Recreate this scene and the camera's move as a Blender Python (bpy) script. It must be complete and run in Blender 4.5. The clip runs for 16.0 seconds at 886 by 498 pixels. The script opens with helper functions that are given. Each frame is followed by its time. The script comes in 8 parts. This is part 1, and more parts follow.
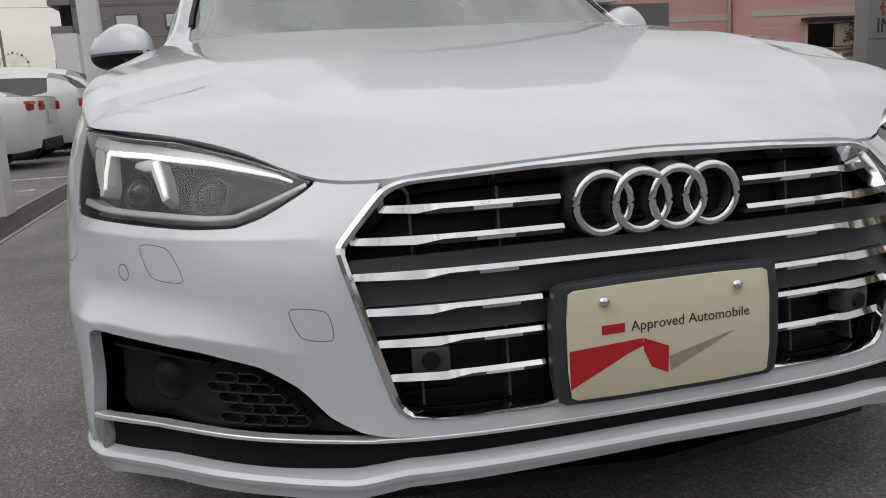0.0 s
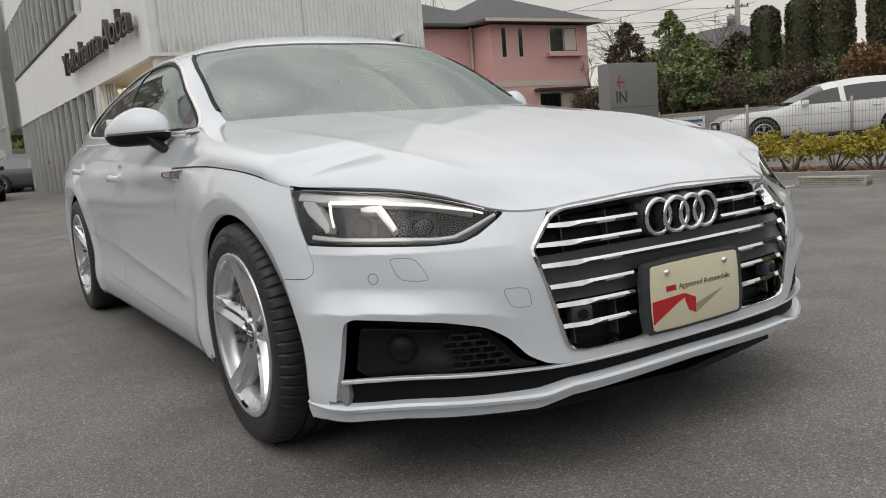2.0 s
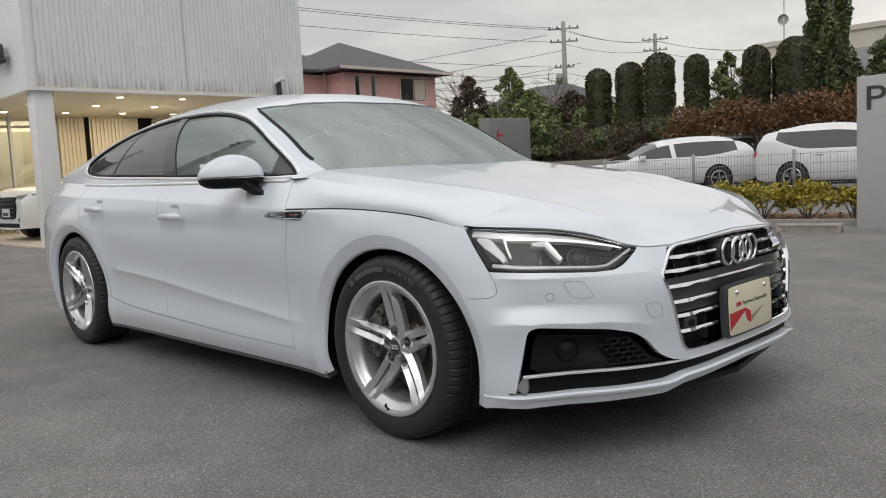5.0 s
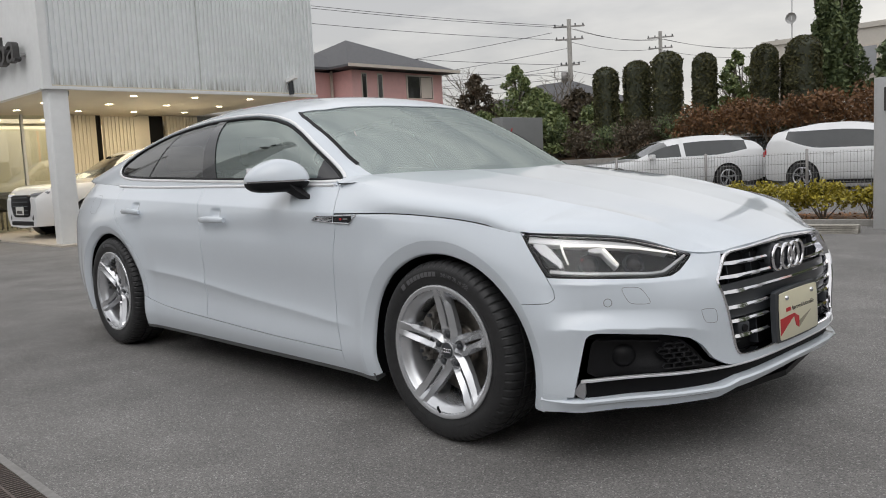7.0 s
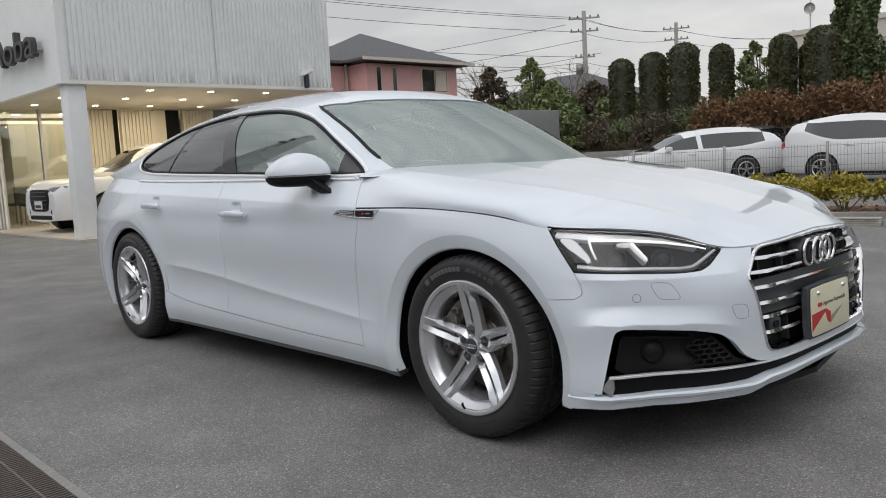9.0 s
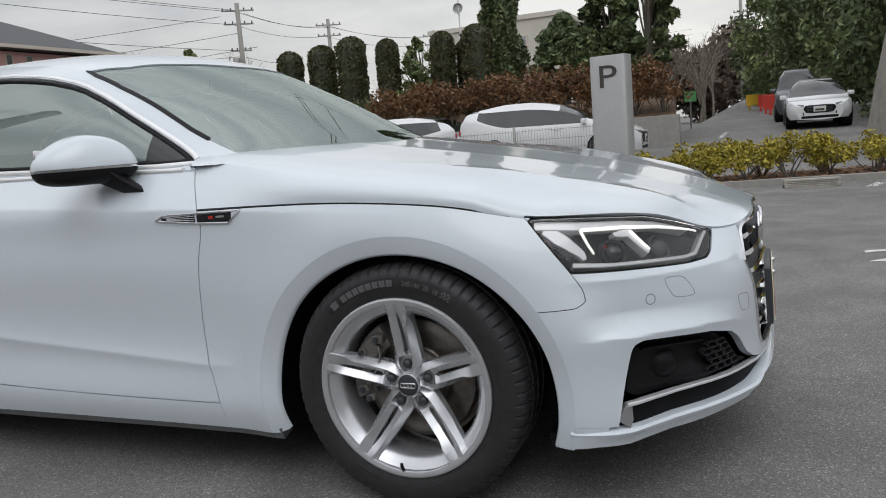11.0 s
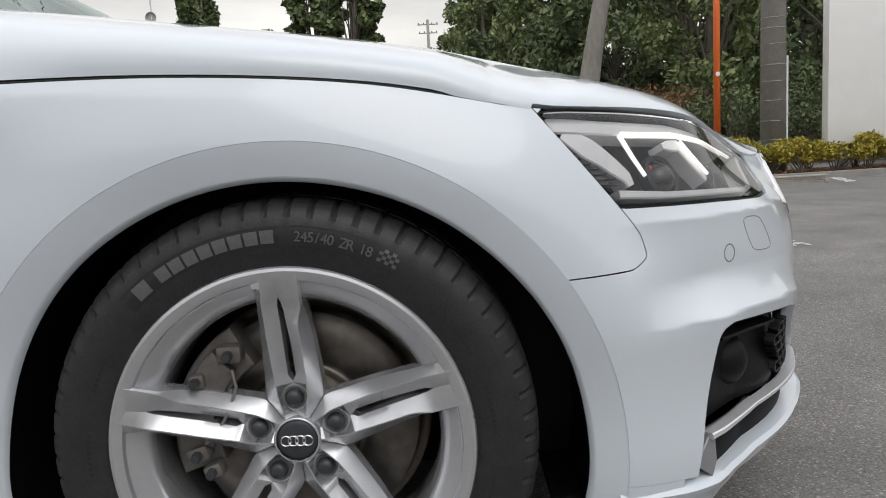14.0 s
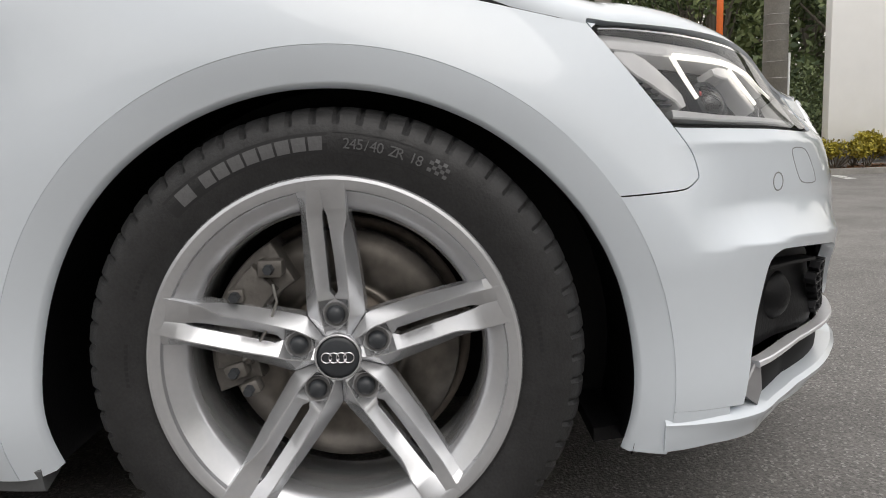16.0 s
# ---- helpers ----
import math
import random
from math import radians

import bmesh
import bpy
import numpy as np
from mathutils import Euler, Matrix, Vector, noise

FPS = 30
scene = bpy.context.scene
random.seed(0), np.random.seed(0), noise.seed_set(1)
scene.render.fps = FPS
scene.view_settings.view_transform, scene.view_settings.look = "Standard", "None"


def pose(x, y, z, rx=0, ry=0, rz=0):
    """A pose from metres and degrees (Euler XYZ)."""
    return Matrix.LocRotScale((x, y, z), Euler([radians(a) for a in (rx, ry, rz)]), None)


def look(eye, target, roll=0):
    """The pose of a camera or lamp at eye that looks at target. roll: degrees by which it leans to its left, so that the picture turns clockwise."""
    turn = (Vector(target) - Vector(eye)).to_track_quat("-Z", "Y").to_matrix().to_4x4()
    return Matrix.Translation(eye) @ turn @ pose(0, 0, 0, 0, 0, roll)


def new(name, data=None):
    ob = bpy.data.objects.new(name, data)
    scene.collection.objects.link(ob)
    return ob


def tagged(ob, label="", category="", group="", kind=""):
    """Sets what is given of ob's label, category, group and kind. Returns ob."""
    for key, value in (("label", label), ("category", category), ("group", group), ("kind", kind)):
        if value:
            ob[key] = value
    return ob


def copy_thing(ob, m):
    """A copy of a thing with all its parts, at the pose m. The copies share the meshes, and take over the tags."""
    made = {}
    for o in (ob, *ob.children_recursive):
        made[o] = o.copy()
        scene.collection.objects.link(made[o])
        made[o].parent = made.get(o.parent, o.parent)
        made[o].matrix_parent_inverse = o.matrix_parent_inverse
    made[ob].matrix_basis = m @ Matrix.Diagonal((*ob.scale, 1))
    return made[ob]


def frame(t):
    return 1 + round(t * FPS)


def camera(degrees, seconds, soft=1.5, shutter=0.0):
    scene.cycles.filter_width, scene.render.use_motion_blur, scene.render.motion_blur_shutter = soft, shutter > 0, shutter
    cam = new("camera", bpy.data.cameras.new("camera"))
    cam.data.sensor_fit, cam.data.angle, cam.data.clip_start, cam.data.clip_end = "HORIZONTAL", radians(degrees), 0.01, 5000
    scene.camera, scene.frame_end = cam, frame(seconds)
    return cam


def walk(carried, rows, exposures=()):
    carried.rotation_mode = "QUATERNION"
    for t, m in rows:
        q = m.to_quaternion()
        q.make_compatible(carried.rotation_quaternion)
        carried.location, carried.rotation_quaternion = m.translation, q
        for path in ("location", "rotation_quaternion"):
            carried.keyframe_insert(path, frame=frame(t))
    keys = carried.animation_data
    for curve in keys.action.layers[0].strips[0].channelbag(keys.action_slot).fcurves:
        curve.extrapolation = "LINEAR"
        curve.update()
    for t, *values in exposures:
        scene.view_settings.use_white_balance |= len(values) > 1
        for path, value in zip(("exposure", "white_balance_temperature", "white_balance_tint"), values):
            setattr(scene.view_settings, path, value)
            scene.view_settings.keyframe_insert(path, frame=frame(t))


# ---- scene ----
cam = camera(58.1, 16.0, 1.0)
PATH = [
    (0, (-0.594, -1.891, 0.786), (-0.111, 0.009, 0.388), -3.3),
    (0.5, (-0.82, -2.006, 0.808), (-0.184, -0.146, 0.441), -3.9),
    (1, (-1.117, -2.077, 0.809), (-0.309, -0.279, 0.469), -4.5),
    (1.5, (-1.359, -2.15, 0.82), (-0.415, -0.415, 0.511), -4.7),
    (2, (-1.598, -2.231, 0.848), (-0.542, -0.555, 0.569), -4.5),
    (2.5, (-1.87, -2.187, 0.839), (-0.712, -0.576, 0.587), -4.1),
    (3, (-2.075, -2.154, 0.85), (-0.845, -0.593, 0.624), -3.9),
    (3.5, (-2.27, -2.165, 0.871), (-0.976, -0.656, 0.656), -3.6),
    (4, (-2.465, -2.163, 0.918), (-1.119, -0.698, 0.714), -3.4),
    (4.2, (-2.52, -2.152, 0.922), (-1.153, -0.706, 0.72), -3.2),
    (6.5, (-2.806, -2.002, 0.974), (-1.396, -0.598, 0.777), -2.8),
    (7, (-2.825, -1.992, 0.977), (-1.432, -0.572, 0.772), -2.8),
    (7.5, (-2.844, -1.984, 0.978), (-1.469, -0.547, 0.764), -2.9),
    (8, (-2.849, -1.976, 0.98), (-1.49, -0.525, 0.757), -2.9),
    (8.2, (-2.847, -1.978, 0.979), (-1.495, -0.522, 0.756), -2.9),
    (10.3, (-2.771, -1.457, 0.985), (-1.204, -0.239, 0.768), -4.1),
    (10.5, (-2.759, -1.303, 0.977), (-1.111, -0.198, 0.727), -4.4),
    (11, (-2.685, -0.88, 0.965), (-0.856, -0.121, 0.681), -4.6),
    (11.5, (-2.469, -0.533, 0.955), (-0.545, -0.081, 0.645), -4.0),
    (12, (-2.24, -0.316, 0.933), (-0.277, -0.101, 0.613), -3.3),
    (12.5, (-2.03, -0.273, 0.879), (-0.058, -0.162, 0.567), -3.2),
    (13, (-1.929, -0.252, 0.816), (0.049, -0.192, 0.525), -3.2),
    (13.5, (-1.902, -0.232, 0.747), (0.08, -0.194, 0.477), -3.1),
    (14, (-1.9, -0.222, 0.709), (0.082, -0.195, 0.449), -2.9),
    (14.5, (-1.894, -0.202, 0.679), (0.09, -0.185, 0.424), -2.6),
    (15, (-1.892, -0.185, 0.656), (0.092, -0.172, 0.401), -2.2),
    (15.5, (-1.896, -0.166, 0.63), (0.087, -0.159, 0.369), -1.8),
    (16, (-1.894, -0.147, 0.605), (0.087, -0.137, 0.335), -1.5),
]
EXPOSURES = [(0, -0.1, 6450, 10), (1, 0.03, 6550, 10), (2.5, 0.15, 6600, 10), (7, 0.11, 6300, 10), (8.2, 0.11, 6250, 10), (10.4, 0.09, 6150, 9), (12.5, 0.2, 6150, 9), (14, 0.33, 6350, 10), (16, 0.5, 6600, 10)]
walk(cam, [(t, look(eye, target, roll)) for t, eye, target, roll in PATH], EXPOSURES)

# ---- world, sun ----
world = bpy.data.worlds.new("overcast_evening")
scene.world = world
world.use_nodes = True
wn, wl = world.node_tree.nodes, world.node_tree.links
sky = wn.new("ShaderNodeTexSky")
sky.sky_type, sky.sun_disc = "NISHITA", False
sky.sun_elevation, sky.sun_rotation = radians(50), radians(249)
sky.air_density, sky.dust_density, sky.ozone_density = 1.0, 3.0, 1.0
geo = wn.new("ShaderNodeTexCoord")
squash = wn.new("ShaderNodeMapping")
squash.inputs["Scale"].default_value = (1.0, 1.0, 3.5)
cloud = wn.new("ShaderNodeTexNoise")
cloud.inputs["Scale"].default_value, cloud.inputs["Detail"].default_value, cloud.inputs["Roughness"].default_value = 2.2, 6.0, 0.55
cramp = wn.new("ShaderNodeValToRGB")
cramp.color_ramp.elements[0].position, cramp.color_ramp.elements[0].color = 0.36, (5.6, 5.55, 5.55, 1)
cramp.color_ramp.elements[1].position, cramp.color_ramp.elements[1].color = 0.64, (8.8, 8.55, 8.2, 1)
wmix = wn.new("ShaderNodeMix")
wmix.data_type = "RGBA"
wmix.inputs["Factor"].default_value = 0.9
wl.new(geo.outputs["Generated"], squash.inputs["Vector"])
wl.new(squash.outputs["Vector"], cloud.inputs["Vector"])
wl.new(cloud.outputs["Fac"], cramp.inputs["Fac"])
wl.new(sky.outputs["Color"], wmix.inputs[6])
wl.new(cramp.outputs["Color"], wmix.inputs[7])
# an overcast sky is brighter overhead than at the horizon
axes, rise, bright = wn.new("ShaderNodeSeparateXYZ"), wn.new("ShaderNodeMapRange"), wn.new("ShaderNodeVectorMath")
rise.inputs["From Min"].default_value, rise.inputs["From Max"].default_value = 0.30, 0.95
rise.inputs["To Min"].default_value, rise.inputs["To Max"].default_value = 1.0, 1.6
bright.operation = "SCALE"
wl.new(geo.outputs["Generated"], axes.inputs[0])
wl.new(axes.outputs["Z"], rise.inputs["Value"])
warm, tint = wn.new("ShaderNodeValToRGB"), wn.new("ShaderNodeMix")
warm.color_ramp.elements[0].position, warm.color_ramp.elements[0].color = 0.05, (1.02, 0.99, 0.93, 1)
warm.color_ramp.elements[1].position, warm.color_ramp.elements[1].color = 0.42, (1.0, 1.0, 1.0, 1)
tint.data_type, tint.blend_type = "RGBA", "MULTIPLY"
tint.inputs["Factor"].default_value = 1.0
wl.new(axes.outputs["Z"], warm.inputs["Fac"])
wl.new(wmix.outputs[2], tint.inputs[6])
wl.new(warm.outputs["Color"], tint.inputs[7])
wl.new(tint.outputs[2], bright.inputs[0])
wl.new(rise.outputs[0], bright.inputs["Scale"])
wl.new(bright.outputs[0], wn["Background"].inputs["Color"])
wn["Background"].inputs["Strength"].default_value = 0.1
sun = new("sun", bpy.data.lights.new("sun", "SUN"))
sun.data.energy, sun.data.angle, sun.data.color = 0.45, radians(40), (1.0, 0.98, 0.95)
sun.matrix_world = look((-7, -2.7, 9), (0, 0, 0))


# ---- materials ----
def mat(name, color, rough=0.5, metal=0.0, coat=0.0, bump=0.0, scale=20.0, vary=0.12, spec=0.5, fine=6.0, warp=(1, 1, 1)):
    m = bpy.data.materials.new(name)
    m.use_nodes = True
    n, l = m.node_tree.nodes, m.node_tree.links
    b = n["Principled BSDF"]
    b.inputs["Roughness"].default_value, b.inputs["Metallic"].default_value = rough, metal
    b.inputs["Coat Weight"].default_value, b.inputs["Coat Roughness"].default_value = coat, 0.03
    b.inputs["Specular IOR Level"].default_value = spec
    tc = n.new("ShaderNodeTexCoord")
    mp = n.new("ShaderNodeMapping")
    mp.inputs["Scale"].default_value = warp
    l.new(tc.outputs["Object"], mp.inputs["Vector"])
    big, small = n.new("ShaderNodeTexNoise"), n.new("ShaderNodeTexNoise")
    big.inputs["Scale"].default_value, small.inputs["Scale"].default_value = scale / fine, scale
    big.inputs["Detail"].default_value, small.inputs["Detail"].default_value = 4, 5
    l.new(mp.outputs["Vector"], big.inputs["Vector"])
    l.new(mp.outputs["Vector"], small.inputs["Vector"])
    mx = n.new("ShaderNodeMath")
    mx.operation = "ADD"
    l.new(big.outputs["Fac"], mx.inputs[0])
    l.new(small.outputs["Fac"], mx.inputs[1])
    ra = n.new("ShaderNodeMapRange")
    ra.inputs["From Min"].default_value, ra.inputs["From Max"].default_value = 0.6, 1.4
    ra.inputs["To Min"].default_value, ra.inputs["To Max"].default_value = 1 - vary, 1 + vary
    l.new(mx.outputs[0], ra.inputs["Value"])
    mu = n.new("ShaderNodeVectorMath")
    mu.operation = "SCALE"
    mu.inputs[0].default_value = color
    l.new(ra.outputs[0], mu.inputs["Scale"])
    l.new(mu.outputs[0], b.inputs["Base Color"])
    if bump:
        bp = n.new("ShaderNodeBump")
        bp.inputs["Strength"].default_value, bp.inputs["Distance"].default_value = min(1.0, bump), 0.01
        l.new(small.outputs["Fac"], bp.inputs["Height"])
        l.new(bp.outputs["Normal"], b.inputs["Normal"])
    return m


def glow(name, color, strength):
    m = mat(name, color, 0.4)
    b = m.node_tree.nodes["Principled BSDF"]
    b.inputs["Emission Color"].default_value, b.inputs["Emission Strength"].default_value = (*color, 1), strength
    return m


def glass(name, tint, rough=0.0, ior=2.0, sheen=(1, 1, 1)):
    """A thin pane: mostly clear, with a mirror's share by the angle."""
    m = bpy.data.materials.new(name)
    m.use_nodes = True
    n, l = m.node_tree.nodes, m.node_tree.links
    n.remove(n["Principled BSDF"])
    fr = n.new("ShaderNodeFresnel")
    fr.inputs["IOR"].default_value = ior
    tr = n.new("ShaderNodeBsdfTransparent")
    tr.inputs["Color"].default_value = (*tint, 1)
    gl = n.new("ShaderNodeBsdfGlossy")
    gl.inputs["Roughness"].default_value, gl.inputs["Color"].default_value = rough, (*sheen, 1)
    mx = n.new("ShaderNodeMixShader")
    l.new(fr.outputs[0], mx.inputs[0])
    l.new(tr.outputs[0], mx.inputs[1])
    l.new(gl.outputs[0], mx.inputs[2])
    l.new(mx.outputs[0], n["Material Output"].inputs["Surface"])
    return m


PAINT = mat("white_car_paint", (0.66, 0.712, 0.768), 0.28, 0.0, 1.0, 0, 60, 0.01)
BLACK_PLASTIC = mat("black_plastic", (0.007, 0.007, 0.008), 0.5, 0, 0, 0.1, 200, 0.2, 0.22)
GLOSS_BLACK = mat("gloss_black", (0.012, 0.012, 0.014), 0.12, 0, 0.5, 0, 50, 0.1)
CHROME = mat("chrome", (0.80, 0.80, 0.82), 0.07, 1.0, 0, 0, 30, 0.03)
BRIGHT = mat("bright_window_trim", (0.86, 0.86, 0.87), 0.28, 0.35, 0.3, 0, 80, 0.03)
SATIN = mat("satin_aluminium", (0.80, 0.80, 0.82), 0.33, 0.55, 0, 0, 80, 0.05)
RUBBER = mat("tyre_rubber", (0.027, 0.027, 0.028), 0.47, 0, 0, 0.12, 260, 0.3, 0.36)
ALLOY = mat("silver_wheel_lacquer", (0.62, 0.63, 0.65), 0.27, 0.7, 0.3, 0, 120, 0.05)
TINT = glass("dark_window_glass", (0.30, 0.33, 0.34), 0.0, 2.3)
GREENISH = glass("windscreen_glass", (0.70, 0.84, 0.78), 0.0, 4.2, (0.90, 1.0, 0.96))
FRONT_GLASS = glass("door_window_glass", (0.58, 0.74, 0.69), 0.0, 3.4, (0.90, 1.0, 0.96))
ASPHALT = mat("asphalt", (0.196, 0.190, 0.185), 0.82, 0, 0, 0.4, 160, 0.3, 0.4, 60)
CONCRETE = mat("concrete", (0.30, 0.29, 0.27), 0.85, 0, 0, 0.4, 40, 0.2)
WHITE_WALL = mat("white_panel_paint", (0.78, 0.79, 0.79), 0.5, 0, 0, 0.05, 8, 0.05)
LEAF = mat("evergreen_leaf", (0.030, 0.036, 0.016), 0.5, 0, 0, 0.2, 30, 0.4)
BARK = mat("bark", (0.16, 0.14, 0.115), 0.9, 0, 0, 0.8, 40, 0.3)
PINK = mat("pink_siding", (0.70, 0.42, 0.40), 0.7, 0, 0, 0.1, 30, 0.08)
GREYTILE = mat("slate_roof", (0.085, 0.085, 0.09), 0.7, 0, 0, 0.4, 40, 0.2)


# ---- mesh helpers ----
def part(name, bm, material, parent=None, label="", smooth=None):
    me = bpy.data.meshes.new(name)
    if smooth is not None:
        for f in bm.faces:
            f.smooth = True
        for e in bm.edges:
            if len(e.link_faces) == 2 and e.calc_face_angle(0) > radians(smooth):
                e.smooth = False
    bm.to_mesh(me)
    bm.free()
    if material:
        me.materials.append(material)
    ob = new(name, me)
    ob.parent = parent
    return tagged(ob, label)


def box(bm, x0, y0, z0, x1, y1, z1, bevel=0.0):
    r = bmesh.ops.create_cube(bm, size=1.0)
    bmesh.ops.transform(bm, verts=r["verts"], matrix=Matrix.Translation(((x0 + x1) / 2, (y0 + y1) / 2, (z0 + z1) / 2)) @ Matrix.Diagonal((x1 - x0, y1 - y0, z1 - z0, 1)))
    if bevel:
        es = list({e for v in r["verts"] for e in v.link_edges})
        bmesh.ops.bevel(bm, geom=es, offset=bevel, segments=2, affect="EDGES", profile=0.5)
    return bm


def cube(x0, y0, z0, x1, y1, z1, bevel=0.0):
    return box(bmesh.new(), x0, y0, z0, x1, y1, z1, bevel)


def empty(name, x, y, z, label, category, group="", kind="", rz=0):
    ob = new(name)
    ob.empty_display_size = 0.1
    ob.matrix_basis = pose(x, y, z, 0, 0, rz)
    return tagged(ob, label, category, group, kind)


def spline(xs, ys):
    """A natural cubic through the knots, straight beyond them."""
    xs, ys = np.asarray(xs, float), np.asarray(ys, float)
    n, h = len(xs), np.diff(xs)
    a, r = np.eye(n), np.zeros(n)
    for i in range(1, n - 1):
        a[i, i - 1:i + 2] = h[i - 1], 2 * (h[i - 1] + h[i]), h[i]
        r[i] = 6 * ((ys[i + 1] - ys[i]) / h[i] - (ys[i] - ys[i - 1]) / h[i - 1])
    m = np.linalg.solve(a, r)

    def f(x):
        x = np.asarray(x, float)
        c = np.clip(x, xs[0], xs[-1])
        i = np.clip(np.searchsorted(xs, c) - 1, 0, n - 2)
        t0, t1, hi = c - xs[i], xs[i + 1] - c, h[i]
        y = (m[i] * t1 ** 3 + m[i + 1] * t0 ** 3) / (6 * hi) + (ys[i] / hi - m[i] * hi / 6) * t1 + (ys[i + 1] / hi - m[i + 1] * hi / 6) * t0
        d0 = (ys[1] - ys[0]) / h[0] - h[0] * m[1] / 6
        d1 = (ys[-1] - ys[-2]) / h[-1] + h[-1] * m[-2] / 6
        return y + np.where(x < xs[0], d0 * (x - xs[0]), 0) + np.where(x > xs[-1], d1 * (x - xs[-1]), 0)
    return f


def rounded(pts, n=3, keep=0.25):
    """A closed outline with its corners cut round."""
    p = np.asarray(pts, float)
    for _ in range(n):
        q = np.roll(p, -1, axis=0)
        p = np.stack([p + (q - p) * keep, q - (q - p) * keep], 1).reshape(-1, 2)
        keep = 0.25
    return p


def inside(poly, x, y):
    """Signed distance to a closed outline, plus inside."""
    x, y = np.asarray(x, float), np.asarray(y, float)
    a, b = np.asarray(poly, float), np.roll(np.asarray(poly, float), -1, axis=0)
    d, odd = np.full(x.shape, 1e9), np.zeros(x.shape, bool)
    for (ax, ay), (bx, by) in zip(a, b):
        ex, ey = bx - ax, by - ay
        t = np.clip(((x - ax) * ex + (y - ay) * ey) / max(ex * ex + ey * ey, 1e-12), 0, 1)
        d = np.minimum(d, np.hypot(x - ax - t * ex, y - ay - t * ey))
        if abs(ey) > 1e-12:
            odd ^= ((ay > y) != (by > y)) & (x < ex * (y - ay) / ey + ax)
    return np.where(odd, d, -d)


def skin(name, surface, us, vs, keeps, material, parent, thick=0.012, label="", core=(0, 1.2, 0.45)):
    """A trimmed sheet of the surface with real edges: surface(u, v) gives points, each keep(u, v, p) is above 0 where the sheet stays. It faces away from the core."""
    uu, vv = np.meshgrid(us, vs, indexing="ij")
    n, m = uu.shape
    u, v = uu.ravel(), vv.ravel()
    p = surface(u, v)
    ks = [k(u, v, p) for k in keeps]
    low = np.min(ks, axis=0) if ks else np.ones(n * m)
    idx = np.arange(n * m).reshape(n, m)
    quads = np.stack([idx[:-1, :-1], idx[1:, :-1], idx[1:, 1:], idx[:-1, 1:]], -1).reshape(-1, 4)
    lq = low[quads]
    whole = quads[(lq > 0).all(1)]
    part_q = quads[((lq > 0).any(1)) & ~(lq > 0).all(1)]
    uv, made, polys = [], {}, []

    def vert(a, b):
        key = (round(a, 7), round(b, 7))
        if key not in made:
            made[key] = len(uv)
            uv.append((a, b))
        return made[key]
    for q in whole:
        polys.append([vert(u[i], v[i]) for i in q])
    for q in part_q:
        poly = [(u[i], v[i], [k[i] for k in ks]) for i in q]
        for c in range(len(keeps)):
            out = []
            for i in range(len(poly)):
                a, b = poly[i], poly[(i + 1) % len(poly)]
                fa, fb = a[2][c], b[2][c]
                if fa > 0:
                    out.append(a)
                if (fa > 0) != (fb > 0):
                    t = fa / (fa - fb)
                    out.append((a[0] + (b[0] - a[0]) * t, a[1] + (b[1] - a[1]) * t, [x + (y - x) * t for x, y in zip(a[2], b[2])]))
            poly = out
            if len(poly) < 3:
                break
        ids = []
        for a in poly:
            i = vert(a[0], a[1])
            if i not in ids:
                ids.append(i)
        if len(ids) >= 3:
            polys.append(ids)
    uv = np.array(uv)
    a, b = uv[:, 0], uv[:, 1]
    eu, ev = (us[-1] - us[0]) * 2e-3, (vs[-1] - vs[0]) * 2e-3
    pos = surface(a, b)
    nor = np.cross(surface(a + eu, b) - surface(a - eu, b), surface(a, b + ev) - surface(a, b - ev))
    nor /= np.maximum(np.linalg.norm(nor, axis=1, keepdims=True), 1e-9)
    if np.sum(nor * (pos - np.array(core))) < 0:
        nor = -nor
    if polys:
        q = max(polys, key=lambda q: np.linalg.norm(np.cross(pos[q[1]] - pos[q[0]], pos[q[-1]] - pos[q[0]])))
        if np.dot(np.cross(pos[q[1]] - pos[q[0]], pos[q[-1]] - pos[q[0]]), nor[q[0]]) < 0:
            polys = [q[::-1] for q in polys]
    count = {}
    for q in polys:
        for i in range(len(q)):
            count[(q[i], q[(i + 1) % len(q)])] = 1
    rim = [e for e in count if (e[1], e[0]) not in count]
    back, verts, faces, normals = {}, list(map(tuple, pos)), [], []
    for q in polys:
        faces.append(q)
        normals += [tuple(nor[i]) for i in q]
    for i, j in rim:
        for k in (i, j):
            if k not in back:
                back[k] = len(verts)
                verts.append(tuple(pos[k] - nor[k] * thick))
        f = [j, i, back[i], back[j]]
        w = np.array([verts[k] for k in f])
        fn = np.cross(w[1] - w[0], w[2] - w[0])
        fn = fn / max(np.linalg.norm(fn), 1e-12)
        faces.append(f)
        normals += [tuple(fn)] * 4
    me = bpy.data.meshes.new(name)
    me.from_pydata(verts, [], faces)
    me.polygons.foreach_set("use_smooth", np.ones(len(faces), bool))
    me.normals_split_custom_set(normals)
    me.materials.append(material)
    ob = new(name, me)
    ob.parent = parent
    return tagged(ob, label)


def lathe(profile, steps=48, axis="x", bm=None):
    """The profile of (radius, along) turned round an axis."""
    bm = bm or bmesh.new()
    rings = []
    for k in range(steps):
        c, s = math.cos(2 * math.pi * k / steps), math.sin(2 * math.pi * k / steps)
        rings.append([bm.verts.new({"x": (h, r * c, r * s), "y": (r * s, h, r * c), "z": (r * c, r * s, h)}[axis]) for r, h in profile])
    for k in range(steps):
        a, b = rings[k], rings[(k + 1) % steps]
        for i in range(len(profile) - 1):
            bm.faces.new((a[i], b[i], b[i + 1], a[i + 1]))
    return bm


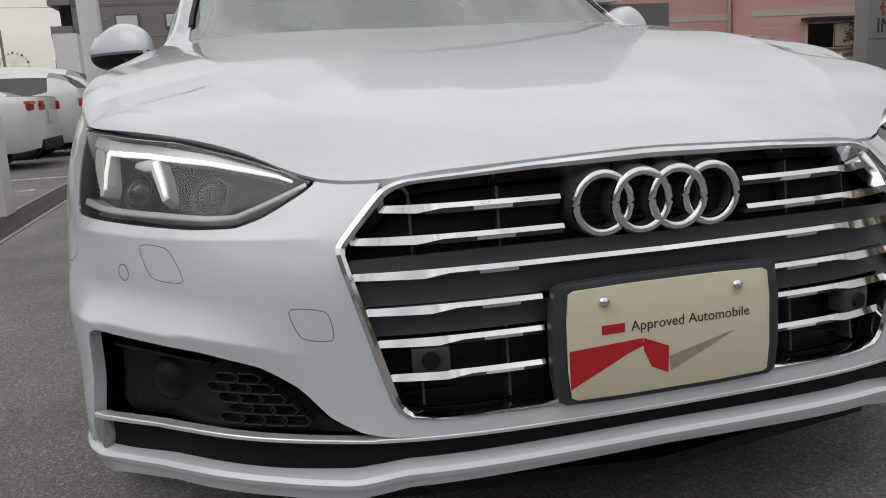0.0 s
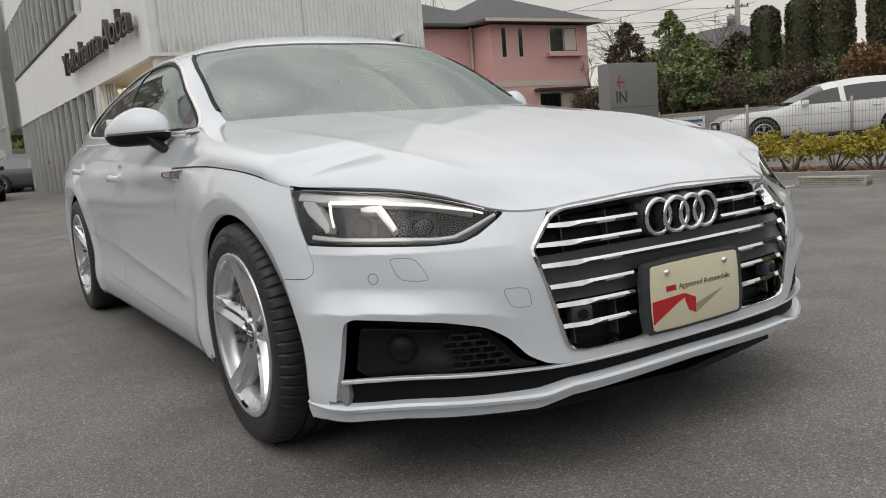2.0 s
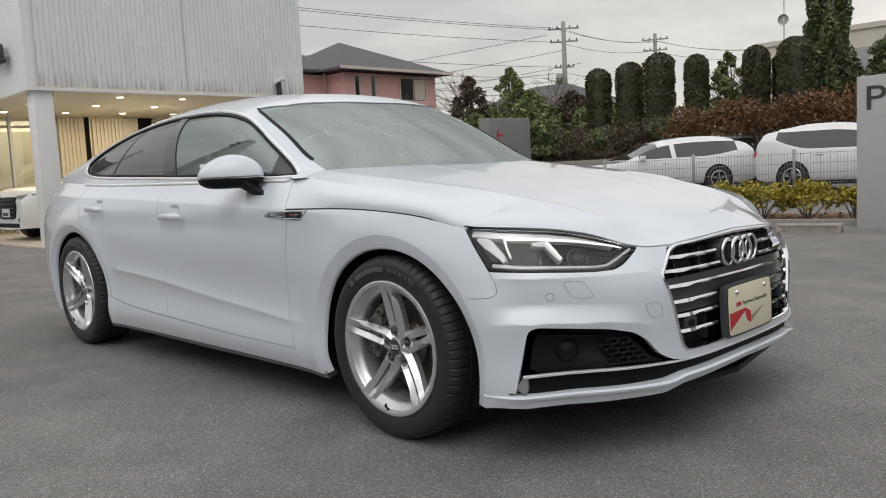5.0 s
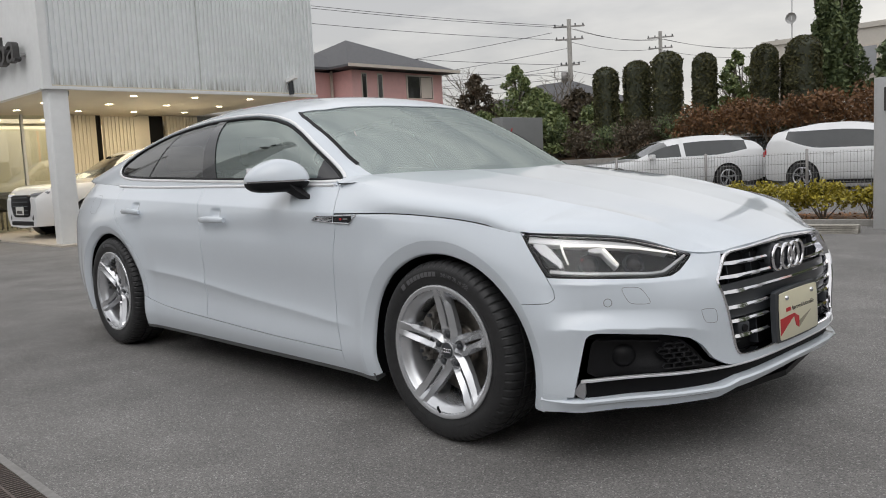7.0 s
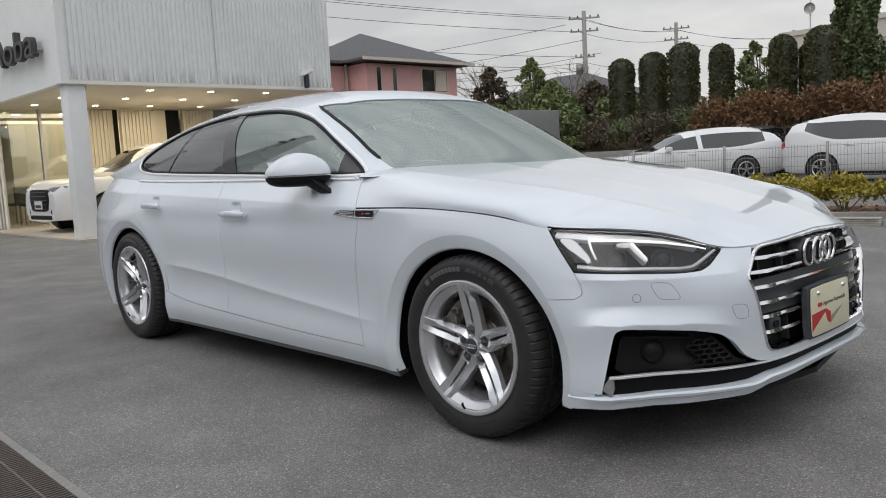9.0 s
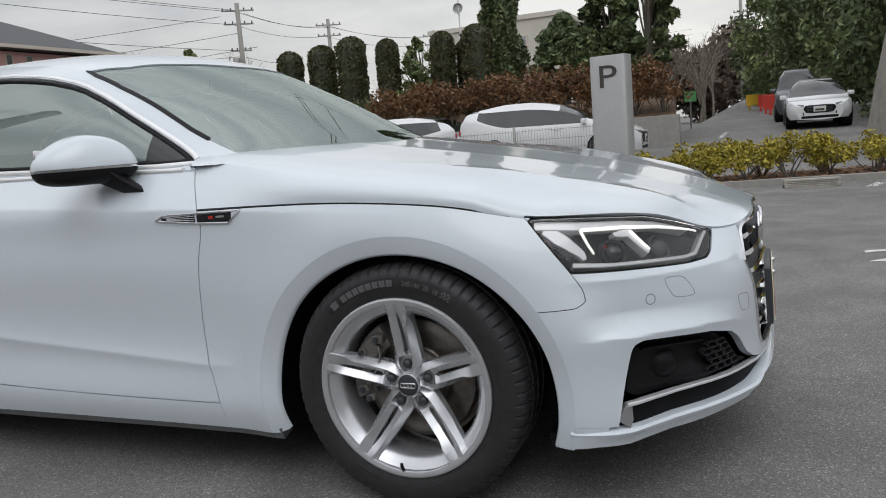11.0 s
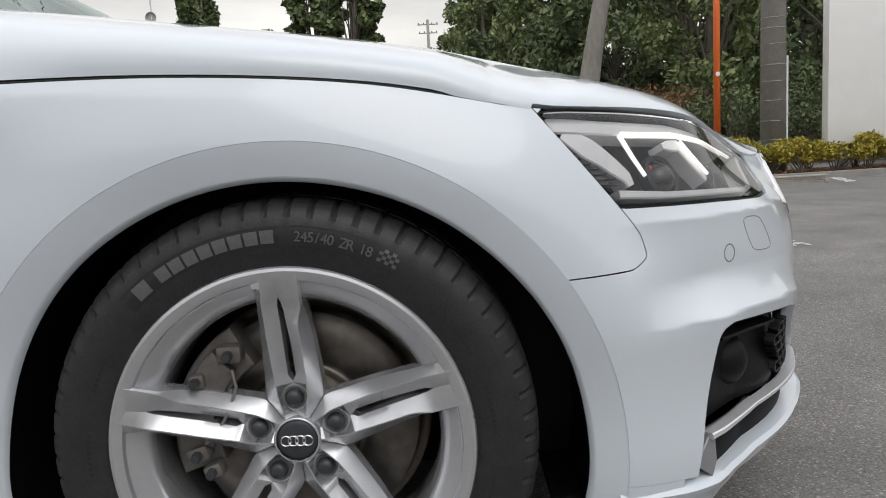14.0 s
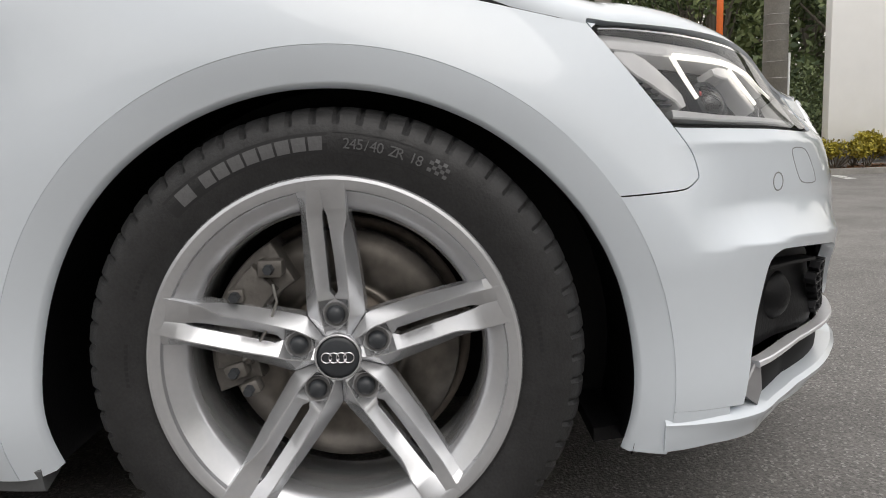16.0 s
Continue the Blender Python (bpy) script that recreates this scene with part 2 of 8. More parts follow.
# ---- the car's body: its forms as smooth functions, right and left alike ----
PLAN_X = [0.0, 0.20, 0.40, 0.53, 0.66, 0.77, 0.855, 0.895, 0.912, 0.918, 0.908, 0.902, 0.902, 0.910, 0.918, 0.905, 0.84, 0.70, 0.40, 0.0]
PLAN_Y = [-0.876, -0.871, -0.850, -0.806, -0.726, -0.618, -0.475, -0.30, -0.12, 0.05, 0.45, 0.9, 1.6, 2.2, 2.85, 3.2, 3.52, 3.73, 3.84, 3.87]
PLAN_U = np.concatenate([[0], np.cumsum(np.hypot(np.diff(PLAN_X), np.diff(PLAN_Y)))])
plan_x, plan_y = spline(PLAN_U, PLAN_X), spline(PLAN_U, PLAN_Y)
fine_u = np.linspace(0, PLAN_U[-1], 4000)
fine_x, fine_y = plan_x(fine_u), plan_y(fine_u)


def u_at(x=None, y=None):
    """Where along the outline a width (at the nose) or a station (along the side) lies."""
    return float(np.interp(x, fine_x[:900], fine_u[:900])) if y is None else float(np.interp(y, fine_y, fine_u))


HEIGHTS = [0.16, 0.24, 0.34, 0.44, 0.54, 0.60, 0.66, 0.74, 0.80, 0.86, 0.93]
INSET = [
    (0.0, [0.02, 0.0, 0.0, 0.0, 0.004, 0.015, 0.040, 0.10, 0.16, 0.22, 0.30]),
    (u_at(x=0.40), [0.02, 0.0, 0.0, 0.0, 0.006, 0.02, 0.050, 0.11, 0.17, 0.23, 0.30]),
    (u_at(x=0.53), [0.02, 0.0, 0.003, 0.0, 0.004, 0.03, 0.080, 0.13, 0.18, 0.24, 0.30]),
    (u_at(x=0.77), [0.02, 0.0, 0.008, 0.004, 0.0, 0.012, 0.045, 0.09, 0.14, 0.19, 0.25]),
    (u_at(y=-0.45), [0.02, 0.006, 0.008, 0.004, 0.0, 0.008, 0.025, 0.060, 0.10, 0.14, 0.19]),
    (u_at(y=-0.20), [0.03, 0.010, 0.008, 0.004, 0.0, 0.002, 0.008, 0.030, 0.055, 0.09, 0.14]),
    (u_at(y=0.10), [0.03, 0.012, 0.008, 0.004, 0.0, 0.0, 0.004, 0.014, 0.032, 0.065, 0.12]),
    (u_at(y=0.60), [0.035, 0.012, 0.018, 0.020, 0.014, 0.010, 0.009, 0.014, 0.022, 0.055, 0.115]),
    (u_at(y=1.50), [0.035, 0.012, 0.020, 0.024, 0.018, 0.013, 0.011, 0.017, 0.024, 0.055, 0.105]),
    (u_at(y=2.30), [0.035, 0.012, 0.018, 0.020, 0.014, 0.010, 0.008, 0.013, 0.020, 0.048, 0.100]),
    (u_at(y=2.85), [0.03, 0.012, 0.008, 0.004, 0.0, 0.0, 0.002, 0.006, 0.018, 0.050, 0.11]),
    (u_at(y=3.50), [0.05, 0.03, 0.01, 0.0, 0.0, 0.0, 0.004, 0.012, 0.03, 0.06, 0.11]),
    (PLAN_U[-1], [0.08, 0.05, 0.02, 0.0, 0.0, 0.0, 0.01, 0.02, 0.03, 0.04, 0.06]),
]
INSET_U = np.array([a for a, _ in INSET])
INSET_Z = [spline(HEIGHTS, b) for _, b in INSET]
crease_z = spline([-0.4, 0.2, 0.66, 1.2, 1.7, 2.16, 3.6], [0.75, 0.790, 0.814, 0.832, 0.849, 0.865, 0.900])
FLARE_U = np.linspace(0, 1.4, 57)
FLARE_D = np.maximum(spline([0.0, 0.46, 0.52, 0.60, 0.72, 0.85, 0.935, 1.0, 1.08, 1.18, 1.40], [0, 0, 0.002, 0.014, 0.027, 0.037, 0.041, 0.031, 0.013, 0.0, 0])(FLARE_U), 0)
flare_z = spline([0.45, 0.50, 0.60, 0.75, 0.90, 1.0, 1.2], [0.415, 0.424, 0.447, 0.461, 0.464, 0.460, 0.455])
ARCH_R, BAND_R, ARCH_Z = 0.390, 0.440, 0.283
WHEELBASE = 2.824


def across(xs, rows, x):
    """Natural cubics across rows of values, one for each point."""
    n, h = len(xs), np.diff(xs)
    a, r = np.eye(n), np.zeros(rows.shape)
    for i in range(1, n - 1):
        a[i, i - 1:i + 2] = h[i - 1], 2 * (h[i - 1] + h[i]), h[i]
        r[i] = 6 * ((rows[i + 1] - rows[i]) / h[i] - (rows[i] - rows[i - 1]) / h[i - 1])
    m = np.linalg.solve(a, r)
    c = np.clip(x, xs[0], xs[-1])
    i = np.clip(np.searchsorted(xs, c) - 1, 0, n - 2)
    k = np.arange(len(x))
    t0, t1, hi = c - xs[i], xs[i + 1] - c, h[i]
    return (m[i, k] * t1 ** 3 + m[i + 1, k] * t0 ** 3) / (6 * hi) + (rows[i, k] / hi - m[i, k] * hi / 6) * t1 + (rows[i + 1, k] / hi - m[i + 1, k] * hi / 6) * t0


def belt(u, z):
    """The body's skin from the sills to the windows; u runs from the nose round the side to the tail, minus on the car's right."""
    u, z = np.asarray(u, float), np.asarray(z, float)
    side, a = np.where(u < 0, -1.0, 1.0), np.abs(u)
    e = 1e-4
    tx, ty = (plan_x(a + e) - plan_x(a - e)), (plan_y(a + e) - plan_y(a - e))
    ln = np.hypot(tx, ty)
    nx, ny = ty / ln, -tx / ln
    y0 = plan_y(a)
    d = across(INSET_U, np.stack([f(z) for f in INSET_Z]), a)
    along = np.clip((y0 + 0.1) / 0.7, 0, 1) * np.clip((3.7 - y0) / 0.5, 0, 1)
    d = d - 0.0165 * along * np.exp(-np.sqrt(((z - crease_z(y0)) / 0.052) ** 2 + 0.003))
    for yh, zh in ((1.563, 0.805), (2.455, 0.834)):
        d = d + 0.013 * np.exp(-((y0 - yh) / 0.042) ** 4 - ((z - zh) / 0.021) ** 4)
    doors = np.clip((y0 - 0.50) / 0.15, 0, 1) * np.clip((2.38 - y0) / 0.15, 0, 1)
    d = d - 0.012 * doors * np.exp(-np.sqrt(((z - low_crease(y0)) / 0.034) ** 2 + 0.015))
    nose = np.clip((a - 0.50) / 0.06, 0, 1) * np.clip((1.06 - a) / 0.1, 0, 1)
    d = d - 0.007 * nose * np.exp(-np.sqrt(((z - 0.592) / 0.018) ** 2 + 0.006))
    # the flare over and beside the air intakes, which squares the corners of the nose
    crest = flare_z(a)
    fall = np.clip((crest + 0.052 - z) / 0.056, 0, 1)
    soft = np.clip((crest + 0.13 - z) / 0.16, 0, 1)
    flank = np.clip((a - 0.93) / 0.12, 0, 1)
    lift = fall ** 1.6 * (1 - flank) + soft * soft * (3 - 2 * soft) * flank
    d = d - np.interp(a, FLARE_U, FLARE_D) * lift * (1 - np.clip((crest - z) / 0.22, 0, 1) * (0.85 - 0.80 * np.clip((a - 0.80) / 0.13, 0, 1)))
    for yw in (0.0, WHEELBASE):
        r = np.hypot(y0 - yw, z - ARCH_Z)
        near = np.clip((0.55 - np.abs(y0 - yw)) / 0.1, 0, 1)
        d = d - near * 0.010 * np.exp(-((r - 0.45) / 0.09) ** 2)
    return np.stack([side * (plan_x(a) - nx * d), y0 - ny * d, z], -1)


cut_z = spline([0.0, 0.30, 0.414, 0.53, 0.665, 0.80, 0.985, 1.14, 1.315, 1.49, 1.667, 1.85, 2.15],
               [0.676, 0.668, 0.660, 0.664, 0.700, 0.727, 0.741, 0.749, 0.782, 0.802, 0.811, 0.812, 0.808])
sill_z = spline([0.6, 1.2, 2.0, 2.8, 3.3], [0.925, 0.932, 0.940, 0.955, 0.975])

# bonnet: sections across the car, from the cut line up to the crown
hood_mid = spline([-0.92, -0.84, -0.70, -0.50, -0.25, 0.0, 0.25, 0.45, 0.70], [0.640, 0.678, 0.735, 0.795, 0.852, 0.896, 0.934, 0.964, 0.998])
hood_crease = spline([-0.79, -0.71, -0.638, -0.508, -0.275, -0.075, 0.15, 0.45], [0.402, 0.443, 0.480, 0.530, 0.593, 0.638, 0.668, 0.690])
low_crease = spline([0.4, 0.61, 0.95, 1.32, 1.7, 2.4, 3.0], [0.352, 0.363, 0.386, 0.413, 0.448, 0.490, 0.52])


def hood_edge(y):
    u = np.interp(np.maximum(y, -0.36), fine_y, fine_u)
    p = belt(u, cut_z(u))
    front = np.minimum(y + 0.36, 0)
    return p[..., 0] + 0.32 * front - 0.75 * front ** 2, p[..., 2] + 0.46 * front


def bonnet_form(y, a):
    """a from -1 (the car's right edge) to 1."""
    y, a = np.asarray(y, float), np.asarray(a, float)
    xe, ze = hood_edge(y)
    h = hood_mid(y) - ze
    th = np.abs(a) * math.pi / 2
    n = 3.3 - 0.4 * np.clip((-0.36 - y) / 0.4, 0, 1)
    sx, cz = np.sin(th) ** (2 / n), np.maximum(np.cos(th), 1e-6) ** (2 / n)
    x = xe * sx
    z = ze + h * cz
    fade = np.clip((y + 0.84) / 0.10, 0, 1)
    z = z + 0.0085 * fade * np.clip((0.25 - y) / 0.5, 0.25, 1) * np.exp(-np.sqrt(((x - hood_crease(y)) / 0.060) ** 2 + 0.008))
    z = z + 0.0016 * fade * np.exp(-np.sqrt(((x - 0.188 - 0.050 * np.clip(y + 0.75, 0, 1.2)) / 0.045) ** 2 + 0.03))
    return np.stack([np.sign(a) * x, y, z], -1)


CUT_U = np.linspace(0.30, 1.28, 50)
CUT_P = belt(CUT_U, cut_z(CUT_U))
CUT_RISE = []
for cut in CUT_P:
    row = bonnet_form(np.full(500, cut[1]), np.linspace(0, 0.9995, 500))
    CUT_RISE.append(cut[2] + 0.004 - np.interp(cut[0], row[:, 0], row[:, 2]))
CUT_RISE = np.array(CUT_RISE) * np.clip((CUT_U - 0.30) / 0.1, 0, 1) * np.clip((1.28 - CUT_U) / 0.08, 0, 1)


def bonnet(y, a):
    """The bonnet with its rim led along the cut line over the lamps."""
    p = bonnet_form(y, a)
    edge_x, rise = np.interp(p[..., 1], CUT_P[:, 1], CUT_P[:, 0]), np.interp(p[..., 1], CUT_P[:, 1], CUT_RISE)
    k = np.clip((np.abs(p[..., 0]) / edge_x - 0.55) / 0.45, 0, 1)
    p[..., 2] += rise * k * k * (3 - 2 * k)
    # towards the doors the flank follows the body's side
    w = np.clip((p[..., 1] - 0.20) / 0.38, 0, 1)
    side = np.abs(belt(np.interp(p[..., 1], fine_y, fine_u), np.minimum(p[..., 2], 0.93))[..., 0])
    x = np.abs(p[..., 0])
    p[..., 0] = np.sign(p[..., 0]) * (x + (np.minimum(x, side) - x) * w * w * (3 - 2 * w) * (p[..., 2] < 0.93))
    return p


# cabin: sections from the window sill over the roof
roof_mid = spline([0.30, 0.45, 0.6, 0.9, 1.12, 1.35, 1.7, 2.1, 2.5, 2.9, 3.3, 3.6, 3.82], [0.918, 0.998, 1.078, 1.228, 1.322, 1.366, 1.388, 1.382, 1.342, 1.265, 1.145, 1.045, 0.985])
knee_x = spline([0.30, 0.6, 0.9, 1.2, 1.6, 2.1, 2.6, 3.1, 3.6, 3.82], [0.83, 0.79, 0.765, 0.742, 0.722, 0.712, 0.705, 0.70, 0.71, 0.72])
knee_drop = spline([0.30, 0.6, 0.9, 1.2, 1.6, 2.1, 2.6, 3.1, 3.6, 3.82], [0.05, 0.085, 0.065, 0.022, 0.018, 0.018, 0.018, 0.02, 0.02, 0.02])


foot_y = spline([0.0, 0.2, 0.4, 0.6, 0.68, 0.73, 0.80], [0.375, 0.392, 0.438, 0.515, 0.575, 0.640, 0.76])
base_y = lambda x: foot_y(np.abs(x))


def cabin_form(y, a):
    y, a = np.asarray(y, float), np.asarray(a, float)
    u = np.interp(y, fine_y, fine_u)
    zs = sill_z(y)
    p = belt(u, zs)
    top = np.maximum(roof_mid(y), zs + 0.004)
    b0x, b0z = p[..., 0], zs
    kx, kz = knee_x(y), np.maximum(top - knee_drop(y), zs + 0.002)
    b1x, b1z = b0x + (kx - b0x) * 0.85, b0z + (kz - b0z) * 0.85
    b2x, b2z = kx * 0.76, top - (top - kz) * 0.25
    t = 1 - np.abs(a)
    q = 1 - t
    x = q ** 3 * b0x + 3 * q * q * t * b1x + 3 * q * t * t * b2x
    z = q ** 3 * b0z + 3 * q * q * t * b1z + 3 * q * t * t * b2z + t ** 3 * top
    return np.stack([np.sign(a) * x, y, z], -1)


def lift_over_bonnet(x):
    """How far the plain cabin form stands over the bonnet along the foot of the windscreen."""
    a = np.linspace(0.0, 0.999, 500)
    out = []
    for xi in x:
        b, c = bonnet(np.full(500, base_y(xi)), a), cabin_form(np.full(500, base_y(xi)), a)
        out.append(np.interp(xi, c[::-1, 0] if c[0, 0] > c[-1, 0] else c[:, 0], c[::-1, 2] if c[0, 0] > c[-1, 0] else c[:, 2]) - np.interp(xi, b[:, 0], b[:, 2]))
    return np.array(out)


FOOT_X = np.linspace(0, 0.76, 16)
FOOT_DROP = lift_over_bonnet(FOOT_X) + 0.003


def cabin(y, a):
    """The cabin, sunk softly to the bonnet along the foot of the windscreen."""
    p = cabin_form(y, a)
    x = np.abs(p[..., 0])
    k = np.clip(1 - (p[..., 1] - base_y(x)) / 0.42, 0, 1)
    low = p[..., 2] - np.interp(x, FOOT_X, FOOT_DROP) * k * k * (3 - 2 * k)
    p[..., 2] = np.maximum(low, np.minimum(p[..., 2], sill_z(p[..., 1]) - 0.004))
    return p


# ---- small builders for the car ----
def belt_frame(u, z):
    """A place on the skin and the way out of it."""
    u, z = np.atleast_1d(np.asarray(u, float)), np.atleast_1d(np.asarray(z, float))
    e = 1e-3
    n = np.cross(belt(u + e, z) - belt(u - e, z), belt(u, z + e) - belt(u, z - e))
    return belt(u, z), n / np.linalg.norm(n, axis=1, keepdims=True)


def sunk(depth):
    """The skin moved inwards by a depth."""
    def f(u, z):
        p, n = belt_frame(u, z)
        return p - n * depth
    return f


def along_path(pts, step=0.02):
    p = np.asarray(pts, float)
    out = []
    for a, b in zip(p[:-1], p[1:]):
        k = max(1, int(np.hypot(*(b - a)[:2]) / step))
        out += [a + (b - a) * i / k for i in range(k)]
    return np.array(out + [p[-1]])


def strip(pts, width, lift, depth, bm=None, side=-1):
    """A bar with square section that follows a line of (u, z) on the skin; lift is how far its face stands out."""
    bm = bm or bmesh.new()
    q = along_path(pts)
    return ribbon(*belt_frame(side * q[:, 0], q[:, 1]), width, lift, depth, bm)


def ribbon(p, n, width, lift, depth, bm=None):
    """A bar along points p that faces n."""
    bm = bm or bmesh.new()
    w = np.interp(np.linspace(0, 1, len(p)), np.linspace(0, 1, len(np.atleast_1d(width))), np.atleast_1d(width))
    q = p
    t = np.gradient(p, axis=0)
    c = np.cross(n, t)
    c /= np.linalg.norm(c, axis=1, keepdims=True)
    rows = []
    for k in range(len(q)):
        ch = min(0.2 * w[k], 0.002)
        sec = [(-w[k] / 2, lift - depth), (-w[k] / 2, lift - ch), (-w[k] / 2 + ch, lift), (w[k] / 2 - ch, lift), (w[k] / 2, lift - ch), (w[k] / 2, lift - depth)]
        rows.append([bm.verts.new(p[k] + c[k] * a + n[k] * b) for a, b in sec])
    for a, b in zip(rows[:-1], rows[1:]):
        for i in range(6):
            bm.faces.new((a[i], a[(i + 1) % 6], b[(i + 1) % 6], b[i]))
    bm.faces.new(rows[0][::-1])
    bm.faces.new(rows[-1])
    bmesh.ops.recalc_face_normals(bm, faces=bm.faces)
    return bm


def tube(pts, r, sides=8, bm=None, closed=False):
    bm = bm or bmesh.new()
    p = np.asarray(pts, float)
    t = (np.roll(p, -1, 0) - np.roll(p, 1, 0)) if closed else np.gradient(p, axis=0)
    ref = np.array([0.02, 0.05, 1.0]) if np.abs(t[:, 2]).mean() < 0.8 * np.linalg.norm(t, axis=1).mean() else np.array([1.0, 0.03, 0.02])
    rows = []
    for k in range(len(p)):
        a = np.cross(t[k], ref)
        a /= np.linalg.norm(a)
        b = np.cross(t[k], a)
        b /= np.linalg.norm(b)
        rk = r[k] if np.ndim(r) else r
        rows.append([bm.verts.new(p[k] + rk * (a * math.cos(2 * math.pi * i / sides) + b * math.sin(2 * math.pi * i / sides))) for i in range(sides)])
    for a, b in (list(zip(rows, rows[1:] + rows[:1])) if closed else list(zip(rows[:-1], rows[1:]))):
        for i in range(sides):
            bm.faces.new((a[i], a[(i + 1) % sides], b[(i + 1) % sides], b[i]))
    if not closed:
        bm.faces.new(rows[0][::-1])
        bm.faces.new(rows[-1])
    bmesh.ops.recalc_face_normals(bm, faces=bm.faces)
    return bm


def slab(outline, depth, place, bm=None, bevel=0.0):
    """An outline of (a, b) given depth along c; place turns (a, b, c) into a point."""
    bm = bm or bmesh.new()
    lo = [bm.verts.new(place(a, b, 0)) for a, b in outline]
    hi = [bm.verts.new(place(a, b, depth)) for a, b in outline]
    n = len(lo)
    fs = [bm.faces.new(lo[::-1]), bm.faces.new(hi)]
    for i in range(n):
        fs.append(bm.faces.new((lo[i], lo[(i + 1) % n], hi[(i + 1) % n], hi[i])))
    bmesh.ops.recalc_face_normals(bm, faces=fs)
    if bevel:
        es = [e for e in fs[1].edges]
        bmesh.ops.bevel(bm, geom=es, offset=bevel, segments=2, affect="EDGES", profile=0.5)
    return bm


def letters(text, size, depth, bm=None):
    """The built-in font as a mesh in the plane x, y, its foot at 0, centred on x."""
    cu = bpy.data.curves.new("writing", "FONT")
    cu.body, cu.size, cu.extrude, cu.align_x = text, size, depth / 2, "CENTER"
    cu.resolution_u = 3
    ob = bpy.data.objects.new("writing", cu)
    me = bpy.data.meshes.new_from_object(ob)
    bm = bm or bmesh.new()
    bm.from_mesh(me)
    bpy.data.objects.remove(ob)
    bpy.data.curves.remove(cu)
    bpy.data.meshes.remove(me)
    return bm


def turned(bm, m):
    bmesh.ops.transform(bm, verts=bm.verts, matrix=m)
    return bm


def above(bm, z):
    bmesh.ops.bisect_plane(bm, geom=bm.verts[:] + bm.edges[:] + bm.faces[:], plane_co=(0, 0, z), plane_no=(0, 0, -1), clear_outer=True)
    return bm


INK_RED = mat("red_print", (0.50, 0.015, 0.02), 0.4, 0, 0, 0, 50, 0.05)
INK_DARK = mat("dark_print", (0.05, 0.045, 0.04), 0.5, 0, 0, 0, 50, 0.05)
INK_GREY = mat("grey_print", (0.33, 0.30, 0.22), 0.5, 0, 0, 0, 50, 0.05)
PLATE = mat("cream_plate", (0.72, 0.68, 0.50), 0.35, 0, 0.2, 0, 30, 0.02)
DARK_GREY = mat("dark_grey_plastic", (0.040, 0.044, 0.050), 0.38, 0, 0, 0.05, 150, 0.15)
LAMP_SILVER = mat("lamp_silver_plastic", (0.84, 0.84, 0.85), 0.25, 0.2, 0, 0, 60, 0.05)
SKIRT = mat("skirt_grey_plastic", (0.13, 0.135, 0.14), 0.5, 0, 0, 0.1, 100, 0.1)
SEAM = mat("shut_line_grey", (0.22, 0.225, 0.23), 0.6, 0, 0, 0, 60, 0.1)
DRL = glow("daylight_strip", (1.0, 0.96, 0.88), 0.75)
LENS = glass("lamp_lens", (0.95, 0.955, 0.96), 0.0, 1.5)
DISC = mat("brake_disc_steel", (0.17, 0.155, 0.138), 0.40, 0.85, 0, 0.05, 60, 0.3, 0.5, 8)
CAST = mat("cast_iron", (0.19, 0.16, 0.135), 0.6, 0.5, 0, 0.3, 80, 0.25)
CLOTH = mat("dark_seat_leather", (0.045, 0.045, 0.045), 0.5, 0, 0, 0.2, 60, 0.2)

# ---- the car ----
car = empty("car", 0, 0, 0, "glossy white four-door coupe with black chrome-slatted grille, parked", "car")
UEND = PLAN_U[-1]
U_DOOR = u_at(y=0.66)
mx = lambda f: (lambda u, v, p: f(np.abs(u), v, p))
arch = lambda u, v, p: np.minimum(np.hypot(p[:, 1], p[:, 2] - ARCH_Z), np.hypot(p[:, 1] - WHEELBASE, p[:, 2] - ARCH_Z)) - BAND_R - 0.0005

GRILLE = rounded([(-0.3, 0.72), (0.375, 0.72), (0.405, 0.650), (0.474, 0.578), (0.468, 0.548), (0.413, 0.345), (0.385, 0.325), (-0.3, 0.322)], 2, 0.12)
FOG = rounded([(-0.3, 0.15), (-0.3, 0.297), (0.440, 0.301), (0.505, 0.334), (0.548, 0.382), (0.60, 0.414), (0.69, 0.434), (0.81, 0.444), (0.893, 0.449), (0.920, 0.437), (0.962, 0.232), (0.975, 0.15)], 2, 0.12)
LAMP = rounded([(0.520, 0.664), (0.600, 0.621), (0.640, 0.608), (0.71, 0.606), (0.86, 0.612), (1.040, 0.616), (1.048, 0.622), (1.150, 0.749), (0.985, 0.7415), (0.80, 0.728), (0.665, 0.7005)], 2, 0.08)
FENDER = rounded([(1.049, 0.622), (1.155, 0.755), (1.3, 0.95), (2.6, 0.95), (2.6, 0.10), (1.9, 0.10), (1.60, 0.30), (1.26, 0.524), (1.10, 0.531), (1.036, 0.535), (1.013, 0.549), (1.019, 0.578)], 2, 0.12)
DOOR_LINE = spline([0.16, 0.25, 0.39, 0.58, 0.70, 0.80, 0.86, 0.96], [0.585, 0.594, 0.622, 0.618, 0.600, 0.590, 0.622, 0.680])
SPLIT = spline([0.25, 0.37, 0.45, 0.63, 0.82, 0.95], [1.715, 1.709, 1.713, 1.716, 1.742, 1.80])
DOOR_FOOT = spline([0.5, 1.12, 1.715, 2.1, 2.36, 2.6], [0.251, 0.255, 0.274, 0.292, 0.330, 0.42])
REAR_LINE = spline([0.25, 0.33, 0.45, 0.58, 0.70, 0.80, 0.96], [2.34, 2.350, 2.375, 2.46, 2.60, 2.70, 2.78])
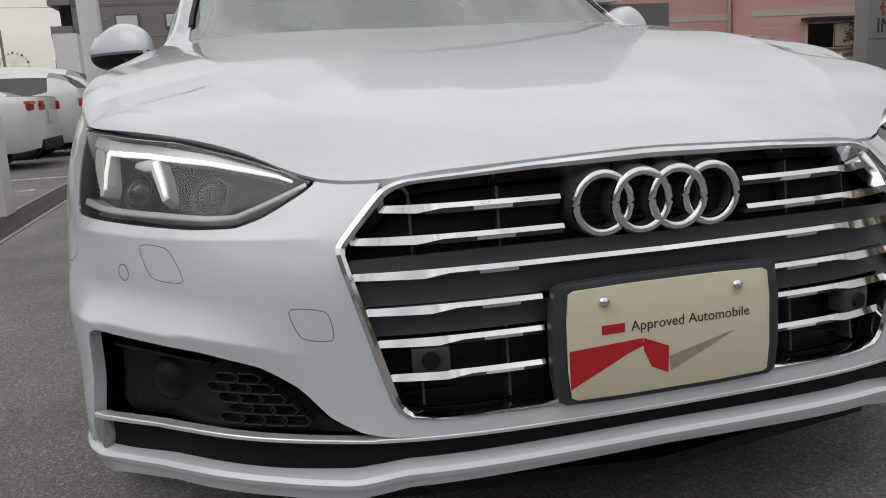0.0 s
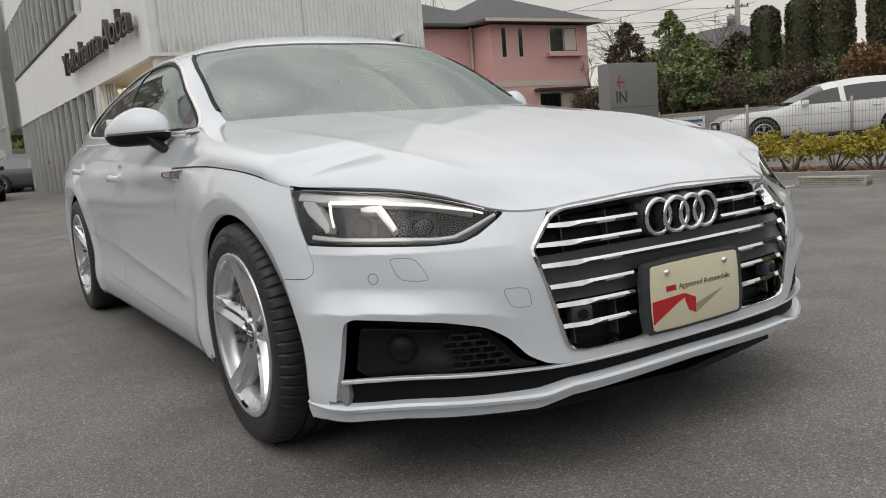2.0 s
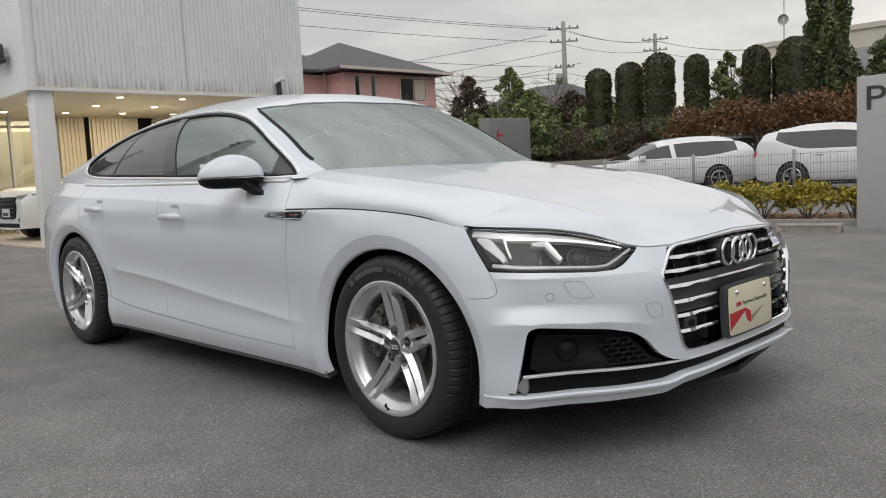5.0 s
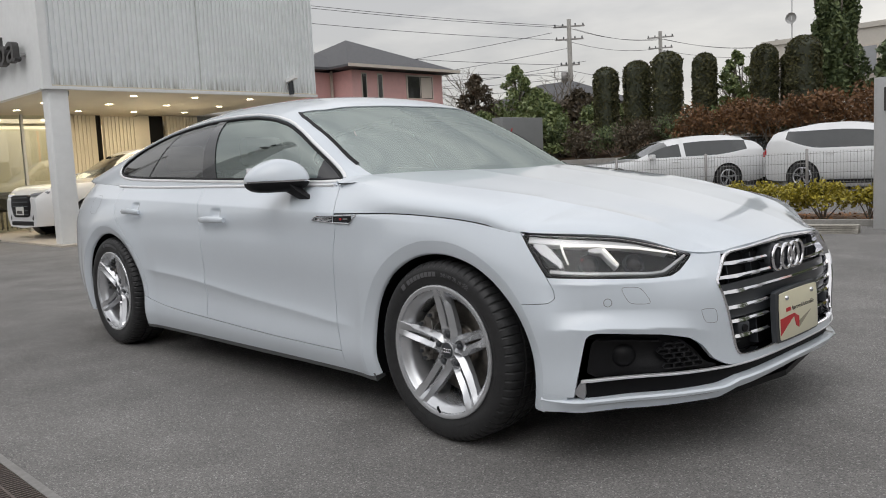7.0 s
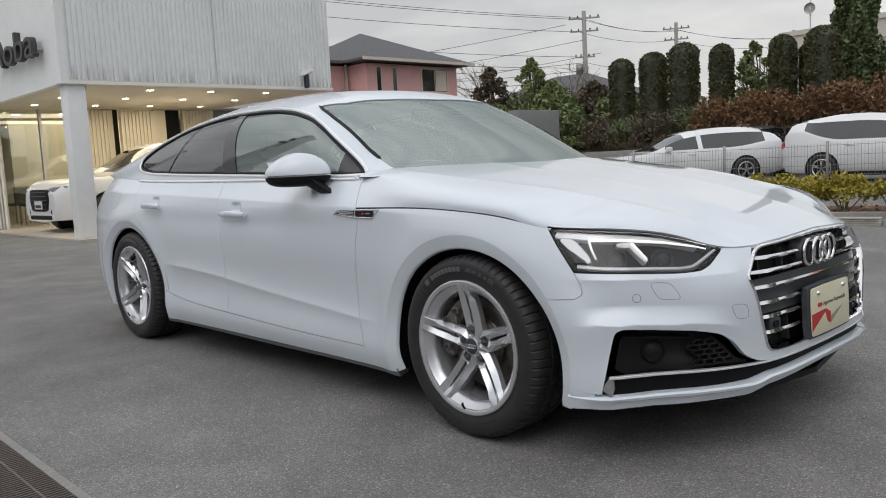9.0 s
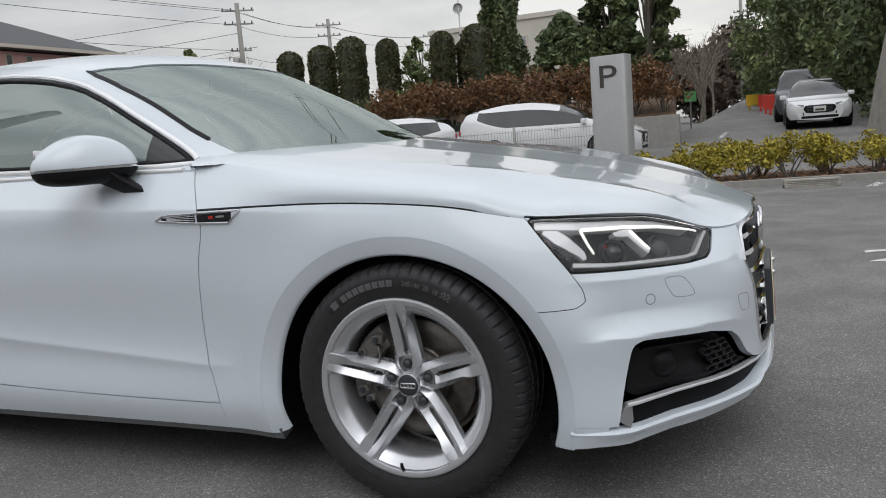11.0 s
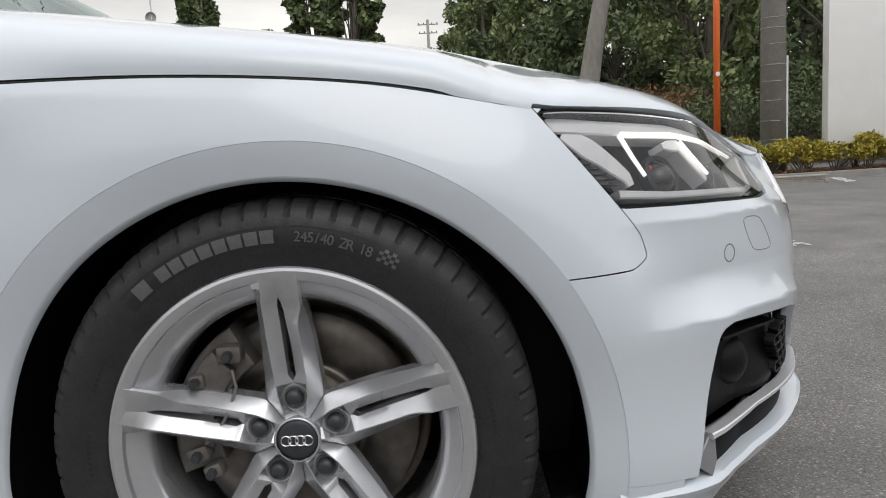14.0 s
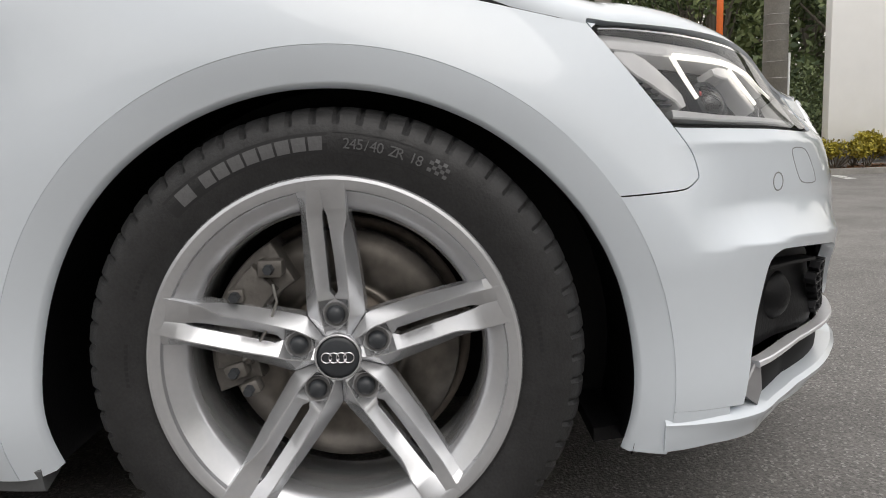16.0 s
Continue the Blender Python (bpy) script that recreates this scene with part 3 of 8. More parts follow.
GAP = 0.0016


def band(lo, hi, depth=0.0):
    f = sunk(depth) if depth else belt
    return lambda u, v: f(u, lo + (hi(np.abs(u)) - lo) * v)


corner_low = lambda u: np.interp(u, [0.98, 1.06, 1.15, 1.27], [0.208, 0.196, 0.186, 0.184])
# bumper, round the nose, with its openings
bumper = skin("front_bumper", band(0.245, cut_z), np.linspace(-1.27, 1.27, 360), np.linspace(0, 1, 90), [
    mx(lambda u, v, p: -inside(GRILLE, np.abs(p[:, 0]), p[:, 2])),
    mx(lambda u, v, p: -inside(FOG, u, p[:, 2])),
    mx(lambda u, v, p: -inside(LAMP, u, p[:, 2]) - 0.003),
    mx(lambda u, v, p: -inside(FENDER, u, p[:, 2]) - GAP), arch], PAINT, car, 0.02)
for s in (-1, 1):
    low = skin("bumper_corner", lambda u, v: belt(u, corner_low(np.abs(u)) + (0.2445 - corner_low(np.abs(u))) * v), s * np.linspace(0.98, 1.27, 40), np.linspace(0, 1, 10), [arch], PAINT, car, 0.012)
    # covers with thin seams, and the parking sensor
    for name, outline in (("washer_cover", [(0.814, 0.583), (0.749, 0.580), (0.714, 0.527), (0.787, 0.530)]), ("tow_cover", [(0.556, 0.498), (0.495, 0.494), (0.488, 0.448), (0.538, 0.452)])):
        o = rounded(outline, 2, 0.16)
        loop = np.vstack([o, o[:1]])
        part(name, strip(loop, 0.0016, 0.0004, 0.002, side=s), SEAM, bumper, "thin grey seam of a body-coloured cover")
    c = np.array([(0.852 + 0.0125 * math.cos(a), 0.536 + 0.0125 * math.sin(a)) for a in np.linspace(0, 2 * math.pi, 21)])
    part("parking_sensor", strip(c, 0.0022, 0.0005, 0.004, side=s), SEAM, bumper)
# front wings, doors, sills and rear quarters
door_of = lambda z: DOOR_LINE(z)
for s in (-1, 1):
    fender = skin("front_wing", band(0.172, cut_z), s * np.linspace(1.0, 2.2, 200), np.linspace(0, 1, 90), [
        mx(lambda u, v, p: inside(FENDER, u, p[:, 2]) - 0.0003), lambda u, v, p: door_of(p[:, 2]) - p[:, 1] - GAP, arch], PAINT, car, 0.014)
    top = lambda u: sill_z(np.interp(u, fine_u, fine_y)) - 0.010
    us = s * np.linspace(u_at(y=0.57), u_at(y=1.83), 200)
    d1 = skin("front_door", band(0.235, top), us, np.linspace(0, 1, 150), [
        lambda u, v, p: p[:, 1] - door_of(p[:, 2]) - GAP, lambda u, v, p: SPLIT(p[:, 2]) - p[:, 1] - GAP, lambda u, v, p: p[:, 2] - DOOR_FOOT(p[:, 1]) - GAP], PAINT, car, 0.014)
    us = s * np.linspace(u_at(y=1.70), u_at(y=2.80), 180)
    d2 = skin("rear_door", band(0.235, top), us, np.linspace(0, 1, 150), [
        lambda u, v, p: p[:, 1] - SPLIT(p[:, 2]) - GAP, lambda u, v, p: REAR_LINE(p[:, 2]) - p[:, 1] - GAP, lambda u, v, p: p[:, 2] - DOOR_FOOT(p[:, 1]) - GAP], PAINT, car, 0.014)
    skin("sill", band(0.172, lambda u: 0.44 + 0 * u), s * np.linspace(u_at(y=0.33), u_at(y=2.50), 200), np.linspace(0, 1, 40), [
        arch, lambda u, v, p: p[:, 1] - door_of(p[:, 2]), lambda u, v, p: DOOR_FOOT(p[:, 1]) - p[:, 2] - GAP], PAINT, car, 0.02)
    skin("rear_quarter", band(0.172, lambda u: top(u) + 0.0096), s * np.linspace(u_at(y=2.32), UEND, 220), np.linspace(0, 1, 80), [
        lambda u, v, p: p[:, 1] - REAR_LINE(p[:, 2]) - GAP, lambda u, v, p: np.where(p[:, 1] < 2.5, p[:, 2] - DOOR_FOOT(p[:, 1]) - GAP, 1.0), arch], PAINT, car, 0.014)
    # turned-in lips of the wheel arches, and the dark liners behind
    for yw in (0.0, WHEELBASE):
        def lip(a, r, yw=yw, s=s):
            y, z = yw + r * np.cos(a), ARCH_Z + r * np.sin(a)
            u = np.interp(y, fine_y, fine_u)
            p, n = belt_frame(s * u, z)
            k = (BAND_R - r) / (BAND_R - ARCH_R)
            return p - n * (0.016 * k + 0.012 * np.maximum(k - 0.9, 0) * 10)[:, None]
        lo = -0.275 if yw else -0.27
        skin("arch_lip", lip, np.linspace(lo, math.pi - lo, 90), np.linspace(ARCH_R, BAND_R, 8), [lambda u, v, p: p[:, 2] - np.where(p[:, 1] < 0, 0.184, 0.172)], PAINT, car, 0.03)
        part("wheel_liner", above(turned(lathe([(ARCH_R + 0.012, 0.87), (ARCH_R + 0.016, 0.62), (0.10, 0.60)], 48), pose(0, yw, ARCH_Z, 0, 0, 0 if s > 0 else 180)), 0.18), BLACK_PLASTIC, car, "black plastic wheel-well liner", 40)
    # lower dark skirt
    part("sill_skirt", strip([(u_at(y=0.40), 0.166), (u_at(y=1.3), 0.160), (u_at(y=2.42), 0.166)], 0.036, -0.006, 0.05, side=s), SKIRT, car, "grey plastic skirt under the sill")
    # door handles
    for door, y0, y1, z in ((d1, 1.445, 1.680, 0.774), (d2, 2.350, 2.560, 0.803)):
        m = 12
        uu = np.linspace(u_at(y=y0), u_at(y=y1), m)
        p, n = belt_frame(s * uu, np.full(m, z))
        arcs = p + n * (0.010 + 0.030 * np.sin(np.linspace(0.12, math.pi - 0.12, m)) ** 0.5)[:, None]
        bm = bmesh.new()
        rows = []
        for k in range(m):
            rr = 0.0155 * min(1, 0.55 + 0.45 * math.sin(math.pi * (k + 0.5) / m) ** 0.4)
            rows.append([bm.verts.new(Vector(arcs[k]) + Vector(n[k]) * (0.009 * math.cos(a)) + Vector((0, 0, rr * math.sin(a)))) for a in np.linspace(0, 2 * math.pi, 13)[:-1]])
        for a, b in zip(rows[:-1], rows[1:]):
            for i in range(12):
                bm.faces.new((a[i], a[(i + 1) % 12], b[(i + 1) % 12], b[i]))
        bm.faces.new(rows[0][::-1])
        bm.faces.new(rows[-1])
        bmesh.ops.recalc_face_normals(bm, faces=bm.faces)
        part("door_handle", bm, PAINT, door, "white body-coloured door handle", 40)
    # side vent with its badge
    vent = [(0.742, 0.784), (0.712, 0.799), (0.60, 0.8015), (0.448, 0.806), (0.488, 0.772), (0.60, 0.7745)]
    vo = [(u_at(y=a), b) for a, b in vent]
    vo_loop = vo + vo[:1]
    vb = part("side_vent", strip([(u_at(y=0.72), 0.7885), (u_at(y=0.602), 0.788)], [0.006, 0.022], 0.002, 0.006, side=s), GLOSS_BLACK, fender, "black side vent with chrome edge")
    part("side_vent_front", strip([(u_at(y=0.594), 0.788), (u_at(y=0.478), 0.789)], [0.022, 0.026], 0.002, 0.006, side=s), GLOSS_BLACK, fender)
    part("vent_trim", strip(vo_loop[3:] + vo_loop[1:2], 0.0045, 0.005, 0.006, side=s), CHROME, fender, "chrome edge")
    part("vent_trim_upper", strip([vo[0], vo[1], vo[2], vo[3]], 0.003, 0.004, 0.006, side=s), CHROME, fender, "chrome edge")
    for z in (0.782, 0.7885, 0.795):
        part("vent_fin", strip([(u_at(y=0.70), 0.7885 + (z - 0.7885) * 0.3), (u_at(y=0.603), z)], 0.0016, 0.0035, 0.003, side=s), SATIN, fender)
    part("vent_badge", strip([(u_at(y=0.553), 0.789), (u_at(y=0.538), 0.790)], 0.010, 0.003, 0.003, side=s), INK_RED, fender, "small red badge")
    part("vent_badge_mark", strip([(u_at(y=0.528), 0.790), (u_at(y=0.500), 0.791)], 0.006, 0.003, 0.003, side=s), SEAM, fender, "small silver badge mark")
flap = rounded([(u_at(y=2.98), 0.79), (u_at(y=2.98), 0.90), (u_at(y=3.12), 0.905), (u_at(y=3.12), 0.795)], 2, 0.2)
part("fuel_flap_seam", strip(np.vstack([flap, flap[:1]]), 0.0018, 0.0004, 0.002, side=-1), SEAM, car, "thin grey seam of the fuel flap")
# dark inner shell behind the seams
for s in (-1, 1):
    skin("inner_shell", band(0.20, lambda u: np.where(u < U_DOOR, cut_z(u), sill_z(np.interp(u, fine_u, fine_y))) - 0.02, 0.022), s * np.linspace(1.10, UEND - 0.3, 160), np.linspace(0, 1, 30), [arch], BLACK_PLASTIC, car, 0.002)

# bonnet
CUT_LINE = belt(np.linspace(0, 1.15, 40), cut_z(np.linspace(0, 1.15, 40)))
HOOD = [(c[0], c[1] + 0.002) for c in CUT_LINE[1:]] + [(1.2, -0.31), (1.2, 0.62), (0.82, 0.72), (0.735, 0.670)] + [(x, float(base_y(x)) + 0.012) for x in (0.68, 0.6, 0.5, 0.4, 0.3, 0.2, 0.1, 0.0)] + [(-0.6, float(base_y(0)) + 0.012), (-0.6, float(CUT_LINE[1][1]) + 0.002)]
hood_keep = lambda u, v, p: np.minimum(inside(HOOD, np.abs(p[:, 0]), p[:, 1]), DOOR_LINE(p[:, 2]) - p[:, 1] - GAP)
hood = skin("bonnet", bonnet, np.linspace(-0.86, 0.70, 170), np.sign(np.linspace(-1, 1, 220)) * np.abs(np.linspace(-1, 1, 220)) ** 0.9 * 0.9985, [hood_keep], PAINT, car, 0.012)
for s in (-1, 1):
    part("shut_line", strip([(u, float(cut_z(u))) for u in np.linspace(1.16, U_DOOR - 0.07, 30)], 0.0042, 0.0004, 0.004, side=s), BLACK_PLASTIC, hood, "dark shut line")

# cabin: roof and pillars, windscreen, side glass
head_y = lambda x: 1.035 + 0.42 * x ** 2
SCREEN = [(x, float(base_y(x))) for x in (0.0, 0.1, 0.2, 0.3, 0.4, 0.5, 0.6, 0.65, 0.685)] + [(0.674, 0.755), (0.656, 0.88), (0.634, 1.045), (0.608, 1.17), (0.585, 1.225), (0.50, head_y(0.47)), (0.3, head_y(0.3)), (0.0, 1.035), (-0.5, 1.035), (-0.5, float(base_y(0)))]
DLO = rounded([(0.675, 0.940), (0.715, 0.968), (0.873, 1.058), (1.050, 1.156), (1.190, 1.216), (1.362, 1.256), (1.60, 1.284), (2.02, 1.289), (2.30, 1.267), (2.53, 1.238), (2.80, 1.165), (2.955, 1.085), (2.93, 1.035), (2.86, 1.012), (2.66, 0.993), (1.39, 0.9555)], 1, 0.2)
grid_y, grid_a = np.linspace(0.42, 3.80, 300), np.linspace(-1, 1, 160) * 0.999
roof = skin("roof_panel", cabin, grid_y, grid_a, [
    lambda u, v, p: -inside(SCREEN, np.abs(p[:, 0]), p[:, 1]),
    lambda u, v, p: np.where(np.abs(v) > 0.30, -inside(DLO, p[:, 1], p[:, 2]), 1.0),
    lambda u, v, p: np.maximum(np.minimum(np.abs(p[:, 0]) - 0.655, p[:, 1] - 0.585), p[:, 1] - 0.70)], PAINT, car, 0.02)


def cabin_frame(y, a):
    e = 2e-3
    n = np.cross(cabin(y, a + e) - cabin(y, a - e), cabin(y + e, a) - cabin(y - e, a))
    n /= np.linalg.norm(n, axis=1, keepdims=True)
    return cabin(y, a), n


def cabin_sunk(depth):
    def f(y, a):
        p, n = cabin_frame(np.asarray(y, float), np.asarray(a, float))
        return p - n * depth
    return f


screen = skin("windscreen", cabin_sunk(0.004), np.linspace(0.34, 1.24, 90), np.linspace(-1, 1, 100) * 0.9, [lambda u, v, p: inside(SCREEN, np.abs(p[:, 0]), p[:, 1]) - 0.002], GREENISH, car, 0.005, "green-tinted laminated windscreen")
from_edge = lambda p: inside(SCREEN, np.abs(p[:, 0]), p[:, 1])
skin("screen_border", cabin_sunk(0.0065), np.linspace(0.34, 1.24, 140), np.linspace(-1, 1, 160) * 0.9, [
    lambda u, v, p: from_edge(p), lambda u, v, p: 0.026 - np.minimum(from_edge(p), 0.45 * (p[:, 1] - base_y(p[:, 0])))], BLACK_PLASTIC, screen, 0.002, "black printed border")
for s in (-1, 1):
    skin("screen_finisher", cabin_sunk(-0.003), np.linspace(0.66, 1.26, 160), s * np.linspace(0.2, 0.95, 160), [
        lambda u, v, p: from_edge(p) + 0.006, lambda u, v, p: 0.008 - from_edge(p), lambda u, v, p: p[:, 1] - 0.69, lambda u, v, p: np.abs(p[:, 0]) - 0.585], BLACK_PLASTIC, screen, 0.004, "black rubber finisher")
part("sensor_housing", turned(cube(-0.09, -0.05, -0.012, 0.09, 0.05, 0.012, 0.008), pose(0, 1.02, 1.262, 22, 0, 0)), DARK_GREY, screen)
for s in (-1, 1):
    side = np.linspace(0.30, 0.999, 110) * s
    sy = np.linspace(0.66, 2.98, 230)
    B0, B1 = spline([0.95, 1.29], [1.830, 1.945]), spline([0.95, 1.29], [1.690, 1.862])
    Q = spline([0.99, 1.20], [2.486, 2.352])
    for name, material, keeps in (
            ("front_door_glass", FRONT_GLASS, [lambda u, v, p: B1(p[:, 2]) - p[:, 1]]),
            ("rear_door_glass", TINT, [lambda u, v, p: p[:, 1] - B0(p[:, 2]), lambda u, v, p: Q(p[:, 2]) - p[:, 1] - 0.008]),
            ("quarter_glass", TINT, [lambda u, v, p: p[:, 1] - Q(p[:, 2]) - 0.008])):
        skin(name, cabin_sunk(0.010), sy, side, [lambda u, v, p: inside(DLO, p[:, 1], p[:, 2]) - 0.012] + keeps, material, car, 0.004, "dark tinted side glass")
    skin("pillar_cover", cabin_sunk(0.006), sy, side, [lambda u, v, p: inside(DLO, p[:, 1], p[:, 2]) - 0.008, lambda u, v, p: p[:, 1] - B1(p[:, 2]), lambda u, v, p: B0(p[:, 2]) - p[:, 1]], GLOSS_BLACK, car, 0.004, "gloss black pillar cover")
    skin("mirror_triangle", cabin_sunk(0.008), sy, side, [lambda u, v, p: inside(DLO, p[:, 1], p[:, 2]) - 0.008, lambda u, v, p: 0.86 - p[:, 1]], GLOSS_BLACK, car, 0.004)
    dl = along_path(np.vstack([DLO, DLO[:1]]), 0.025)
    for name, grow, width, lift, depth, material, text in (("window_seal", -0.006, 0.011, -0.003, 0.012, BLACK_PLASTIC, "black window seal"), ("chrome_surround", 0.006, 0.014, 0.004, 0.012, BRIGHT, "bright aluminium window surround")):
        mid = np.array([1.8, 1.1])
        tang = np.gradient(dl, axis=0)
        away = np.stack([tang[:, 1], -tang[:, 0]], 1)
        away /= np.linalg.norm(away, axis=1, keepdims=True)
        away *= np.sign(inside(DLO, *(dl - 0.004 * away).T) - inside(DLO, *(dl + 0.004 * away).T))[:, None]
        q = dl + away * grow
        steps = np.linspace(0.05, 0.999, 300)
        aa = np.array([np.interp(-z, -cabin(np.full(300, y), steps)[:, 2], steps) for y, z in q])
        p, n = cabin_frame(q[:, 0], s * aa)
        part(name, ribbon(p, n, width, lift, depth), material, car, text, 50)
    part("belt_seal", tube(belt(np.array([s * u_at(y=y) for y in np.linspace(0.70, 2.86, 40)]), sill_z(np.linspace(0.70, 2.86, 40)) - 0.005), 0.0085, 8), BRIGHT, car, "satin aluminium window sill trim", 60)

# chin: a white blade that juts out under the nose
def chin_row(u):
    a = abs(u)
    p, n = belt_frame(u, 0.235)
    p, n = p[0], n[0]
    n = np.array([n[0], n[1], 0.0])
    n /= np.linalg.norm(n)
    out = 0.017 * min(1.0, max(0.0, (1.05 - a) / 0.25)) * (1 - 0.45 * (a < 0.46) * min(1, (0.46 - a) / 0.05)) + 0.003
    tuck = float(np.interp(a, [0.42, 0.60, 0.88, 0.97, 1.02, 1.10], [0.0, 0.012, 0.012, 0.001, 0.001, 0.001]))
    zt = float(np.interp(a, [0, 0.40, 0.48, 0.75, 0.98, 1.24], [0.268, 0.262, 0.250, 0.250, 0.240, 0.236]))
    zb = float(np.interp(a, [0, 0.40, 0.48, 0.80, 1.0, 1.08], [0.232, 0.222, 0.203, 0.199, 0.194, 0.186]))
    at = lambda o, z: (p[0] + n[0] * (o - tuck), p[1] + n[1] * (o - tuck), z)
    return [at(-0.075, zt + 0.002), at(-0.02, zt), at(out - 0.006, zt - 0.006), at(out, zt - 0.012), at(out - 0.003, zt - 0.020), at(0.0, (zt + zb) / 2 - 0.004), at(-0.006, zb), at(-0.075, zb + 0.004)]


bm = bmesh.new()
rows = [[bm.verts.new(c) for c in chin_row(u)] for u in np.linspace(-1.066, 1.066, 170)]
for a, b in zip(rows[:-1], rows[1:]):
    for i in range(7):
        bm.faces.new((a[i], a[i + 1], b[i + 1], b[i]))
bmesh.ops.recalc_face_normals(bm, faces=bm.faces)
bm.faces.new(rows[0])
bm.faces.new(rows[-1][::-1])
bmesh.ops.recalc_face_normals(bm, faces=bm.faces)
chin = part("chin_spoiler", bm, PAINT, car, "white front lip spoiler", 32)
part("undertray", slab([(-0.80, -0.35), (-0.74, -0.55), (-0.45, -0.77), (0, -0.84), (0.45, -0.77), (0.74, -0.55), (0.80, -0.35)], 0.02, lambda a, b, c: (a, b, 0.172 + c)), BLACK_PLASTIC, car)
part("underbody", cube(-0.56, -0.75, 0.19, 0.56, 3.75, 0.34, 0.02), BLACK_PLASTIC, car)
part("underbody_middle", cube(-0.83, 0.46, 0.185, 0.83, 2.36, 0.30, 0.02), BLACK_PLASTIC, car)
part("rear_underbody", cube(-0.58, 3.28, 0.20, 0.58, 3.58, 0.45, 0.03), BLACK_PLASTIC, car)

FIN_GREY = mat("satin_fin_grey", (0.34, 0.34, 0.35), 0.38, 0.4, 0, 0, 60, 0.06)
GRID_BLACK = mat("grid_black_plastic", (0.018, 0.018, 0.020), 0.4, 0, 0, 0, 100, 0.1, 0.35)
DEEP = mat("deep_black_plastic", (0.006, 0.006, 0.007), 0.6, 0, 0, 0, 100, 0.1, 0.2)
# lower air slot and side intakes: dark bowls, grid, sensor dome, bright trim
skin("intake_bowl", sunk(0.075), np.linspace(-1.06, 1.06, 140), np.linspace(0.20, 0.47, 14), [], BLACK_PLASTIC, car, 0.002)
part("crash_beam", slab([(-0.42, -0.74), (0, -0.80), (0.42, -0.74), (0.42, -0.66), (0, -0.70), (-0.42, -0.66)], 0.16, lambda a, b, c: (a, b, 0.36 + c)), BLACK_PLASTIC, car)
for s in (-1, 1):
    FIN = rounded([(0.918, 0.300), (0.900, 0.415), (0.80, 0.425), (0.69, 0.418), (0.60, 0.397), (0.552, 0.362), (0.518, 0.322), (0.452, 0.305), (0.70, 0.306)], 1, 0.15)
    bowl = lambda u, z: sunk(0.0)(u, z) - belt_frame(u, z)[1] * (0.040 - 0.022 * np.exp(-(((np.abs(u) - 0.70) / 0.10) ** 2 + ((z - 0.32) / 0.035) ** 2)) - 0.02 * np.clip((0.60 - np.abs(u)) / 0.14, 0, 1))[:, None]
    intake = skin("side_intake", bowl, s * np.linspace(0.44, 0.95, 70), np.linspace(0.295, 0.432, 26), [mx(lambda u, v, p: inside(FIN, u, v))], BLACK_PLASTIC, car, 0.01, "black plastic side intake")
    p, n = belt_frame(s * 0.80, 0.358)
    dome = bmesh.new()
    bmesh.ops.create_uvsphere(dome, u_segments=20, v_segments=12, radius=0.045)
    part("radar_dome", turned(dome, Matrix.Translation(p[0] - n[0] * 0.060)), BLACK_PLASTIC, intake, "round black sensor dome", 60)
    part("intake_frame", strip([(0.885, 0.416), (0.80, 0.412), (0.69, 0.404)], 0.005, -0.018, 0.02, side=s), BLACK_PLASTIC, intake)
    # honeycomb grid
    for r in range(7):
        for c in range(8):
            u0, z0 = 0.715 - c * 0.0345 + (r % 2) * 0.01725, 0.404 - r * 0.0155
            hexa = [(u0 + a * 0.0215, z0 + b * 0.0078) for a, b in ((-1, 0), (-0.6, 1), (0.6, 1), (1, 0), (0.6, -1), (-0.6, -1), (-1, 0))]
            if all(inside(FIN, np.array([a]), np.array([b]))[0] > 0.001 for a, b in hexa) and u0 < 0.705 - 0.008 * r:
                part("grid_cell", strip(hexa, 0.0022, -0.010, 0.016, side=s), GRID_BLACK, intake)
    part("intake_trim", strip([(0.936, 0.296), (0.88, 0.300), (0.735, 0.304), (0.587, 0.302), (0.440, 0.299)], [0.009, 0.007, 0.007, 0.006, 0.005], 0.004, 0.02, side=s), SATIN, car, "satin aluminium trim blade")
    part("intake_fin", strip([(0.928, 0.297), (0.938, 0.265), (0.948, 0.250)], [0.012, 0.034, 0.046], -0.004, 0.02, side=s), FIN_GREY, car, "satin grey end fin")
skin("lower_panel", sunk(0.020), np.linspace(-0.958, 0.958, 120), np.linspace(0.225, 0.296, 6), [], DEEP, car, 0.004, "black insert over the lip")
part("lower_trim", strip([(-0.44, 0.299), (-0.2, 0.298), (0.0, 0.298), (0.2, 0.298), (0.44, 0.299)], 0.006, 0.002, 0.02, side=1), SATIN, car, "thin satin trim line")

# grille: chrome frame, dark bars behind, bright blades, rings, plate
outline = rounded([(-0.375, 0.662), (-0.2, 0.674), (0.0, 0.680), (0.2, 0.674), (0.375, 0.662), (0.405, 0.650), (0.474, 0.578), (0.468, 0.548), (0.413, 0.345), (0.385, 0.325), (-0.385, 0.325), (-0.413, 0.345), (-0.468, 0.548), (-0.474, 0.578), (-0.405, 0.650)], 2, 0.12)
ring_pts = along_path(np.vstack([outline, outline[:1]]), 0.02)[:-1]
def on_skin(x, z, lift):
    u = np.sign(x) * np.interp(np.abs(x), fine_x[:900], fine_u[:900])
    for _ in range(4):
        p = belt(u, z)
        u = u + (x - p[:, 0])
    p, n = belt_frame(u, z)
    return p + n * lift
gx, gz = ring_pts[:, 0], ring_pts[:, 1]
ctr = np.array([0, 0.48])
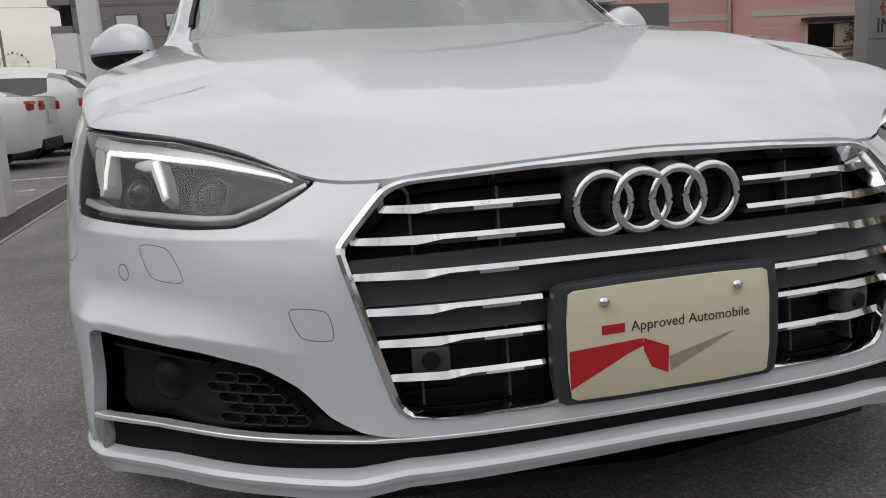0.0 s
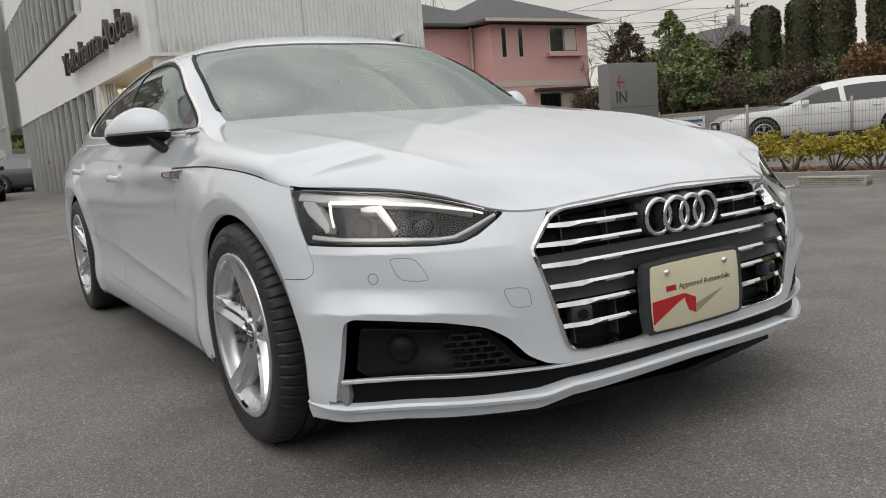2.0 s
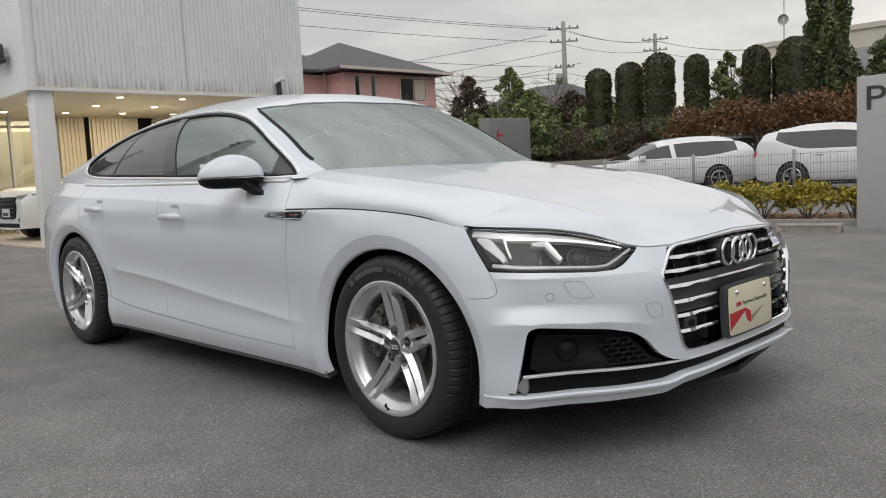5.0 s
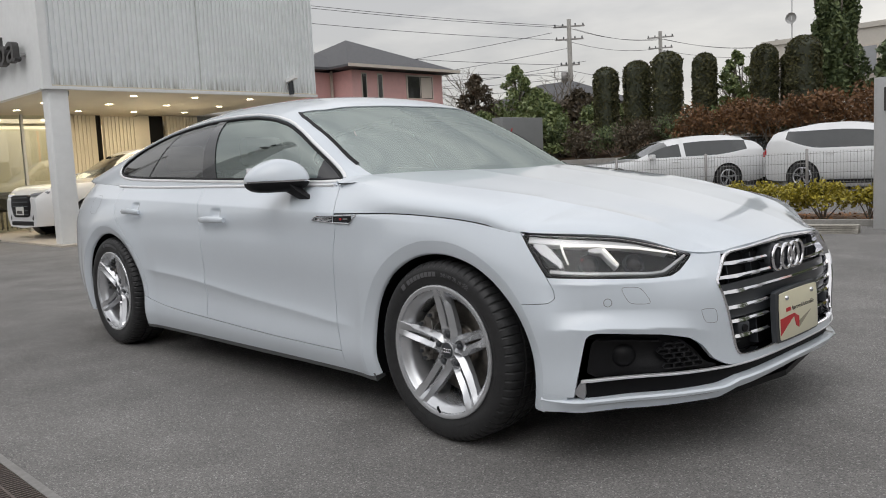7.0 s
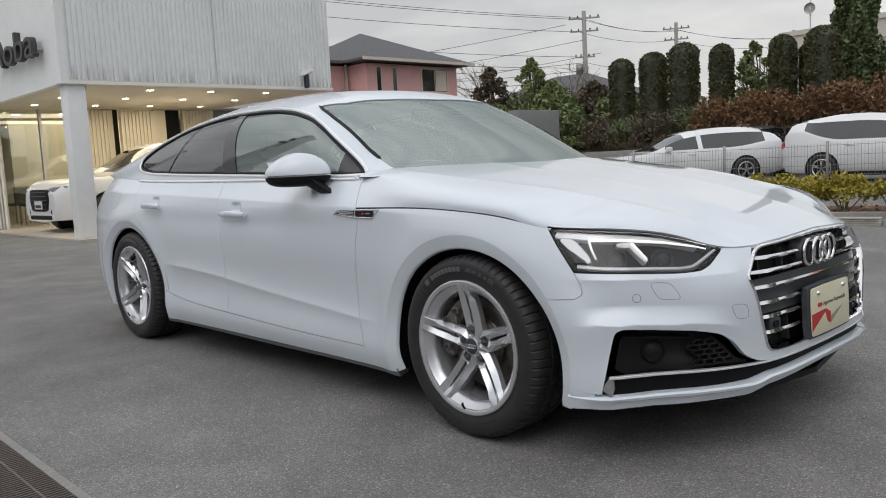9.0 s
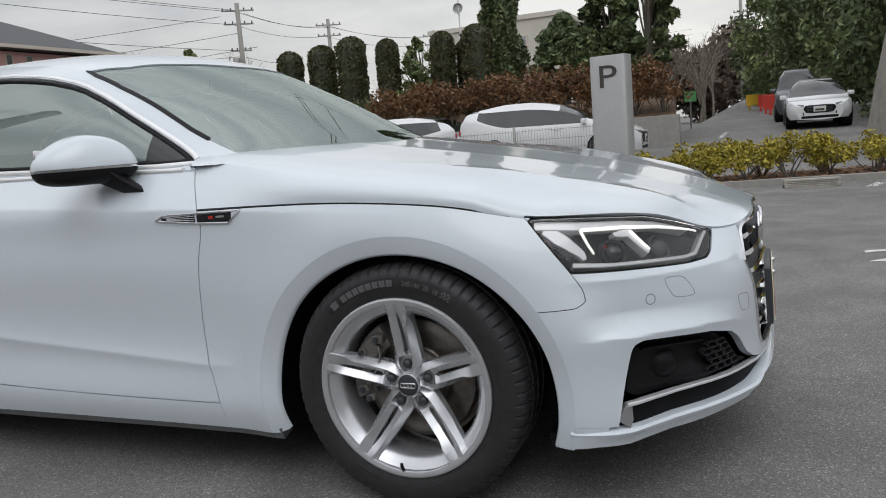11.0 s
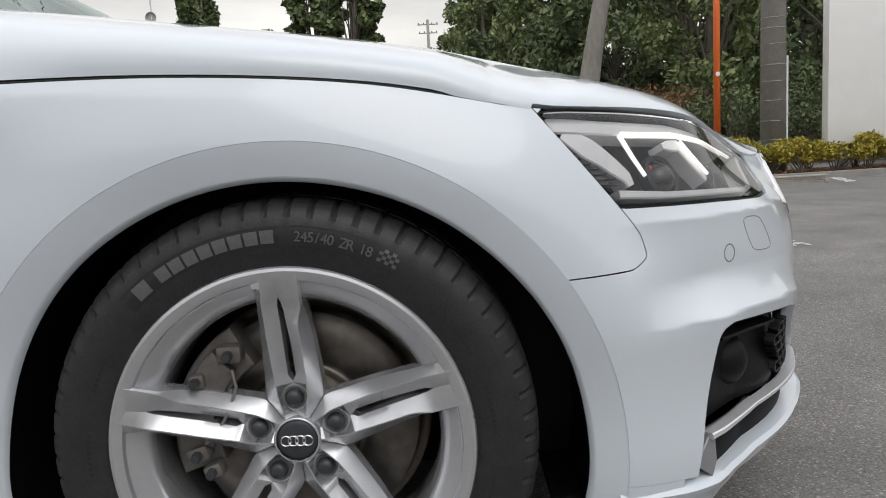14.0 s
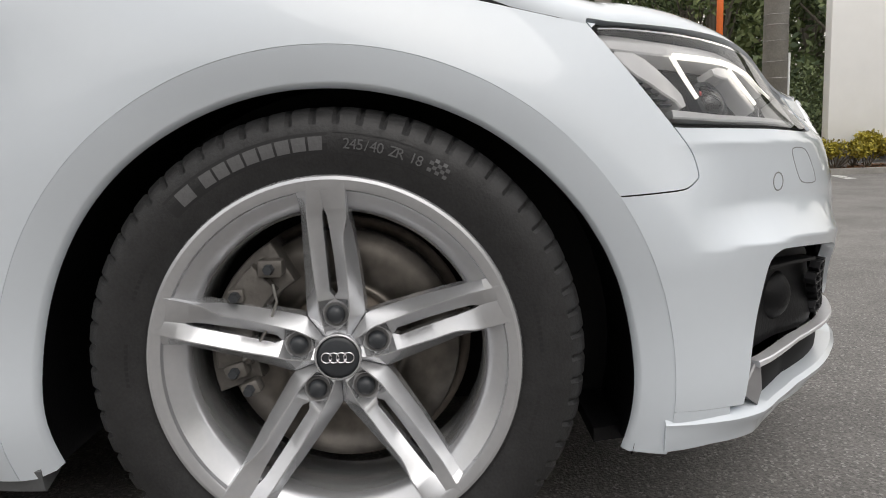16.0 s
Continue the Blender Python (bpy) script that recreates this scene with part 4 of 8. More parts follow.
rad = (ring_pts - ctr) / np.linalg.norm(ring_pts - ctr, axis=1, keepdims=True)
bm = bmesh.new()
rows = [[bm.verts.new(v) for v in col] for col in zip(
    on_skin(gx + rad[:, 0] * 0.001, gz + rad[:, 1] * 0.001, -0.012), on_skin(gx, gz, 0.003), on_skin(gx - rad[:, 0] * 0.007, gz - rad[:, 1] * 0.007, 0.005),
    on_skin(gx - rad[:, 0] * 0.012, gz - rad[:, 1] * 0.012, 0.001), on_skin(gx - rad[:, 0] * 0.013, gz - rad[:, 1] * 0.013, -0.035))]
for a, b in zip(rows, rows[1:] + rows[:1]):
    for i in range(4):
        bm.faces.new((a[i], a[i + 1], b[i + 1], b[i]))
bmesh.ops.recalc_face_normals(bm, faces=bm.faces)
grille = part("grille", bm, CHROME, car, "black grille in a chrome frame with chrome blades", 35)
back = lambda x, z: on_skin(np.asarray(x, float), np.asarray(z, float), -0.055)
skin("grille_back", back, np.linspace(-0.47, 0.47, 60), np.linspace(0.325, 0.665, 30), [lambda u, v, p: inside(outline, u, v)], DEEP, grille, 0.002)
for z0, z1 in ((0.538, 0.562), (0.49, 0.527), (0.445, 0.478)):
    hw = 0.462 if z0 < 0.56 else 0.45
    skin("grille_panel", lambda x, z: on_skin(np.asarray(x, float), np.asarray(z, float), -0.028), np.linspace(-hw, hw, 50), np.linspace(z0, z1, 4), [lambda u, v, p: inside(outline, u, v) - 0.012], DARK_GREY, grille, 0.02)
BLADES = [(0.622, 0.418, 0.358, 0.150), (0.581, 0.455, 0.362, 0.150), (0.534, 0.460, 0.357, 0.0), (0.484, 0.448, 0.351, 0.19), (0.438, 0.437, 0.344, 0.19), (0.387, 0.421, 0.334, 0.19)]
def blade(x0, x1, rows_at, material, name, label):
    """A bar across the grille's face; rows_at(x) gives its section as heights and distances out."""
    xs = np.linspace(x0, x1, 41)
    secs = [rows_at(abs(x)) for x in xs]
    m = len(secs[0])
    xx, zz, oo = np.repeat(xs, m), np.array([z for sec in secs for z, _ in sec]), np.array([o for sec in secs for _, o in sec])
    side = np.stack([0.42 * xx, -np.ones(len(xx)), np.zeros(len(xx))], 1)
    base = on_skin(xs, np.full(41, secs[0][0][0]), 0.0)
    pts = np.stack([np.repeat(base[:, 0], m), np.repeat(base[:, 1], m), zz], 1) + side / np.linalg.norm(side, axis=1, keepdims=True) * oo[:, None]
    bm = bmesh.new()
    vs = [bm.verts.new(p) for p in pts]
    rows = [vs[k * m:(k + 1) * m] for k in range(41)]
    for a, b in zip(rows[:-1], rows[1:]):
        for i in range(m):
            bm.faces.new((a[i], a[(i + 1) % m], b[(i + 1) % m], b[i]))
    bm.faces.new(rows[0][::-1])
    bm.faces.new(rows[-1])
    bmesh.ops.recalc_face_normals(bm, faces=bm.faces)
    part(name, bm, material, grille, label, 25)


for z, tip, kink, stop in BLADES:
    deep = -0.008 - 0.10 * max(0.0, z - 0.56)
    for s in (-1, 1):
        def chrome(x, z=z, tip=tip, kink=kink, deep=deep):
            h = float(np.interp(x, [0, kink - 0.035, kink, tip - 0.012, tip], [0.0062, 0.0066, 0.0120, 0.0095, 0.008]))
            hi = z + 0.0055
            return [(hi - 0.003, deep - 0.030), (hi, deep - 0.0045), (hi - h, deep), (hi - h - 0.0015, deep - 0.003), (hi - h, deep - 0.030)]

        def under(x, z=z, kink=kink, deep=deep):
            lo = z - 0.0005
            return [(lo, deep - 0.004), (lo - 0.009, deep - 0.010), (lo - 0.009, deep - 0.030), (lo, deep - 0.030)]
        blade(s * stop, s * tip, chrome, CHROME, "grille_blade", "chrome blade")
        blade(s * stop, s * (kink - 0.012), under, DARK_GREY, "blade_underside", "dark grey underside of the blade")
        notch = lambda x, z=z, deep=deep: [(z - 0.001, deep - 0.002), (z - 0.0075, deep - 0.006), (z - 0.0075, deep - 0.02), (z - 0.001, deep - 0.02)]
        blade(s * 0.222, s * 0.278, notch, SATIN, "blade_notch", "small satin step under the blade")
for x in (-0.37, -0.24, 0.24, 0.37):
    part("grille_rib", slab([(x - 0.002, 0.34), (x + 0.002, 0.34), (x + 0.002, 0.655), (x - 0.002, 0.655)], 0.03, lambda a, b, c: tuple(on_skin(np.array([a]), np.array([b]), -0.055 + c)[0])), DARK_GREY, grille)
for z in (0.352, 0.366, 0.398, 0.412):
    part("grille_mesh_bar", slab([(-0.40, z - 0.002), (0.40, z - 0.002), (0.40, z + 0.002), (-0.40, z + 0.002)], 0.01, lambda a, b, c: tuple(on_skin(np.array([a]), np.array([b]), -0.05 + c)[0])), BLACK_PLASTIC, grille)
for s in (-1, 1):
    p = on_skin(np.array([s * 0.357]), np.array([0.411]), -0.012)[0]
    holder = part("sensor_holder", turned(cube(-0.028, -0.006, -0.019, 0.028, 0.03, 0.019, 0.006), pose(p[0], p[1], p[2], 0, 0, s * 14)), DARK_GREY, grille, "dark grey sensor holder", 40)
    part("sensor_disc", turned(lathe([(0.0, -0.011), (0.012, -0.011), (0.0135, -0.009), (0.0135, 0)], 24, "y"), pose(p[0], p[1], p[2], 0, 0, s * 14)), BLACK_PLASTIC, holder, "", 40)
# four joined rings on their dark carrier
RY = -0.847
for k in range(4):
    x = (k - 1.5) * 0.0583
    th = np.linspace(0, 2 * math.pi, 57)[:-1]
    dy = 0.006 * abs(k - 1.5)
    bm = tube([(x + 0.0425 * math.cos(a), RY + dy - 0.010, 0.609 + 0.0425 * math.sin(a)) for a in th], 0.0068, 10, closed=True)
    part("ring", bm, CHROME, grille, "chrome ring", 60)
    part("ring_carrier", turned(lathe([(0.036, 0.0), (0.036, -0.014), (0.039, -0.018), (0.0475, -0.016), (0.051, -0.006), (0.054, 0.03)], 48, "y"), Matrix.Translation((x, RY + dy + 0.012, 0.609))), DARK_GREY, grille, "dark ring carrier", 40)
    for j in range(5):
        zz = 0.609 + (j - 2) * 0.013
        part("ring_bar", cube(x - 0.033, RY + dy + 0.008, zz - 0.0022, x + 0.033, RY + dy + 0.02, zz + 0.0022), BLACK_PLASTIC, grille)
part("ring_back", slab(rounded([(-0.142, 0.56), (0.142, 0.56), (0.142, 0.658), (-0.142, 0.658)], 3, 0.3), 0.05, lambda a, b, c: (a, RY + 0.022 + c, b)), BLACK_PLASTIC, grille)
# plate with its holder
tilt = pose(0, -0.884, 0.4135, -2, 0, 0)
holder = part("plate_holder", turned(slab(rounded([(-0.186, -0.092), (0.186, -0.092), (0.186, 0.093), (-0.186, 0.093)], 2, 0.07), -0.018, lambda a, b, c: (a, 0.019 + c, b), bevel=0.004), tilt), DARK_GREY, grille, "dark plastic plate holder", 35)
plate = part("plate", turned(slab(rounded([(-0.165, -0.0825), (0.165, -0.0825), (0.165, 0.0825), (-0.165, 0.0825)], 2, 0.05), -0.003, lambda a, b, c: (a, -0.001 + c, b), bevel=0.001), tilt), PLATE, grille, "cream display plate with red ribbon print", 35)
flat = tilt @ pose(0, -0.0045, 0, 90, 0, 0)
part("plate_writing", turned(letters("Approved Automobile", 0.0215, 0.0006), flat @ pose(0.032, 0.012, 0)), INK_DARK, plate)
part("plate_mark", turned(slab([(0, 0), (0.036, 0), (0.036, 0.0135), (0, 0.0135)], 0.0006, lambda a, b, c: (a, b, c)), flat @ pose(-0.112, 0.012, 0)), INK_RED, plate, "red bar in place of a name")
part("plate_ribbon", turned(slab([(-0.163, -0.063), (-0.163, -0.006), (-0.048, -0.001), (-0.046, -0.012), (-0.07, -0.020)], 0.0006, lambda a, b, c: (a, b, c)), flat), INK_RED, plate, "red printed ribbon")
part("plate_ribbon_fold", turned(slab([(-0.046, -0.001), (-0.006, -0.018), (-0.008, -0.058), (-0.034, -0.046), (-0.046, -0.020)], 0.0006, lambda a, b, c: (a, b, c)), flat), INK_RED, plate, "red printed ribbon")
part("plate_shadow_print", turned(slab([(-0.004, -0.056), (0.070, -0.024), (0.104, -0.008), (-0.005, -0.034)], 0.0005, lambda a, b, c: (a, b, c)), flat), INK_GREY, plate, "grey printed shade of the ribbon")
for x in (-0.108, 0.108):
    screw = turned(lathe([(0.0, -0.008), (0.005, -0.0075), (0.0085, -0.004), (0.009, 0.0)], 16, "y"), tilt @ Matrix.Translation((x, -0.004, 0.060)))
    part("plate_screw", screw, CHROME, plate, "chrome screw", 40)

# headlamps: dark bowl, bezels, light guides, lens
for s in (-1, 1):
    lamp = skin("headlamp", sunk(0.055), s * np.linspace(0.50, 1.17, 90), np.linspace(0.60, 0.755, 30), [mx(lambda u, v, p: inside(LAMP, u, v) + 0.004)], BLACK_PLASTIC, car, 0.01, "clear headlamp with lit white light strips")
    rim_pts = np.vstack([LAMP, LAMP[:1]])
    part("lamp_rim", strip(rim_pts, 0.0055, -0.004, 0.05, side=s), BLACK_PLASTIC, lamp, "black rim")
    lower = [(1.035, 0.634), (0.95, 0.629), (0.80, 0.626), (0.70, 0.622), (0.655, 0.624), (0.615, 0.638), (0.545, 0.664)]
    part("lower_bezel", strip(lower, [0.012, 0.010, 0.010, 0.010, 0.010, 0.008], -0.008, 0.03, side=s), LAMP_SILVER, lamp, "satin silver lower bezel")
    part("upper_bezel", strip([(1.125, 0.736), (1.03, 0.729), (0.87, 0.722), (0.74, 0.706), (0.60, 0.679)], [0.024, 0.022, 0.020, 0.016, 0.008], -0.018, 0.03, side=s), LAMP_SILVER, lamp, "satin silver upper bezel")
    part("corner_bezel", strip([(1.10, 0.725), (1.045, 0.690), (1.005, 0.660), (1.00, 0.648)], [0.024, 0.034, 0.026, 0.012], -0.020, 0.03, side=s), LAMP_SILVER, lamp, "satin silver bezel leg")
    part("light_guide", strip([(0.575, 0.670), (0.604, 0.677), (0.738, 0.698), (0.873, 0.712), (1.0, 0.716)], [0.004, 0.007, 0.008, 0.009, 0.009], -0.012, 0.004, side=s), DRL, lamp, "lit white light strip")
    part("light_guide_leg", strip([(1.004, 0.716), (0.990, 0.685), (0.975, 0.658)], [0.007, 0.006, 0.005], -0.013, 0.004, side=s), DRL, lamp, "lit white light strip")
    part("light_guide_tooth", strip([(0.852, 0.702), (0.830, 0.680), (0.805, 0.654)], [0.008, 0.007, 0.005], -0.013, 0.004, side=s), DRL, lamp, "lit white light strip")
    part("tooth_bezel", strip([(0.905, 0.699), (0.855, 0.699), (0.832, 0.676), (0.806, 0.650)], [0.010, 0.022, 0.022, 0.014], -0.019, 0.025, side=s), LAMP_SILVER, lamp)
    for u, z in ((0.905, 0.664), (0.735, 0.662)):
        p, n = belt_frame(s * u, z)
        turn = Vector(n[0]).to_track_quat("Z", "Y").to_matrix().to_4x4()
        part("projector", turned(lathe([(0.0, 0.010), (0.012, 0.008), (0.021, 0.001), (0.024, -0.004), (0.026, -0.006), (0.028, -0.03)], 28, "z"), Matrix.Translation(p[0] - n[0] * 0.034) @ turn), GLOSS_BLACK, lamp, "dark projector lens", 30)
        part("projector_frame", turned(lathe([(0.028, -0.004), (0.031, 0.0), (0.034, -0.004), (0.034, -0.02)], 28, "z"), Matrix.Translation(p[0] - n[0] * 0.034) @ turn), DARK_GREY, lamp, "", 30)
    part("red_reflector", strip([(0.93, 0.675), (0.895, 0.676)], 0.010, -0.036, 0.01, side=s), INK_RED, lamp, "small red reflector piece")
    part("blinker", strip([(1.09, 0.716), (1.055, 0.684), (1.035, 0.655)], [0.012, 0.03, 0.022], -0.03, 0.01, side=s), SKIRT, lamp, "ribbed grey side marker")
    for k in range(9):
        z = 0.652 + 0.0075 * k
        u0 = 1.030 + (z - 0.652) * 0.55
        part("marker_rib", strip([(u0 - 0.012, z), (u0 + 0.030, z)], 0.0014, -0.024, 0.008, side=s), DARK_GREY, lamp)
    lens = skin("lamp_lens", sunk(0.001), s * np.linspace(0.50, 1.17, 110), np.linspace(0.60, 0.755, 40), [mx(lambda u, v, p: inside(LAMP, u, v) - 0.0025)], LENS, lamp, 0.003, "clear lamp lens")
    lens.visible_shadow = False

# ---- wheels ----
def tyre_mesh():
    steps = 396
    prof = [(0.2290, -0.800), (0.2330, -0.889), (0.2410, -0.902), (0.2600, -0.9105), (0.2860, -0.9125), (0.3030, -0.9080), (0.3130, -0.9000), (0.3195, -0.8900), (0.3240, -0.8760), (0.3255, -0.8560),
            (0.3255, -0.8400), (0.3190, -0.8385), (0.3190, -0.8295), (0.3260, -0.8280), (0.3260, -0.7960), (0.3190, -0.7945), (0.3190, -0.7855), (0.3260, -0.7840), (0.3255, -0.7450), (0.3190, -0.7435), (0.3190, -0.7345), (0.3255, -0.7330), (0.3230, -0.7080), (0.3050, -0.6850), (0.2700, -0.6760), (0.2290, -0.690)]
    verts, faces = [], []
    m = len(prof)
    for k in range(steps):
        c, s = math.cos(2 * math.pi * k / steps), math.sin(2 * math.pi * k / steps)
        for i, (r, x) in enumerate(prof):
            if 5 <= i <= 10 or 20 < i < 23:
                lug = (k % 6) == 0
                if lug and i in (5, 6, 7, 8, 9):
                    r -= 0.0052 if i > 5 else 0.0012
            elif 12 < i < 19 and (k + (3 if i > 15 else 0)) % 9 == 0:
                r -= 0.003
            verts.append((x, r * c, r * s))
    for k in range(steps):
        for i in range(m - 1):
            a, b = k * m + i, ((k + 1) % steps) * m + i
            faces.append((a, a + 1, b + 1, b))
    me = bpy.data.meshes.new("tyre")
    me.from_pydata(verts, [], faces)
    bm = bmesh.new()
    bm.from_mesh(me)
    bpy.data.meshes.remove(me)
    bmesh.ops.recalc_face_normals(bm, faces=bm.faces)
    return bm


CALIPER = mat("caliper_grey", (0.17, 0.158, 0.145), 0.5, 0.4, 0, 0.3, 80, 0.2)
RIM_IN = mat("wheel_barrel_grey", (0.20, 0.20, 0.205), 0.4, 0.6, 0, 0, 60, 0.1)
STEEL_WIRE = mat("spring_steel", (0.45, 0.44, 0.42), 0.35, 0.9, 0, 0, 60, 0.1)
bm = lathe([(0.2265, -0.889), (0.2400, -0.900), (0.2408, -0.905), (0.2390, -0.9085), (0.2350, -0.9098), (0.2250, -0.9075), (0.2225, -0.9060), (0.2208, -0.8990), (0.2175, -0.8955), (0.2090, -0.8900), (0.1990, -0.8800), (0.1940, -0.8720), (0.1925, -0.8600), (0.1930, -0.80), (0.2000, -0.74), (0.2150, -0.70)], 120)
bmesh.ops.recalc_face_normals(bm, faces=bm.faces)
wheel = part("wheel", bm, ALLOY, car, "silver five double-spoke alloy wheel", 28)
wheel.location = (0, 0, 0.326)
tyre = part("tyre", tyre_mesh(), RUBBER, wheel, "black low-profile tyre with tread grooves", 24)
# twin spokes: a ridge along each blade, a slope down to the slot between them, a chamfer outside; r runs out from the hub
blade_out = lambda r: np.interp(r, [0.026, 0.053, 0.062, 0.13, 0.19, 0.2225, 0.2335], [0.0186, 0.0380, 0.0390, 0.0355, 0.0310, 0.0325, 0.0330])
blade_ridge = lambda r: np.interp(r, [0.026, 0.06, 0.13, 0.19, 0.2225], [0.0130, 0.0200, 0.0215, 0.0205, 0.0170])
pocket = lambda r: np.interp(r, [0.034, 0.040, 0.045, 0.049, 0.061, 0.065, 0.070, 0.076], [0.0, 0.010, 0.0150, 0.0168, 0.0168, 0.0150, 0.010, 0.0])
blade_in = lambda r: np.interp(r, [0.026, 0.078, 0.086, 0.13, 0.175, 0.192, 0.199], [0.0, 0.0, 0.0055, 0.0050, 0.0038, 0.0026, 0.0])


def spoke(flip):
    """One blade of a pair; the clockwise one (flip -1) widens into a flat notch at the rim."""
    bm, rows = bmesh.new(), []
    for r in np.concatenate([[0.026, 0.034, 0.040, 0.045, 0.049, 0.053, 0.057, 0.061, 0.065, 0.070, 0.076, 0.078, 0.082, 0.086, 0.095], np.linspace(0.105, 0.165, 7), [0.174, 0.180, 0.186, 0.190, 0.196, 0.199, 0.205, 0.213, 0.2225, 0.228, 0.2335]]):
        o, g, i = float(blade_out(r)), float(blade_ridge(r)), float(blade_in(r))
        x = -float(np.interp(r, [0.026, 0.05, 0.08, 0.13, 0.18, 0.21, 0.2225, 0.2335], [0.8700, 0.8715, 0.8750, 0.8845, 0.8960, 0.9040, 0.9082, 0.9100]))
        dip = float(np.interp(r, [0.026, 0.05, 0.085, 0.13, 0.185, 0.21, 0.2225], [0.010, 0.0130, 0.0150, 0.0160, 0.0120, 0.0060, 0.0030]))
        if flip < 0:
            drop = float(np.interp(r, [0.026, 0.06, 0.13, 0.165, 0.188, 0.2225], [0.009, 0.0160, 0.0195, 0.0190, 0.0035, 0.0015]))
            g += float(np.interp(r, [0.160, 0.188, 0.2225], [0.0, 0.0085, 0.0130]))
        else:
            drop = float(np.interp(r, [0.026, 0.06, 0.13, 0.20, 0.214, 0.2225], [0.009, 0.0160, 0.0195, 0.0160, 0.0090, 0.0040]))
        g = min(g, o - 0.003)
        sec = [(i, x + dip + 0.022), (i, x + dip), (min(max(i + 0.0004, float(pocket(r))), g - 0.0016), x + dip - 0.0002), (g - 0.0008, x + 0.0003), (g + 0.0008, x + 0.0003), (o - 0.0012, x + drop), (o, x + drop + 0.0018), (o + 0.0012, x + 0.040)]
        rows.append([bm.verts.new((b, a * flip, r)) for a, b in sec])
    for a, b in zip(rows[:-1], rows[1:]):
        for i in range(7):
            bm.faces.new((a[i], a[i + 1], b[i + 1], b[i]))
    bm.faces.new(rows[0][::-1])
    bm.faces.new(rows[-1])
    bmesh.ops.recalc_face_normals(bm, faces=bm.faces)
    return bm


SPIN = -2.2
for k in range(5):
    for flip in (-1, 1):
        part("spoke", turned(spoke(flip), pose(0, 0, 0, SPIN + 72 * k, 0, 0)), ALLOY, wheel, "", 18)
    spot = pose(0, 0, 0, SPIN + 72 * k, 0, 0) @ Matrix.Translation((0, 0, 0.055))
    part("wheel_bolt", turned(lathe([(0.0, -0.8725), (0.0060, -0.8720), (0.0105, -0.8690), (0.0125, -0.8630), (0.0125, -0.84)], 18), spot), DARK_GREY, wheel, "dark wheel bolt", 40)
    part("bolt_seat", turned(lathe([(0.0122, -0.8570), (0.0128, -0.8605), (0.0160, -0.8605), (0.0166, -0.8590), (0.0166, -0.84)], 28), spot), RIM_IN, wheel, "", 40)
part("hub_plate", lathe([(0.0, -0.846), (0.050, -0.850), (0.054, -0.846), (0.054, -0.80)], 60), ALLOY, wheel, "", 30)
part("hub_cap_ring", lathe([(0.0285, -0.8760), (0.0300, -0.8765), (0.0316, -0.8745), (0.0320, -0.86)], 48), ALLOY, wheel, "", 30)
cap = part("hub_cap", lathe([(0.0, -0.8768), (0.022, -0.8763), (0.0268, -0.8745), (0.0286, -0.8725), (0.0286, -0.85)], 48), DARK_GREY, wheel, "dark grey hub cap with four rings", 30)
for k in range(4):
    y = -(k - 1.5) * 0.0098
    part("cap_ring", tube([(-0.8772, y + 0.0068 * math.cos(a), 0.0068 * math.sin(a)) for a in np.linspace(0, 2 * math.pi, 25)[:-1]], 0.0011, 6, closed=True), CHROME, wheel, "", 60)
part("brake_disc", lathe([(0.080, -0.815), (0.083, -0.806), (0.090, -0.803), (0.093, -0.805), (0.160, -0.805), (0.1625, -0.801), (0.1625, -0.778), (0.08, -0.778)], 96), DISC, wheel, "worn steel brake disc", 30)
part("disc_hat", lathe([(0.0, -0.822), (0.070, -0.822), (0.078, -0.818), (0.080, -0.806)], 48), CAST, wheel, "", 30)
part("dust_shield", lathe([(0.06, -0.752), (0.150, -0.756), (0.166, -0.768), (0.176, -0.770), (0.178, -0.764)], 64), CAST, wheel, "rusty brake dust shield", 40)
arm = lambda a, r: (r * math.sin(radians(a)), r * math.cos(radians(a)))
cal = bmesh.new()
slab([arm(a, 0.176) for a in range(30, 109, 6)] + [arm(a, 0.112) for a in range(108, 29, -6)], -0.070, lambda a, b, c: (-0.772 + c, a, b), cal, 0.006)
slab([arm(a, 0.166) for a in range(42, 97, 6)] + [arm(a, 0.118) for a in range(96, 41, -6)], -0.016, lambda a, b, c: (-0.842 + c, a, b), cal, 0.005)
caliper = part("brake_caliper", cal, CALIPER, wheel, "grey cast brake caliper", 30)
for a, r, w, h in ((36, 0.146, 0.017, 0.012), (58, 0.156, 0.011, 0.010), (98, 0.140, 0.015, 0.011), (110, 0.128, 0.013, 0.010)):
    y, z = arm(a, r)
    part("caliper_lug", turned(cube(-0.016, -w, -h, 0.012, w, h, 0.005), pose(-0.850, y, z, 12 - a * 0.3)), CALIPER, caliper, "", 30)
    part("caliper_bolt", turned(lathe([(0.0, -0.030), (0.006, -0.030), (0.0072, -0.028), (0.0072, 0.0)], 6), pose(-0.850, y, z)), DARK_GREY, caliper, "", 30)
part("pad_spring", tube([(-0.866, *arm(40, 0.128)), (-0.868, *arm(46, 0.108)), (-0.866, *arm(66, 0.100)), (-0.864, *arm(84, 0.110)), (-0.862, *arm(92, 0.128))], 0.0022, 6), STEEL_WIRE, caliper, "bright spring wire", 60)
part("tyre_valve", tube([(-0.905, 0.020, -0.222), (-0.915, 0.019, -0.207), (-0.917, 0.018, -0.199)], 0.0045, 8), BLACK_PLASTIC, wheel)
